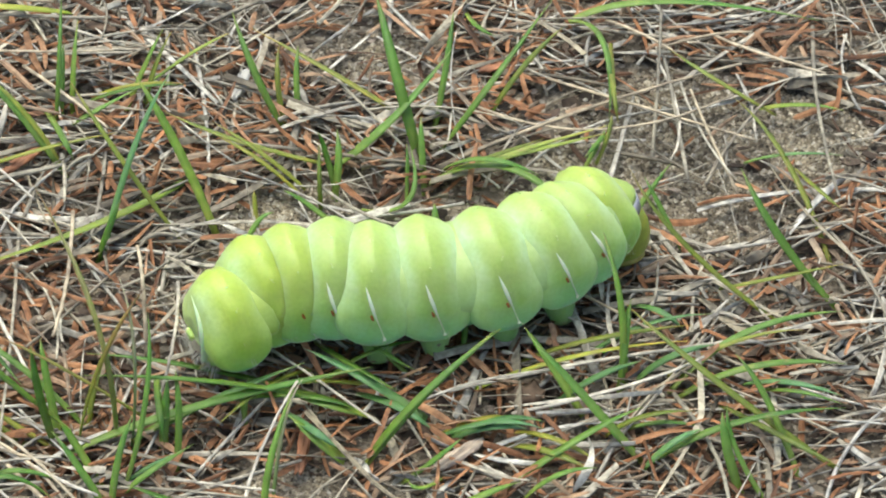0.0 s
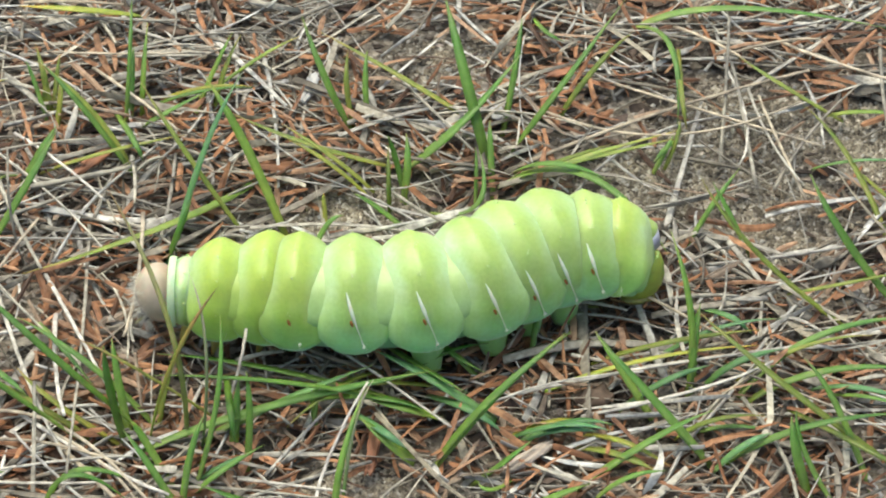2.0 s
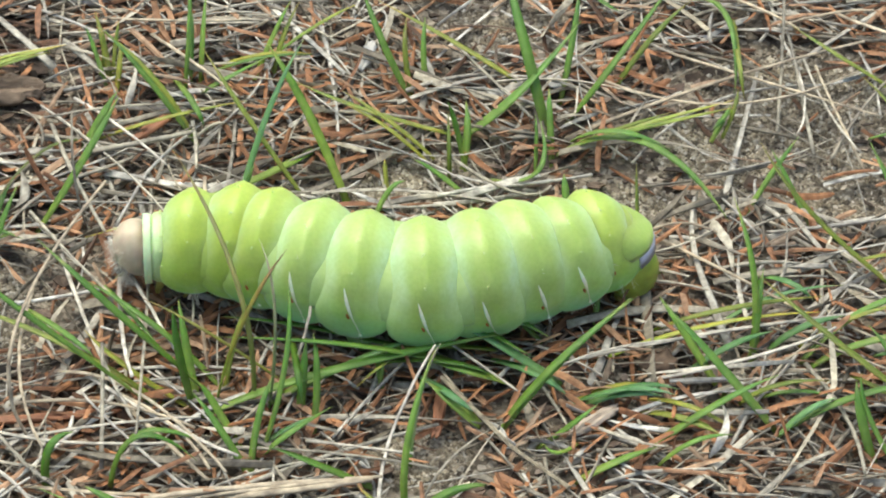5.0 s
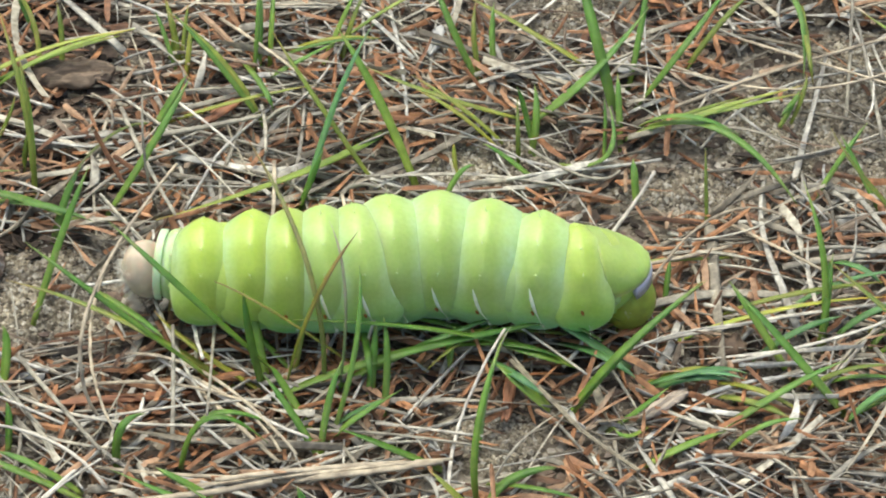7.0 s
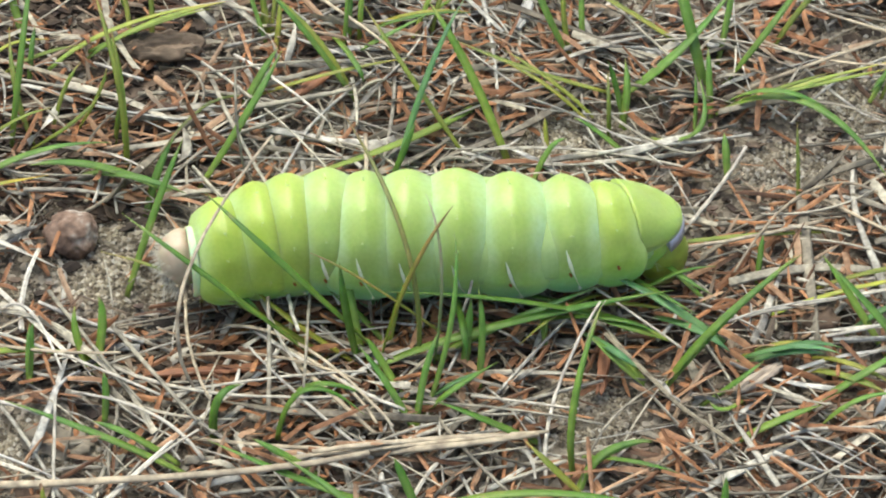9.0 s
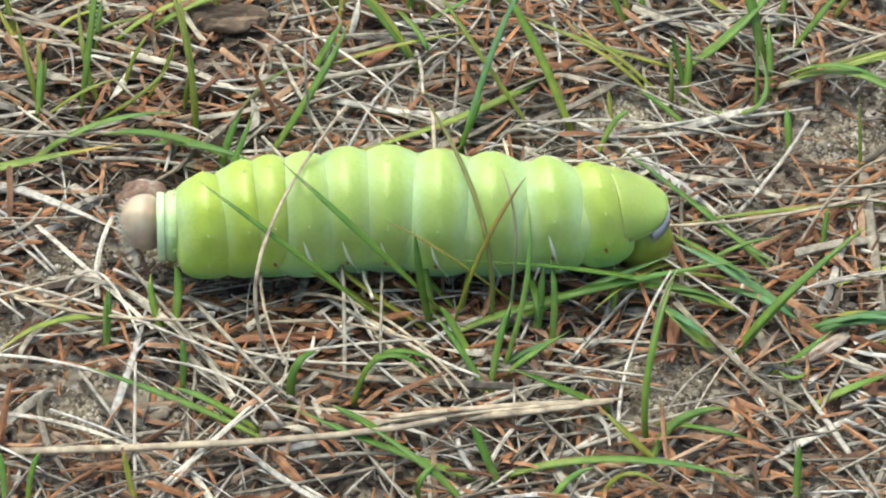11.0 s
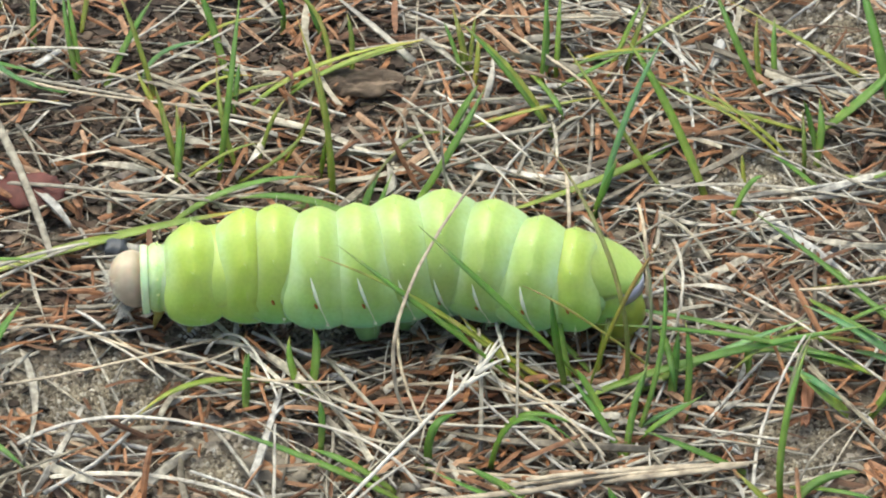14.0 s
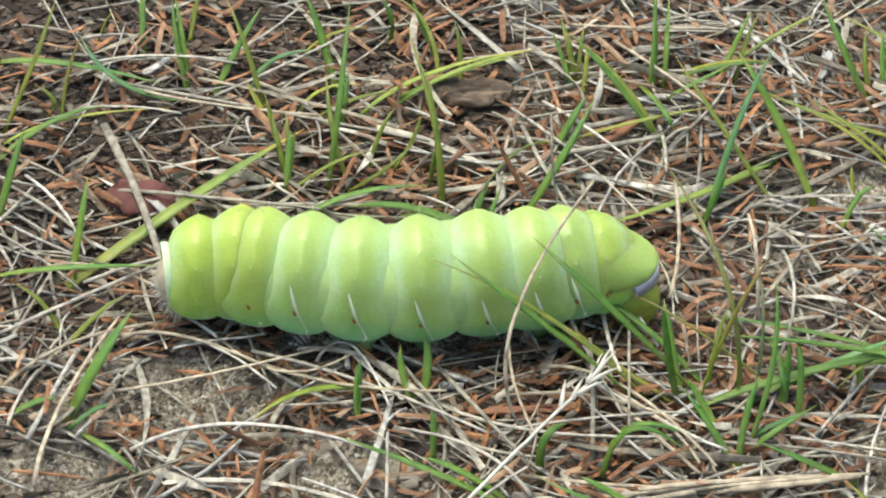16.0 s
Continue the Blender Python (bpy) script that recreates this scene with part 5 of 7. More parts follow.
tuft(-40.2, -64.7, ('green', 1.55, (0.0, 0.0, 0.6), (-14.4, 1.9, 4.0), (-30.1, 7.9, 7.0)), ('green', 1.55, (0.4, -1.4, 2.6), (-2.0, 2.3, 4.8), (-3.4, 4.9, 6.8)), ('green', 1.72, (1.5, -0.0, 2.6), (18.0, 0.3, 4.6), (36.9, -3.3, 4.6)))
tuft(-44.4, -70.8, ('green', 1.38, (0.0, 0.0, 2.6), (-5.3, 3.3, 5.6), (-15.1, 11.3, 6.6)))
tuft(-17.4, -61.1, ('green', 1.55, (0.0, 0.0, 2.6), (3.8, 4.8, 4.3), (10.4, 5.7, 5.9)), ('olive', 1.38, (0.4, -0.3, 2.6), (-3.6, 1.5, 4.5), (-7.6, 5.4, 6.2)))
tuft(-32.8, -70.6, ('green', 1.21, (0.0, 0.0, 2.6), (3.2, 3.2, 3.7), (6.8, 4.5, 4.9)))
tuft(2.8, -69.7, ('green', 1.38, (0.0, 0.0, 2.6), (0.2, 3.8, 5.0), (0.5, 6.7, 7.2)))
tuft(6.1, -50.7, ('green', 1.55, (0.0, 0.0, 2.6), (5.5, 1.9, 3.3), (11.8, 4.2, 4.4)))
tuft(-109.9, -72.2, ('green', 1.03, (0.0, 0.0, 2.6), (-0.4, 4.0, 4.8), (-1.1, 6.2, 6.7)))
tuft(-106.8, -70.6, ('green', 1.03, (0.0, 0.0, 2.6), (0.6, 3.2, 4.2), (1.7, 5.3, 5.8)))
tuft(7.1, -42.5, ('green', 0.86, (0.0, 0.0, 2.6), (-3.3, -4.4, 3.6), (-5.3, -2.8, 3.6)))
tuft(2.1, -22.5, ('green', 1.21, (0.0, 0.0, 2.6), (-9.7, 7.8, 5.6), (-23.2, 20.8, 7.6)))
tuft(20.9, -7.5, ('olive', 1.03, (0.0, 0.0, 2.6), (-15.4, -4.9, 4.6), (-33.8, -8.5, 4.6)))
tuft(-33.9, -36.7, ('green', 1.55, (0.0, 0.0, 0.6), (0.5, 2.8, 5.0), (1.0, 6.6, 9.6)))
tuft(10.1, -18.7, ('green', 1.03, (0.0, 0.0, 2.6), (0.5, 3.3, 4.2), (1.0, 6.0, 5.8)))
tuft(-126.3, 31.8, ('green', 1.38, (0.0, 0.0, 0.6), (4.1, 6.6, 5.6), (7.8, 13.7, 9.1)))
tuft(-105.6, 35.6, ('green', 1.55, (0.0, 0.0, 0.6), (-3.1, 7.6, 5.5), (-5.7, 13.3, 8.9)))
tuft(-157.9, 1.0, ('green', 1.55, (0.0, 0.0, 0.6), (2.1, 5.3, 5.6), (3.7, 12.7, 9.1)))
tuft(-144.4, -13.3, ('green', 1.38, (0.0, 0.0, 0.6), (1.4, 6.4, 6.8), (2.1, 14.5, 10.9)))
tuft(-156.2, -12.0, ('green', 1.38, (0.0, 0.0, 2.6), (10.3, -2.3, 5.6), (26.6, -2.0, 6.6)))
tuft(-131.7, 30.5, ('pale', 1.21, (0.0, 0.0, 2.6), (-9.8, 0.3, 5.3), (-16.5, 8.9, 7.5)), ('green', 1.03, (1.6, 2.7, 0.6), (-0.4, 8.7, 5.9), (-1.9, 16.8, 9.4)))
tuft(-150.5, 27.0, ('rust', 0.86, (0.0, 0.0, 0.6), (1.0, 6.1, 5.2), (3.1, 12.5, 8.3)))
tuft(-138.6, 41.1, ('green', 1.03, (0.0, 0.0, 2.6), (-0.0, 4.8, 4.9), (-0.1, 9.0, 7.0)), ('green', 1.03, (0.3, 0.7, 2.6), (-0.2, 5.3, 4.9), (-0.8, 9.5, 6.9)))
tuft(-130.9, 45.7, ('olive', 1.03, (0.0, 0.0, 2.6), (0.6, 4.6, 3.9), (1.0, 6.6, 5.3)))
tuft(-141.5, -41.5, ('green', 2.41, (0.0, 0.0, 0.6), (4.5, 5.2, 6.7), (9.4, 13.5, 10.8)), ('pale', 1.21, (0.5, -3.0, 2.6), (4.3, -0.6, 3.1), (6.9, -0.3, 4.1)))
tuft(-138.6, -45.1, ('green', 1.21, (0.0, 0.0, 2.6), (5.1, -6.5, 4.6), (9.6, -10.2, 3.6)))
tuft(-150.0, -42.2, ('green', 1.55, (0.0, 0.0, 2.6), (3.7, 1.4, 3.1), (7.2, 1.7, 4.1)))
tuft(-144.2, -24.1, ('olive', 1.03, (0.0, 0.0, 2.6), (-3.6, 3.7, 4.4), (-8.2, 6.2, 6.0)), ('olive', 1.21, (1.3, -2.4, 2.6), (5.4, 1.0, 4.2), (9.2, 3.9, 5.8)))
tuft(-88.7, 34.5, ('olive', 0.95, (0.0, 0.0, 0.6), (-1.8, 8.9, 5.9), (-7.7, 13.9, 9.4)))
tuft(-101.0, 28.0, ('yellow', 1.21, (0.0, 0.0, 2.6), (10.9, 6.5, 4.6), (27.6, 12.1, 5.6)))
tuft(-159.7, 14.4, ('green', 1.38, (0.0, 0.0, 2.6), (8.6, 6.2, 4.6), (17.1, 9.5, 5.6)))
tuft(-116.9, 28.7, ('olive', 1.03, (0.0, 0.0, 0.6), (-3.0, 6.6, 7.1), (-7.4, 16.5, 11.4)))
tuft(-105.5, 11.3, ('green', 1.21, (0.0, 0.0, 0.6), (1.7, 6.9, 11.5), (2.6, 25.9, 18.6)))
tuft(-119.5, 33.4, ('pale', 1.12, (0.0, 0.0, 2.6), (3.0, 4.5, 3.7), (10.4, 6.3, 5.0)))
tuft(-162.0, 39.2, ('green', 1.72, (0.0, 0.0, 2.6), (12.0, -4.1, 4.6), (28.4, -8.6, 4.6)))
tuft(-159.7, 23.9, ('olive', 1.03, (0.0, 0.0, 0.6), (4.8, 7.9, 7.9), (7.6, 18.8, 12.8)))
tuft(-68.3, 21.9, ('darkolive', 0.95, (0.0, 0.0, 2.6), (-7.0, -6.1, 4.6), (-13.4, -22.0, 7.6)), ('olive', 1.03, (1.5, 0.7, 2.6), (12.3, 1.9, 4.6), (24.8, 4.9, 5.6)))
tuft(64.9, -40.9, ('olive', 1.38, (0.0, 0.0, 0.6), (-16.4, 10.3, 6.0), (-30.7, 25.5, 9.0)))
tuft(18.3, -20.1, ('olive', 1.12, (0.0, 0.0, 2.6), (10.9, 0.3, 5.6), (26.0, 3.3, 5.6)))
tuft(8.3, -34.7, ('pale', 1.38, (0.0, 0.0, 2.6), (6.2, -0.5, 4.6), (13.1, -1.7, 4.6)), ('pale', 1.21, (-2.1, -0.4, 2.6), (3.2, -1.1, 4.6), (9.6, 0.8, 3.6)), ('olive', 1.21, (-1.5, 0.3, 2.6), (5.1, 1.2, 3.6), (10.4, 0.5, 3.6)))
tuft(48.8, -5.2, ('olive', 0.95, (0.0, 0.0, 2.6), (8.2, -2.2, 5.6), (19.2, 0.9, 5.6)))
tuft(-14.7, 16.7, ('olive', 0.95, (0.0, 0.0, 2.6), (-6.6, 3.6, 5.6), (-13.0, 8.9, 5.6)), ('olive', 1.03, (0.7, 1.2, 2.6), (-5.7, 4.5, 5.6), (-13.8, 10.3, 7.6)))
tuft(-50.2, 38.2, ('green', 1.03, (0.0, 0.0, 2.6), (8.5, -0.1, 4.6), (16.7, -0.3, 5.6)), ('green', 1.03, (-1.3, -2.0, 0.6), (-1.0, 2.1, 5.7), (-0.6, 11.7, 9.2)))
tuft(-53.1, 60.5, ('yellow', 1.72, (0.0, 0.0, 2.6), (-7.9, -3.7, 5.6), (-19.6, -2.2, 5.6)))
tuft(67.1, 1.2, ('olive', 1.12, (0.0, 0.0, 0.6), (-5.8, 17.6, 5.0), (-13.4, 29.5, 8.0)))
tuft(55.1, 22.8, ('pale', 0.86, (0.0, 0.0, 2.6), (6.7, -2.8, 5.6), (15.1, -3.1, 5.6)))
tuft(63.0, 21.4, ('olive', 0.86, (0.0, 0.0, 2.6), (2.5, -9.4, 5.6), (6.0, -14.1, 5.6)))
tuft(-22.1, -31.8, ('green', 0.86, (0.0, 0.0, 2.6), (0.3, 2.6, 4.1), (0.7, 5.4, 5.7)), ('green', 1.03, (0.2, -0.1, 2.6), (-0.2, 2.8, 3.8), (0.1, 5.0, 5.2)))
tuft(-12.1, -21.0, ('olive', 1.03, (0.0, 0.0, 2.6), (-6.5, -7.4, 5.6), (-13.8, -14.3, 4.6)), ('green', 1.03, (1.2, -3.0, 2.6), (8.3, -1.0, 5.6), (15.8, 1.6, 5.6)))
tuft(11.7, 60.1, ('green', 1.03, (0.0, 0.0, 2.6), (2.1, -9.2, 5.6), (4.9, -10.1, 4.6)))
tuft(-21.2, 9.4, ('olive', 0.86, (0.0, 0.0, 2.6), (-0.4, 2.9, 3.5), (-0.5, 4.8, 4.7)))
tuft(18.3, -47.4, ('green', 1.12, (0.0, 0.0, 2.6), (4.8, 0.7, 5.6), (10.6, 2.3, 5.6)))
tuft(-65.2, -9.8, ('green', 1.03, (0.0, 0.0, 2.6), (4.4, -8.9, 5.6), (10.7, -17.3, 4.6)))
tuft(-12.1, -15.1, ('green', 1.21, (0.0, 0.0, 2.6), (5.2, -8.8, 5.6), (12.7, -14.6, 5.6)))
tuft(-75.6, -15.5, ('green', 1.21, (0.0, 0.0, 2.6), (6.8, -9.5, 5.6), (11.3, -14.1, 5.6)))
tuft(31.8, 22.9, ('olive', 0.86, (0.0, 0.0, 2.6), (1.9, 3.2, 4.3), (2.7, 6.8, 5.9)), ('green', 1.03, (-1.8, -0.9, 2.6), (0.0, 1.4, 3.5), (1.5, 4.2, 4.7)))
tuft(-5.1, 13.2, ('green', 1.03, (0.0, 0.0, 2.6), (7.4, -1.9, 5.0), (7.6, 8.2, 7.2)))
tuft(35.4, 51.6, ('olive', 1.03, (0.0, 0.0, 2.6), (-0.6, -17.0, 7.6), (0.1, -23.1, 4.6)))
tuft(44.7, 4.1, ('green', 1.03, (0.0, 0.0, 0.6), (-3.5, 4.8, 4.5), (-6.0, 9.6, 7.2)))
tuft(-35.4, -21.8, ('green', 1.21, (0.0, 0.0, 2.6), (1.1, -10.9, 6.6), (2.0, -16.1, 3.6)))
tuft(-113.6, 21.2, ('olive', 1.12, (0.0, 0.0, 2.6), (-3.8, 4.0, 5.0), (-6.3, 8.4, 7.2)))
tuft(-103.9, 25.5, ('green', 1.03, (0.0, 0.0, 2.6), (0.3, 3.3, 4.5), (0.6, 7.5, 6.3)))
tuft(-55.8, 37.0, ('green', 1.21, (0.0, 0.0, 2.6), (3.8, -12.1, 6.6), (5.6, -15.3, 4.6)))
tuft(-9.4, 17.6, ('green', 1.38, (0.0, 0.0, 0.6), (0.7, 3.2, 3.8), (0.5, 8.8, 6.1)))
tuft(-8.0, -7.9, ('green', 1.21, (0.0, 0.0, 2.6), (4.4, -11.7, 5.6), (11.1, -16.6, 4.6)))
tuft(-25.4, -69.6, ('olive', 1.03, (0.0, 0.0, 2.6), (3.9, 1.7, 5.6), (9.5, -0.5, 4.6)))
tuft(-91.4, -70.8, ('olive', 1.03, (0.0, 0.0, 2.6), (-1.4, 3.8, 4.4), (-1.7, 5.5, 6.0)))
tuft(-51.2, -69.0, ('green', 1.21, (0.0, 0.0, 2.6), (0.4, -0.5, 5.6), (2.8, 2.8, 5.6)))
tuft(-130.1, 34.3, ('green', 1.03, (0.0, 0.0, 0.6), (-1.1, 5.5, 5.7), (-3.1, 13.7, 9.2)))
tuft(-23.7, 2.2, ('green', 1.12, (0.0, 0.0, 2.6), (2.6, 3.4, 5.6), (5.3, 5.0, 6.6)))
tuft(-40.3, 36.5, ('olive', 1.03, (0.0, 0.0, 0.6), (1.8, 5.2, 4.8), (4.6, 11.9, 7.8)))
tuft(-15.1, 35.7, ('green', 1.12, (0.0, 0.0, 0.6), (-0.5, 4.4, 4.1), (-0.2, 10.1, 6.7)))
tuft(16.2, -36.7, ('olive', 1.12, (0.0, 0.0, 2.6), (5.2, -3.2, 3.6), (10.0, -4.8, 3.6)))
tuft(-21.7, -26.7, ('green', 1.29, (0.0, 0.0, 2.6), (8.5, -2.9, 4.6), (16.8, -4.8, 3.6)))
tuft(-16.5, -29.4, ('pale', 1.47, (0.0, 0.0, 2.6), (4.1, -6.5, 4.6), (8.2, -9.5, 3.6)))
tuft(-4.7, -24.1, ('olive', 1.03, (0.0, 0.0, 2.6), (-5.9, -1.6, 3.6), (-11.0, -2.2, 3.6)))
tuft(28.9, -18.6, ('pale', 1.12, (0.0, 0.0, 2.6), (8.5, 2.7, 4.6), (18.6, 4.1, 5.6)))
tuft(40.5, -23.3, ('olive', 0.95, (0.0, 0.0, 2.6), (10.2, 3.8, 4.6), (20.3, 5.2, 5.6)))
tuft(58.9, -44.1, ('green', 1.21, (0.0, 0.0, 0.6), (-4.5, 10.6, 6.0), (-9.0, 18.0, 9.0)))
tuft(53.8, -47.3, ('green', 1.03, (0.0, 0.0, 0.6), (-4.7, 5.9, 5.0), (-5.8, 11.1, 9.0)))
tuft(-158.9, 18.8, ('yellow', 1.00, (0.0, 0.0, 2.6), (10.5, 2.8, 4.6), (26.9, 4.9, 5.6)))
tuft(-111.3, 43.1, ('olive', 1.10, (0.0, 0.0, 2.6), (4.7, 1.0, 4.6), (10.8, 2.0, 5.6)))
tuft(-89.1, 43.0, ('green', 1.10, (0.0, 0.0, 0.6), (-2.2, 1.3, 5.0), (-4.6, 6.0, 9.0)))
tuft(-147.0, 45.6, ('olive', 1.00, (0.0, 0.0, 0.6), (1.9, 0.4, 4.0), (3.4, 0.9, 7.0)))
tuft(-97.4, 47.9, ('green', 1.20, (0.0, 0.0, 0.6), (0.3, -0.8, 5.0), (-1.3, 1.0, 9.0)))
tuft(-5.7, 7.3, ('green', 1.20, (0.0, 0.0, 0.6), (-7.0, 4.5, 3.0), (-11.4, 6.5, 5.0)))
tuft(-39.6, 43.0, ('yellow', 0.90, (0.0, 0.0, 2.6), (7.2, 3.6, 4.6), (13.1, 7.3, 5.6)))
tuft(-48.5, 40.0, ('olive', 1.00, (0.0, 0.0, 2.6), (7.4, -0.3, 4.0), (14.7, -0.7, 4.6)))
tuft(-8.8, 16.8, ('green', 1.10, (0.0, 0.0, 0.6), (-1.7, 4.4, 5.0), (-3.0, 5.9, 9.0)))
tuft(-46.1, 3.1, ('green', 1.30, (0.0, 0.0, 0.6), (2.3, 1.7, 5.0), (4.3, 5.0, 9.0)))
tuft(8.5, -35.7, ('pale', 1.40, (0.0, 0.0, 2.6), (6.6, 1.5, 4.0), (13.2, 1.1, 4.0)))
tuft(17.6, -34.1, ('olive', 1.20, (0.0, 0.0, 2.6), (5.6, -4.1, 4.0), (11.9, -8.6, 4.0)))
tuft(33.2, -34.1, ('green', 1.00, (0.0, 0.0, 2.6), (5.7, -0.5, 3.5), (11.4, -1.4, 3.5)))
tuft(-68.3, 37.2, ('olive', 1.00, (0.0, 0.0, 0.6), (1.3, 2.5, 4.0), (0.5, 5.5, 7.0)))
tuft(7.6, -35.9, ('pale', 1.60, (0.0, 0.0, 2.6), (5.7, 0.2, 4.0), (11.6, -0.0, 4.0)))
tuft(16.6, -36.7, ('olive', 1.40, (0.0, 0.0, 2.6), (5.5, -3.9, 4.0), (11.2, -7.2, 4.0)))
tuft(35.8, -24.3, ('pale', 1.50, (0.0, 0.0, 2.6), (4.8, 1.6, 4.6), (11.7, 4.0, 5.0)))
tuft(-3.6, -30.8, ('green', 2.00, (0.0, 0.0, 2.6), (-4.6, -0.6, 4.0), (-10.4, 1.4, 4.0)))
tuft(11.7, -25.4, ('yellow', 1.10, (0.0, 0.0, 2.6), (15.0, 3.2, 4.6), (31.8, 5.7, 5.2)))
tuft(30.8, -35.0, ('olive', 1.20, (0.0, 0.0, 2.6), (5.7, 0.6, 4.6), (13.2, 1.6, 4.6)))
tuft(22.8, -29.3, ('pale', 1.30, (0.0, 0.0, 2.6), (6.7, 2.7, 4.6), (13.6, 5.7, 5.0)))
tuft(0.8, -42.3, ('green', 1.30, (0.0, 0.0, 0.6), (4.8, 0.2, 4.0), (8.9, 2.9, 6.0)))
tuft(-108.3, 26.7, ('olive', 1.10, (0.0, 0.0, 2.6), (5.5, 1.4, 4.0), (12.8, 3.3, 5.0)))
tuft(-99.4, 15.5, ('olive', 0.90, (0.0, 0.0, 0.6), (1.9, 3.4, 5.0), (4.4, 6.9, 8.0)))
tuft(-95.7, 15.6, ('olive', 0.90, (0.0, 0.0, 0.6), (3.6, 2.1, 5.0), (4.9, 5.6, 8.0)))
tuft(-111.2, 28.0, ('yellow', 0.90, (0.0, 0.0, 2.6), (3.6, 2.7, 4.0), (10.1, 3.2, 5.0)))
tuft(-51.1, 33.4, ('green', 1.20, (0.0, 0.0, 2.6), (2.7, -0.8, 4.0), (11.1, 5.1, 5.0)))
tuft(-89.1, 11.8, ('olive', 1.00, (0.0, 0.0, 0.6), (0.5, 0.3, 4.0), (0.9, 2.4, 7.0)))
tuft(-153.2, 27.6, ('olive', 1.10, (0.0, 0.0, 0.6), (1.6, 0.1, 3.0), (-1.7, 2.0, 5.0)))


# ---- grass that the caterpillar pushes aside ----
def loose_blade(name, tone, width, length, arch, label):
    v, f, al, ac = blade_shape((0, 0, 0), (length * 0.5, 0, arch), (length, 0, 0), width, rng=rng_blade)
    return tagged(put(name, v, f, TONES[tone], attrs={"along": al, "across": ac}), label, "grass")


nudged_blade = loose_blade("bent_grass", "olive", 1.15, 39.4, 3.0, "thin olive grass blade bent aside by the caterpillar")
pushed_blade = loose_blade("bent_grass", "tipped", 2.3, 48.6, 1.0, "long yellow-tipped green blade lifted by the caterpillar")


BLEACHED = plain_material("bleached_seed_head", (0.68, 0.64, 0.545), 0.55, 600, 0.75, 1.12)


def build_seed_stalk(length):
    """A bleached grass stalk with a small open seed head."""
    root = tagged(new("seed_stalk"), "bleached dry grass stalk with a small spiky seed head", "seed stalk")
    v, f = tube((0, 0, 0), (length * 0.45, 0, 1.0), (length * 0.86, 0, 0.4), 0.36, 0.26, rings=16, sides=7, wob=0.08, rng=rng_stalk)
    put("stem", v, f, BLEACHED, root)
    for x, a, c, ln in ((0.72, 0.55, 0.1, 5.5), (0.80, -0.5, 0.2, 4.5), (0.86, 0.32, 0.0, 6.2), (0.86, -0.05, 0.25, 6.4), (0.86, -0.4, 0.1, 5.2), (0.9, 0.15, 0.3, 5.0), (0.78, 0.35, -0.2, 5.0)):
        b = Vector((length * x, 0, 0.5))
        d = Vector((math.cos(a), math.sin(a), c)) * ln
        v, f = tube(b, b + d * 0.6 + Vector((0, 0, 0.3)), b + d, 0.48, 0.06, rings=6, sides=6)
        put("spikelet", v, f, BLEACHED, root)
    return root


seed_stalk = build_seed_stalk(45.3)


# ---- larger scraps on the ground ----
def slab(name, cx, cy, lx, ly, th, turn, material, label, category, seed, lift=0.6, rough=0.25, grooves=0.0, tilt=0.0, nx=16, ny=9, fine=0.0):
    """An uneven scrap of bark, wood or leaf with a ragged edge, in millimetres."""
    rng = random.Random(seed)
    verts, faces = [], []
    for side in (1, -1):
        for j in range(ny):
            for i in range(nx):
                u, v = -1 + 2 * i / (nx - 1), -1 + 2 * j / (ny - 1)
                edge = 1 + 0.22 * noise.noise((u * 2.1 + seed, v * 2.1, 4)) + 0.1 * noise.noise((u * 6 + seed, v * 6, 9))
                k = edge * (1 - 0.28 * (u * v) ** 2)
                z = side * th / 2 * (1 - 0.75 * max(abs(u), abs(v)) ** 4) + rough * noise.noise((u * 2 + seed, v * 2, 2)) * 2
                z += fine * (noise.noise((u * 3 + seed, v * 11, 5)) + 0.6 * noise.noise((u * 8, v * 24 + seed, 6))) * (side > 0)
                z += grooves * math.sin(v * 9 + 2 * noise.noise((u * 2, v, seed))) * (side > 0)
                verts.append(Vector((u * lx / 2 * k, v * ly / 2 * k, z + tilt * v * ly / 2)) * MM)
    h = nx * ny
    for j in range(ny - 1):
        for i in range(nx - 1):
            a = j * nx + i
            faces += [(a, a + 1, a + nx + 1, a + nx), (h + a + nx, h + a + nx + 1, h + a + 1, h + a)]
    rim = [i for i in range(nx)] + [j * nx + nx - 1 for j in range(1, ny)] + [(ny - 1) * nx + i for i in range(nx - 2, -1, -1)] + [j * nx for j in range(ny - 2, 0, -1)]
    faces += [(rim[k], h + rim[k], h + rim[(k + 1) % len(rim)], rim[(k + 1) % len(rim)]) for k in range(len(rim))]
    ob = put(name, verts, faces, material)
    ob.location, ob.rotation_euler = (cx * MM, cy * MM, (ground_height(cx, cy) + lift + 1.2 + th / 2) * MM), (0, 0, radians(turn))
    return tagged(ob, label, category)


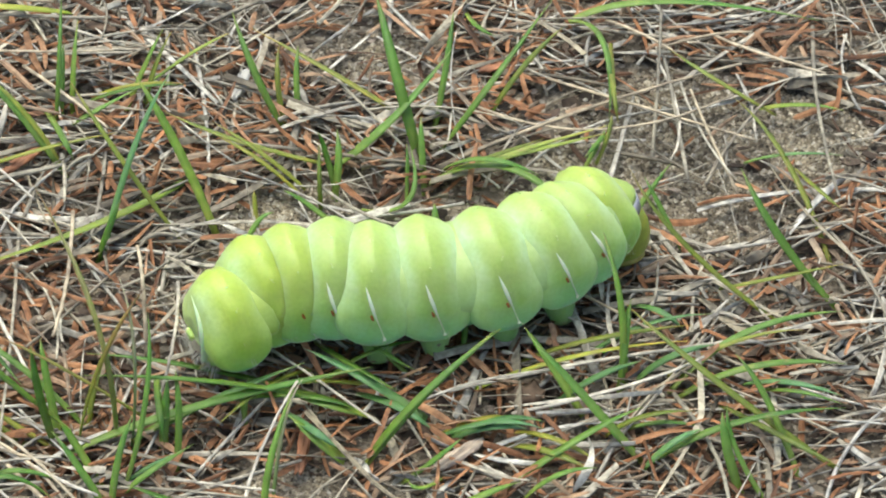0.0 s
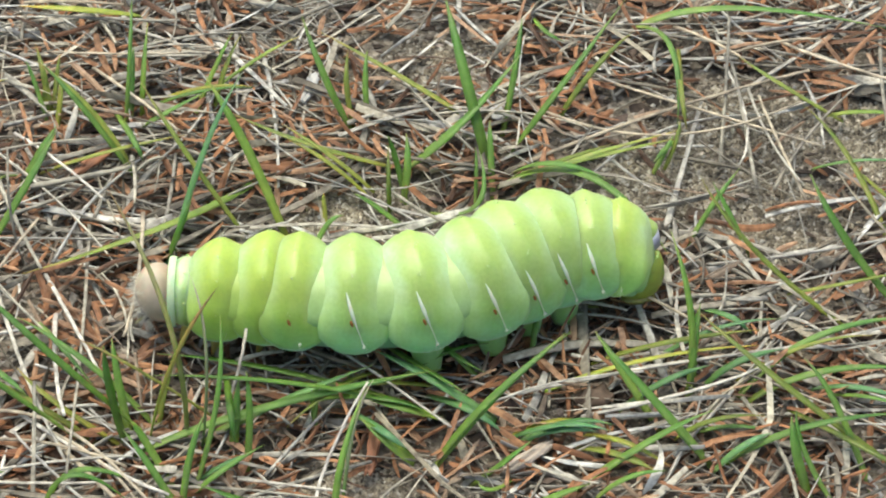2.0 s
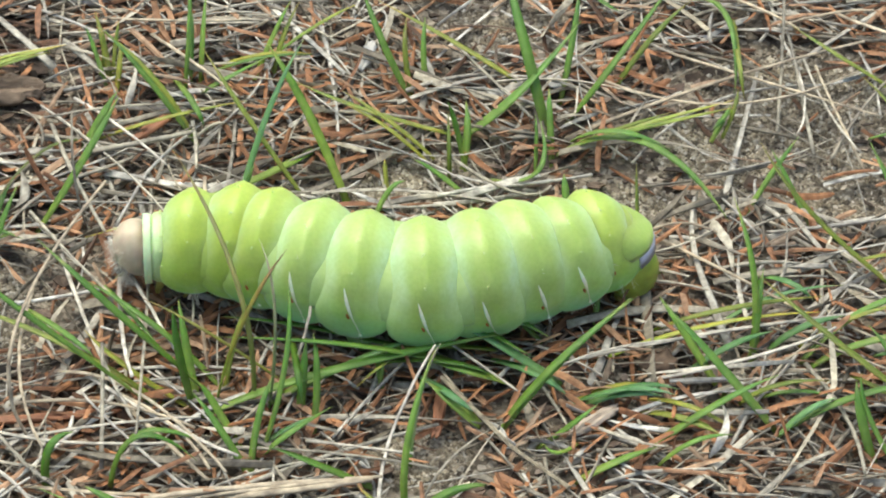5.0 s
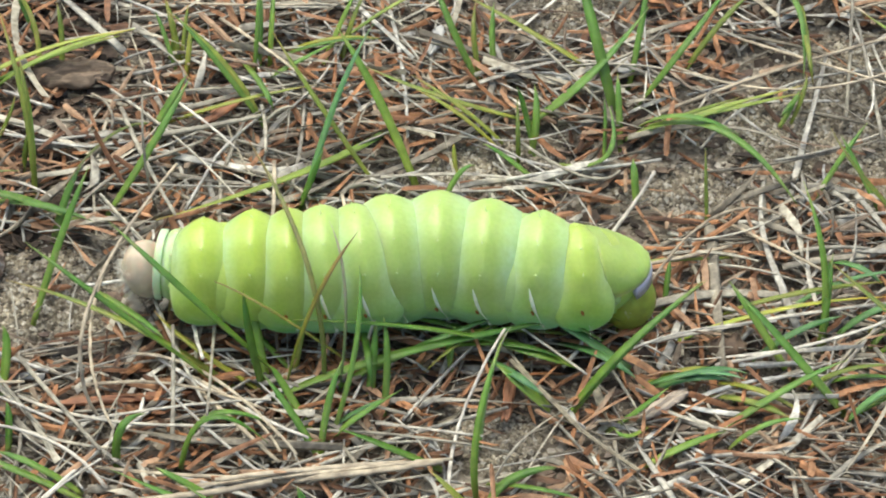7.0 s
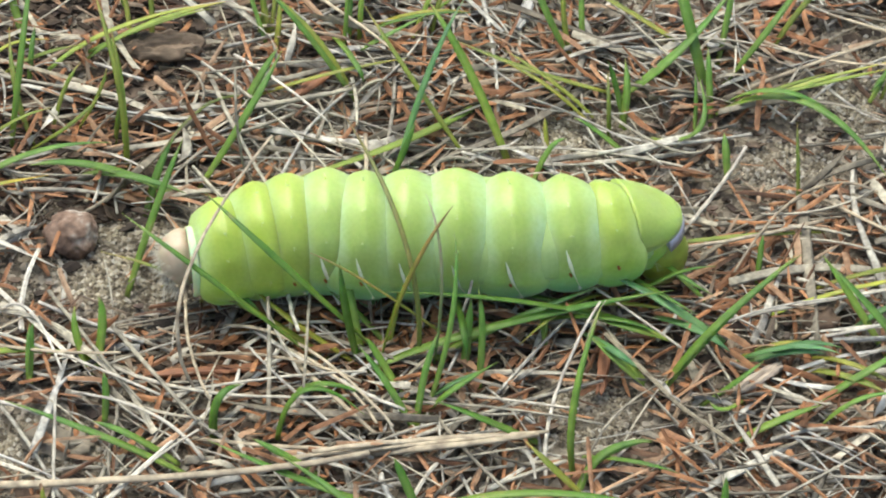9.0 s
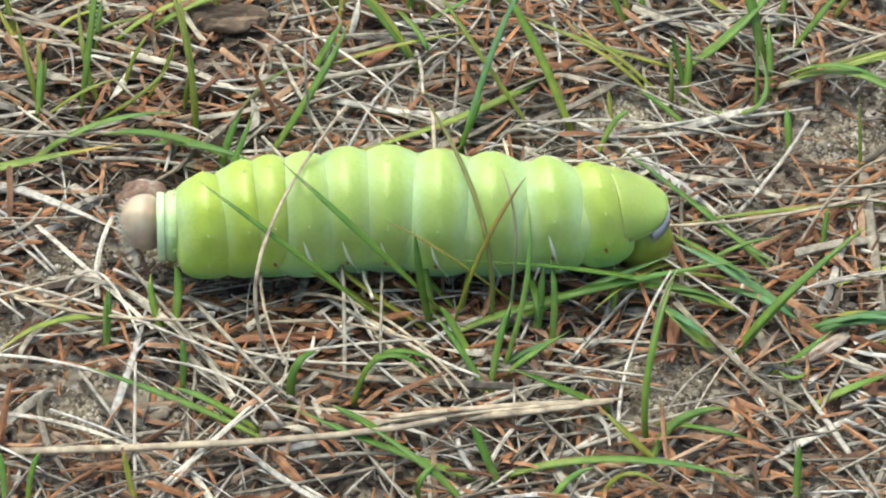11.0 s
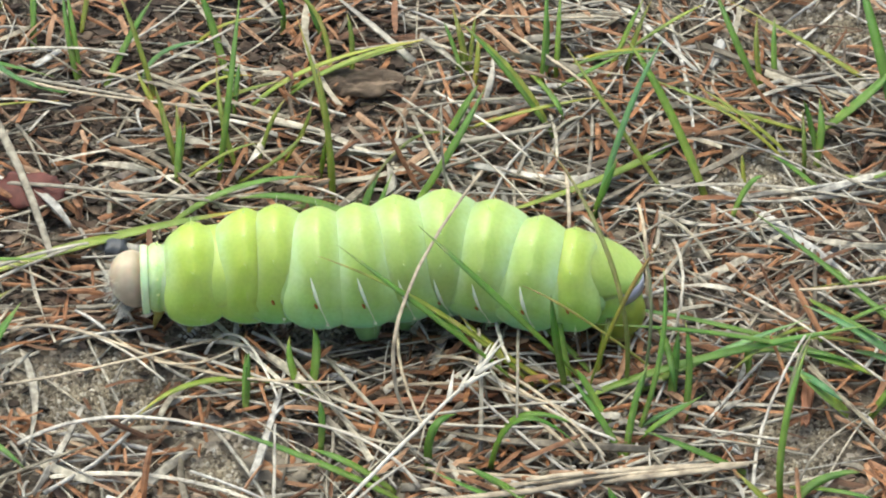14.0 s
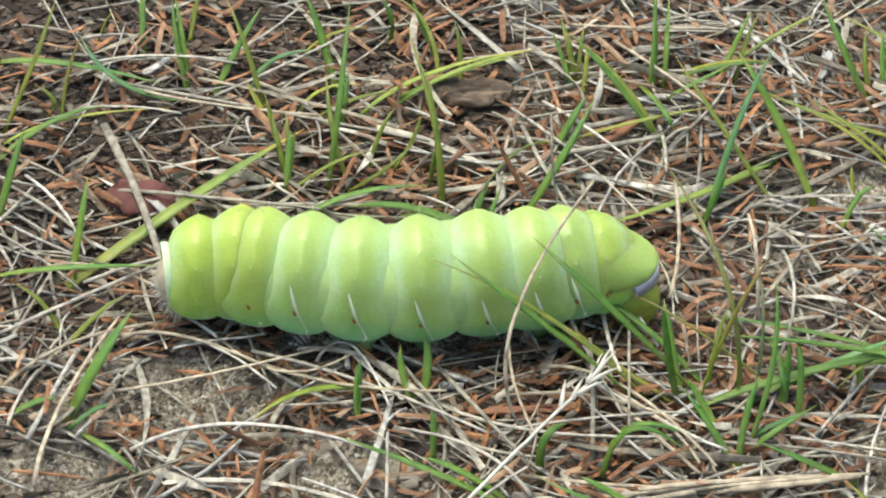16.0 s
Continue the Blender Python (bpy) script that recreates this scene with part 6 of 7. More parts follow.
def lump(cx, cy, rx, ry, rz):
    """A rounded lump of dried clay in cracked layers, greyer where its top has flaked."""
    m, n, l, b = nodes_of("dried_clay")
    t, t2 = noise_tex(n, l, 330, 6), noise_tex(n, l, 1100, 4)
    c = ramp_node(n, ((0.30, (0.075, 0.048, 0.036)), (0.46, (0.20, 0.125, 0.088)), (0.56, (0.27, 0.19, 0.145)), (0.64, (0.42, 0.37, 0.32))))
    l.new(t.outputs[0], c.inputs[0])
    d = ramp_node(n, ((0.3, (0.65, 0.64, 0.62)), (0.7, (1.2, 1.18, 1.15))))
    l.new(t2.outputs[0], d.inputs[0])
    l.new(mixed(n, l, "MULTIPLY", 1.0, c.outputs[0], d.outputs[0]), b.inputs["Base Color"])
    b.inputs["Roughness"].default_value = 0.72
    bumped(n, l, b, t2.outputs[0], 0.5, 0.0003)
    verts, faces, nu, nv = [], [], 36, 56
    for i in range(nu + 1):
        a = math.pi * i / nu
        for j in range(nv):
            p = Vector((math.sin(a) * math.cos(2 * math.pi * j / nv), math.sin(a) * math.sin(2 * math.pi * j / nv), math.cos(a)))
            k = 1 + 0.20 * noise.noise(p * 1.6) + 0.10 * noise.noise(p * 4.0) + 0.04 * noise.noise(p * 11)
            k += 0.05 * (1 if math.sin(p.z * 9 + 4 * noise.noise(p * 2.1)) > 0.2 else 0)
            verts.append(Vector((p.x * rx, p.y * ry, p.z * rz)) * k * MM)
        if i:
            o = nv * (i - 1)
            faces += [(o + j, o + nv + j, o + nv + (j + 1) % nv, o + (j + 1) % nv) for j in range(nv)]
    ob = put("clay_lump", verts, faces, m)
    ob.location = (cx * MM, cy * MM, (ground_height(cx, cy) + rz * 0.75) * MM)
    return tagged(ob, "rounded reddish-brown lump of dried clay on the sand", "clay lump")


BARK = plain_material("dark_bark", (0.13, 0.085, 0.055), 0.8, 450, 0.5, 1.4)
CHIP = fibre_material("pale_wood", (0.46, 0.385, 0.31), 0.7, 120, 1600, 0.65, 1.25)
WOOD = fibre_material("brown_wood", (0.20, 0.145, 0.10), 0.8)
PAPER = plain_material("papery_white", (0.46, 0.45, 0.42), 0.6, 400, 0.85, 1.1)
GREYLEAF = plain_material("grey_leaf", (0.215, 0.185, 0.14), 0.75, 350, 0.5, 1.35)
REDLEAF = plain_material("dark_red_leaf", (0.115, 0.03, 0.022), 0.7, 400, 0.6, 1.3)
RUST = fibre_material("rusty_twig", (0.35, 0.15, 0.075), 0.65, 150, 1300, 0.55, 1.3)
STONE = plain_material("dark_pebble", (0.06, 0.065, 0.075), 0.5, 900, 0.8, 1.2)
slab("bark_piece", -83.2, 33.2, 13.5, 5.5, 2.6, 4, WOOD, "dark brown grooved piece of bark in the straw", "bark", 1, 0.6, 0.45, 0.2, 0.1, 48, 22, 0.55)
slab("wood_chip", 9.2, -39.5, 9.5, 2.2, 0.9, 40, CHIP, "pale splintered wood chip on the litter", "wood chip", 2, 1.2, 0.15, 0.12, 0.0, 30, 12, 0.2)
slab("paper_flake", 6.2, 36.2, 4.2, 3.6, 0.35, 35, PAPER, "small white papery flake on the soil", "flake", 3, 1.2, 0.25)
slab("dry_husk", -24.8, 43.0, 7.5, 2.2, 0.7, 75, PAPER, "whitish shredded husk on the litter", "husk", 4, 1.2, 0.3, 0.2)
slab("soil_clod", 19.2, -27.2, 5.5, 4.2, 2.2, 20, BARK, "dark brown crumbly clod of humus", "clod", 5, 0.3, 0.4)
slab("bark_scale", 15.6, 46.3, 5.0, 3.0, 0.7, 20, RUST, "reddish brown bark scale on the litter", "bark", 6, 1.2, 0.2)
slab("bark_scale", -58.5, 24.0, 8.5, 1.9, 0.7, 45, RUST, "long reddish brown bark scale on the straw", "bark", 7, 1.8, 0.2, 0.1)
slab("rusty_twig", -13.4, -36.4, 11.0, 1.8, 1.1, 84, RUST, "short rusty brown twig lying on the sand", "twig", 8, 0.8, 0.15, 0.12)
lump(-94.0, -9.0, 4.1, 3.9, 3.1)
slab("grey_leaf", -93.0, -51.0, 11.0, 6.0, 0.35, -8, GREYLEAF, "torn pale grey dead leaf on the sand", "leaf", 10, -0.7, 0.4, 0.1, 0.0, 34, 22, 0.25)
slab("red_leaf", -135.0, 5.5, 11.0, 6.5, 0.35, -6, REDLEAF, "dark red dead leaf among the straw", "leaf", 11, 2.4, 0.4, 0.1, 0.2)
slab("pebble", -120.2, -7.2, 3.8, 3.4, 2.6, 0, STONE, "small rounded dark grey pebble", "pebble", 12, 0.8, 0.1)
slab("bark_scale", -48.0, 57.0, 6.0, 3.0, 0.8, -20, BARK, "dark scale of bark in the litter", "bark", 14, 1.0, 0.25)
slab("rusty_twig", -70.5, -38.2, 20.0, 1.6, 0.9, 6, RUST, "long rusty brown strip of bark beneath the grass", "twig", 15, 0.8, 0.2, 0.1)


# ---- what moves ----
ROWS = {}


def kept(key, rows):
    """Notes a ring's rows, so that the fold between two rings can follow both."""
    ROWS[key] = rows
    return rows


def between(a, b):
    """Rows half way between two rings."""
    return [(t, Matrix.LocRotScale((m.translation + n.translation) / 2, m.to_quaternion().slerp(n.to_quaternion(), 0.5), None))
            for (t, m), (_, n) in zip(ROWS[a], ROWS[b])]


def motions():
    walk(caterpillar, [
        (0, pose(0.00522, -0.00864, 0)),
        (0.5, pose(0.00150, -0.00707, 0)),
        (1, pose(0.00028, -0.00697, 0)),
        (1.5, pose(-0.00149, -0.00736, 0)),
        (2, pose(-0.00224, -0.00961, 0)),
        (2.5, pose(-0.00411, -0.01114, 0)),
        (3, pose(-0.00625, -0.01529, 0)),
        (3.2, pose(-0.00665, -0.01823, 0)),
        (5.5, pose(-0.02078, -0.01241, 0)),
        (6, pose(-0.02410, -0.01453, 0)),
        (6.5, pose(-0.02620, -0.01730, 0)),
        (7, pose(-0.02853, -0.01913, 0)),
        (7.5, pose(-0.03071, -0.01840, 0)),
        (8, pose(-0.03337, -0.01687, 0)),
        (10.5, pose(-0.05078, -0.02038, 0)),
        (11, pose(-0.05353, -0.02026, 0)),
        (11.5, pose(-0.05606, -0.01849, 0)),
        (12, pose(-0.05946, -0.01571, 0)),
        (12.5, pose(-0.06412, -0.01364, 0)),
        (13, pose(-0.06691, -0.01527, 0)),
        (13.5, pose(-0.07075, -0.01743, 0)),
        (14, pose(-0.07459, -0.01865, 0)),
        (14.5, pose(-0.07754, -0.01910, 0)),
        (15, pose(-0.08053, -0.01820, 0)),
        (15.5, pose(-0.08447, -0.01715, 0)),
        (16, pose(-0.08956, -0.01722, 0)),
    ])
    walk(pieces["head"], kept("head", [
        (0, pose(-0.03157, -0.01169, 0.00860, -7.3, 0.0, 16.9)), (0.5, pose(-0.03408, -0.01268, 0.00861, -18.0, 0.0, 20.0)),
        (1, pose(-0.04012, -0.00431, 0.00860, -14.6, 0.0, 1.0)), (1.5, pose(-0.04141, -0.00144, 0.00861, -12.5, 0.0, -5.9)),
        (2, pose(-0.04318, -0.00179, 0.00860, -8.5, 0.0, -4.5)), (2.5, pose(-0.04317, -0.00107, 0.00861, -1.0, 0.0, -5.7)),
        (3, pose(-0.04218, 0.00350, 0.00860, 10.5, 0.0, -14.6)), (3.2, pose(-0.04191, 0.00488, 0.00860, 6.9, 0.0, -13.9)),
        (5.5, pose(-0.04175, 0.00253, 0.00861, 1.2, 0.0, 4.1)), (6, pose(-0.04095, 0.00172, 0.00860, 6.2, 0.0, -8.5)),
        (6.5, pose(-0.03958, 0.00244, 0.00861, 5.7, 0.0, -10.0)), (7, pose(-0.03876, 0.00102, 0.00860, 3.2, 0.0, -7.3)),
        (7.5, pose(-0.03700, -0.00233, 0.00860, 8.6, 0.0, -0.7)), (8, pose(-0.03468, -0.00516, 0.00861, 7.7, 0.0, 13.3)),
        (10.5, pose(-0.03858, -0.00033, 0.00860, 9.7, 0.0, -12.7)), (11, pose(-0.03912, -0.00097, 0.00860, 9.1, 0.0, -6.5)),
        (11.5, pose(-0.03912, -0.00028, 0.00860, 4.6, 0.0, 1.3)), (12, pose(-0.03930, -0.00048, 0.00860, -5.5, 0.0, 15.5)),
        (12.5, pose(-0.04142, 0.00378, 0.00860, -7.3, 0.0, 8.4)), (13, pose(-0.04429, 0.00221, 0.00861, -7.6, 0.0, -0.2)),
        (13.5, pose(-0.04320, -0.00357, 0.00861, -7.2, 0.0, 2.8)), (14, pose(-0.04120, -0.00161, 0.00861, -1.3, 0.0, -0.8)),
        (14.5, pose(-0.03832, -0.00028, 0.00860, -1.5, 0.0, -7.7)), (15, pose(-0.03604, -0.00254, 0.00861, -2.5, 0.0, 7.5)),
        (15.5, pose(-0.03419, -0.00369, 0.00861, -4.4, 0.0, 20.0)), (16, pose(-0.03623, -0.00199, 0.00860, 1.6, 0.0, 16.3)),
    ]))
    walk(pieces["collar"], kept("collar", [
        (0, pose(-0.03123, -0.01065, 0.00961, -9.1, 0.0, 12.7)), (0.5, pose(-0.03393, -0.01026, 0.00961, -22.5, 0.0, 18.0)),
        (1, pose(-0.03594, -0.00472, 0.00961, -18.2, 0.0, 4.1)), (1.5, pose(-0.03728, -0.00248, 0.00961, -15.6, 0.0, -4.0)),
        (2, pose(-0.03816, -0.00279, 0.00961, -10.7, 0.0, -1.7)), (2.5, pose(-0.03814, -0.00315, 0.00961, -1.2, 0.0, -0.0)),
        (3, pose(-0.03696, 0.00058, 0.00961, 13.1, 0.0, -7.8)), (3.2, pose(-0.03667, 0.00208, 0.00961, 8.6, 0.0, -8.0)),
        (5.5, pose(-0.03732, 0.00237, 0.00961, 1.5, 0.0, 4.6)), (6, pose(-0.03690, 0.00025, 0.00961, 7.7, 0.0, -2.2)),
        (6.5, pose(-0.03506, 0.00260, 0.00961, 7.2, 0.0, -12.8)), (7, pose(-0.03355, 0.00070, 0.00961, 4.0, 0.0, -8.0)),
        (7.5, pose(-0.03204, -0.00347, 0.00961, 10.7, 0.0, 10.6)), (8, pose(-0.02978, -0.00593, 0.00961, 9.7, 0.0, 18.0)),
        (10.5, pose(-0.03401, -0.00266, 0.00961, 12.1, 0.0, -3.8)), (11, pose(-0.03379, -0.00274, 0.00961, 11.4, 0.0, 3.2)),
        (11.5, pose(-0.03427, -0.00125, 0.00961, 5.8, 0.0, 13.9)), (12, pose(-0.03543, 0.00103, 0.00961, -6.8, 0.0, 15.3)),
        (12.5, pose(-0.03770, 0.00507, 0.00961, -9.1, 0.0, 0.3)), (13, pose(-0.03953, 0.00184, 0.00961, -9.5, 0.0, 0.7)),
        (13.5, pose(-0.03846, -0.00387, 0.00961, -9.0, 0.0, 7.6)), (14, pose(-0.03640, -0.00237, 0.00961, -1.6, 0.0, 5.2)),
        (14.5, pose(-0.03463, -0.00264, 0.00961, -1.8, 0.0, 8.1)), (15, pose(-0.03350, -0.00371, 0.00961, -3.2, 0.0, 18.0)),
        (15.5, pose(-0.03383, -0.00187, 0.00961, -5.5, 0.0, 8.4)), (16, pose(-0.03540, -0.00157, 0.00961, 2.0, 0.0, 11.1)),
    ]))
    walk(pieces["T2"], kept("T2", [
        (0, pose(-0.02992, -0.01062, 0.01000, -9.1, 0.0, 24.8)), (0.5, pose(-0.03258, -0.00876, 0.01000, -22.5, 0.0, 16.6)),
        (1, pose(-0.03294, -0.00410, 0.01000, -18.2, 0.0, 0.0)), (1.5, pose(-0.03356, -0.00281, 0.01000, -15.6, 0.0, -4.5)),
        (2, pose(-0.03386, -0.00301, 0.01000, -10.7, 0.0, -1.3)), (2.5, pose(-0.03329, -0.00273, 0.01000, -1.2, 0.0, -3.5)),
        (3, pose(-0.03215, -0.00102, 0.01000, 13.1, 0.0, -2.7)), (3.2, pose(-0.03166, 0.00048, 0.01000, 8.6, 0.0, -3.6)),
        (5.5, pose(-0.03356, 0.00351, 0.01000, 1.5, 0.0, -2.7)), (6, pose(-0.03335, -0.00020, 0.01000, 7.7, 0.0, 0.7)),
        (6.5, pose(-0.03170, 0.00008, 0.01000, 7.2, 0.0, 0.3)), (7, pose(-0.03002, -0.00086, 0.01000, 4.0, 0.0, 0.6)),
        (7.5, pose(-0.02968, -0.00248, 0.01000, 10.7, 0.0, 5.2)), (8, pose(-0.02940, -0.00302, 0.01000, 9.7, 0.0, 14.6)),
        (10.5, pose(-0.02952, -0.00385, 0.01000, 12.1, 0.0, 2.8)), (11, pose(-0.02979, -0.00277, 0.01000, 11.4, 0.0, 6.7)),
        (11.5, pose(-0.03104, 0.00002, 0.01000, 5.8, 0.0, 12.8)), (12, pose(-0.03254, 0.00279, 0.01000, -6.8, 0.0, 8.6)),
        (12.5, pose(-0.03406, 0.00562, 0.01000, -9.1, 0.0, -5.4)), (13, pose(-0.03412, 0.00214, 0.01000, -9.5, 0.0, -0.9)),
        (13.5, pose(-0.03312, -0.00274, 0.01000, -9.0, 0.0, 6.9)), (14, pose(-0.03176, -0.00184, 0.01000, -1.6, 0.0, 5.9)),
        (14.5, pose(-0.03064, -0.00203, 0.01000, -1.8, 0.0, 10.2)), (15, pose(-0.03177, -0.00160, 0.01000, -3.2, 0.0, 15.7)),
        (15.5, pose(-0.03270, -0.00188, 0.01000, -5.5, 0.0, 17.1)), (16, pose(-0.03334, -0.00050, 0.01000, 2.0, 0.0, 3.0)),
    ]))
    walk(pieces["T3"], kept("T3", [
        (0, pose(-0.02503, -0.00503, 0.01030, -10.6, 0.0, 25.2)), (0.5, pose(-0.02664, -0.00467, 0.01030, -26.3, 0.0, 12.1)),
        (1, pose(-0.02665, -0.00378, 0.01030, -21.2, 0.0, -4.3)), (1.5, pose(-0.02770, -0.00341, 0.01030, -18.2, 0.0, -8.5)),
        (2, pose(-0.02678, -0.00312, 0.01030, -12.4, 0.0, -3.9)), (2.5, pose(-0.02649, -0.00342, 0.01030, -1.4, 0.0, -5.1)),
        (3, pose(-0.02529, -0.00159, 0.01030, 15.3, 0.0, -3.7)), (3.2, pose(-0.02485, -0.00031, 0.01030, 10.0, 0.0, -4.2)),
        (5.5, pose(-0.02680, 0.00322, 0.01030, 1.8, 0.0, -9.3)), (6, pose(-0.02637, 0.00011, 0.01030, 9.0, 0.0, -2.9)),
        (6.5, pose(-0.02438, 0.00028, 0.01030, 8.4, 0.0, -2.1)), (7, pose(-0.02275, -0.00063, 0.01030, 4.7, 0.0, 0.2)),
        (7.5, pose(-0.02341, -0.00148, 0.01030, 12.5, 0.0, 7.7)), (8, pose(-0.02445, -0.00043, 0.01030, 11.3, 0.0, 15.7)),
        (10.5, pose(-0.02362, -0.00336, 0.01030, 14.1, 0.0, 4.9)), (11, pose(-0.02396, -0.00145, 0.01030, 13.3, 0.0, 7.3)),
        (11.5, pose(-0.02570, 0.00272, 0.01030, 6.7, 0.0, 8.3)), (12, pose(-0.02660, 0.00499, 0.01030, -8.0, 0.0, -0.3)),
        (12.5, pose(-0.02746, 0.00487, 0.01030, -10.6, 0.0, -14.8)), (13, pose(-0.02730, 0.00232, 0.01030, -11.1, 0.0, -7.9)),
        (13.5, pose(-0.02635, -0.00096, 0.01030, -10.6, 0.0, 3.6)), (14, pose(-0.02386, -0.00025, 0.01030, -1.9, 0.0, 4.8)),
        (14.5, pose(-0.02443, 0.00022, 0.01030, -2.1, 0.0, 11.1)), (15, pose(-0.02567, 0.00175, 0.01030, -3.7, 0.0, 18.8)),
        (15.5, pose(-0.02749, 0.00169, 0.01030, -6.4, 0.0, 15.5)), (16, pose(-0.02717, 0.00035, 0.01030, 2.3, 0.0, -1.0)),
    ]))
    walk(pieces["A1"], kept("A1", [
        (0, pose(-0.02030, -0.00362, 0.01050, -11.5, 0.0, 14.6)), (0.5, pose(-0.02190, -0.00514, 0.01050, -29.2, 0.0, 0.8)),
        (1, pose(-0.02259, -0.00535, 0.01050, -24.7, 0.0, -7.6)), (1.5, pose(-0.02256, -0.00537, 0.01050, -21.6, 0.0, -10.0)),
        (2, pose(-0.02233, -0.00421, 0.01050, -15.9, 0.0, -5.3)), (2.5, pose(-0.02100, -0.00440, 0.01050, -2.8, 0.0, -3.8)),
        (3, pose(-0.02004, -0.00220, 0.01050, 13.0, 0.0, -3.6)), (3.2, pose(-0.01930, -0.00093, 0.01050, 8.9, 0.0, -3.8)),
        (5.5, pose(-0.02225, 0.00143, 0.01050, 0.8, 0.0, -19.5)), (6, pose(-0.02076, -0.00051, 0.01050, 9.9, 0.0, -9.1)),
        (6.5, pose(-0.01862, -0.00038, 0.01050, 7.9, 0.0, -6.1)), (7, pose(-0.01730, -0.00097, 0.01050, 6.2, 0.0, 0.1)),
        (7.5, pose(-0.01895, -0.00050, 0.01050, 12.1, 0.0, 10.4)), (8, pose(-0.02057, 0.00098, 0.01050, 10.4, 0.0, 8.9)),
        (10.5, pose(-0.01827, -0.00271, 0.01050, 17.0, 0.0, 8.3)), (11, pose(-0.02011, -0.00091, 0.01050, 12.5, 0.0, 7.3)),
        (11.5, pose(-0.02140, 0.00256, 0.01050, 4.2, 0.0, -6.6)), (12, pose(-0.02234, 0.00352, 0.01050, -10.1, 0.0, -20.4)),
        (12.5, pose(-0.02263, 0.00212, 0.01050, -13.8, 0.0, -27.2)), (13, pose(-0.02297, 0.00032, 0.01050, -13.9, 0.0, -17.1)),
        (13.5, pose(-0.02087, -0.00116, 0.01050, -12.2, 0.0, -2.6)), (14, pose(-0.01923, 0.00009, 0.01050, -3.6, 0.0, 1.4)),
        (14.5, pose(-0.01993, 0.00089, 0.01050, -3.3, 0.0, 10.2)), (15, pose(-0.02226, 0.00342, 0.01050, -4.5, 0.0, 14.4)),
        (15.5, pose(-0.02333, 0.00201, 0.01050, -7.4, 0.0, 3.9)), (16, pose(-0.02362, -0.00061, 0.01050, 1.3, 0.0, -7.8)),
    ]))
    walk(pieces["A2"], kept("A2", [
        (0, pose(-0.01410, -0.00301, 0.01070, -12.4, 0.0, 2.0)), (0.5, pose(-0.01440, -0.00637, 0.01070, -28.8, 0.0, -0.7)),
        (1, pose(-0.01451, -0.00665, 0.01070, -26.8, 0.0, -1.3)), (1.5, pose(-0.01439, -0.00682, 0.01070, -24.7, 0.0, -1.9)),
        (2, pose(-0.01397, -0.00522, 0.01070, -19.8, 0.0, 0.9)), (2.5, pose(-0.01309, -0.00505, 0.01070, -4.7, 0.0, 4.9)),
        (3, pose(-0.01375, -0.00254, 0.01070, 4.8, 0.0, 2.8)), (3.2, pose(-0.01405, -0.00092, 0.01070, 4.2, 0.0, -0.9)),
        (5.5, pose(-0.01495, -0.00215, 0.01070, -1.2, 0.0, -19.1)), (6, pose(-0.01282, -0.00291, 0.01070, 8.4, 0.0, -9.0)),
        (6.5, pose(-0.01145, -0.00161, 0.01070, 3.6, 0.0, -4.7)), (7, pose(-0.01221, -0.00077, 0.01070, 6.2, 0.0, 4.2)),
        (7.5, pose(-0.01396, 0.00044, 0.01070, 7.7, 0.0, 9.6)), (8, pose(-0.01496, 0.00122, 0.01070, 5.9, 0.0, -3.4)),
        (10.5, pose(-0.01282, -0.00161, 0.01070, 17.0, 0.0, 11.9)), (11, pose(-0.01492, -0.00071, 0.01070, 12.2, 0.0, 6.0)),
        (11.5, pose(-0.01549, 0.00078, 0.01070, -1.1, 0.0, -16.4)), (12, pose(-0.01585, -0.00036, 0.01070, -11.6, 0.0, -26.0)),
        (12.5, pose(-0.01495, -0.00342, 0.01070, -16.7, 0.0, -24.1)), (13, pose(-0.01438, -0.00323, 0.01070, -16.1, 0.0, -14.0)),
        (13.5, pose(-0.01260, -0.00274, 0.01070, -12.8, 0.0, -1.8)), (14, pose(-0.01279, -0.00092, 0.01070, -5.8, 0.0, 2.2)),
        (14.5, pose(-0.01475, 0.00149, 0.01070, -3.8, 0.0, 7.2)), (15, pose(-0.01681, 0.00433, 0.01070, -4.9, 0.0, -0.9)),
        (15.5, pose(-0.01765, 0.00182, 0.01070, -6.5, 0.0, -7.1)), (16, pose(-0.01655, -0.00199, 0.01070, -1.0, 0.0, -7.1)),
    ]))
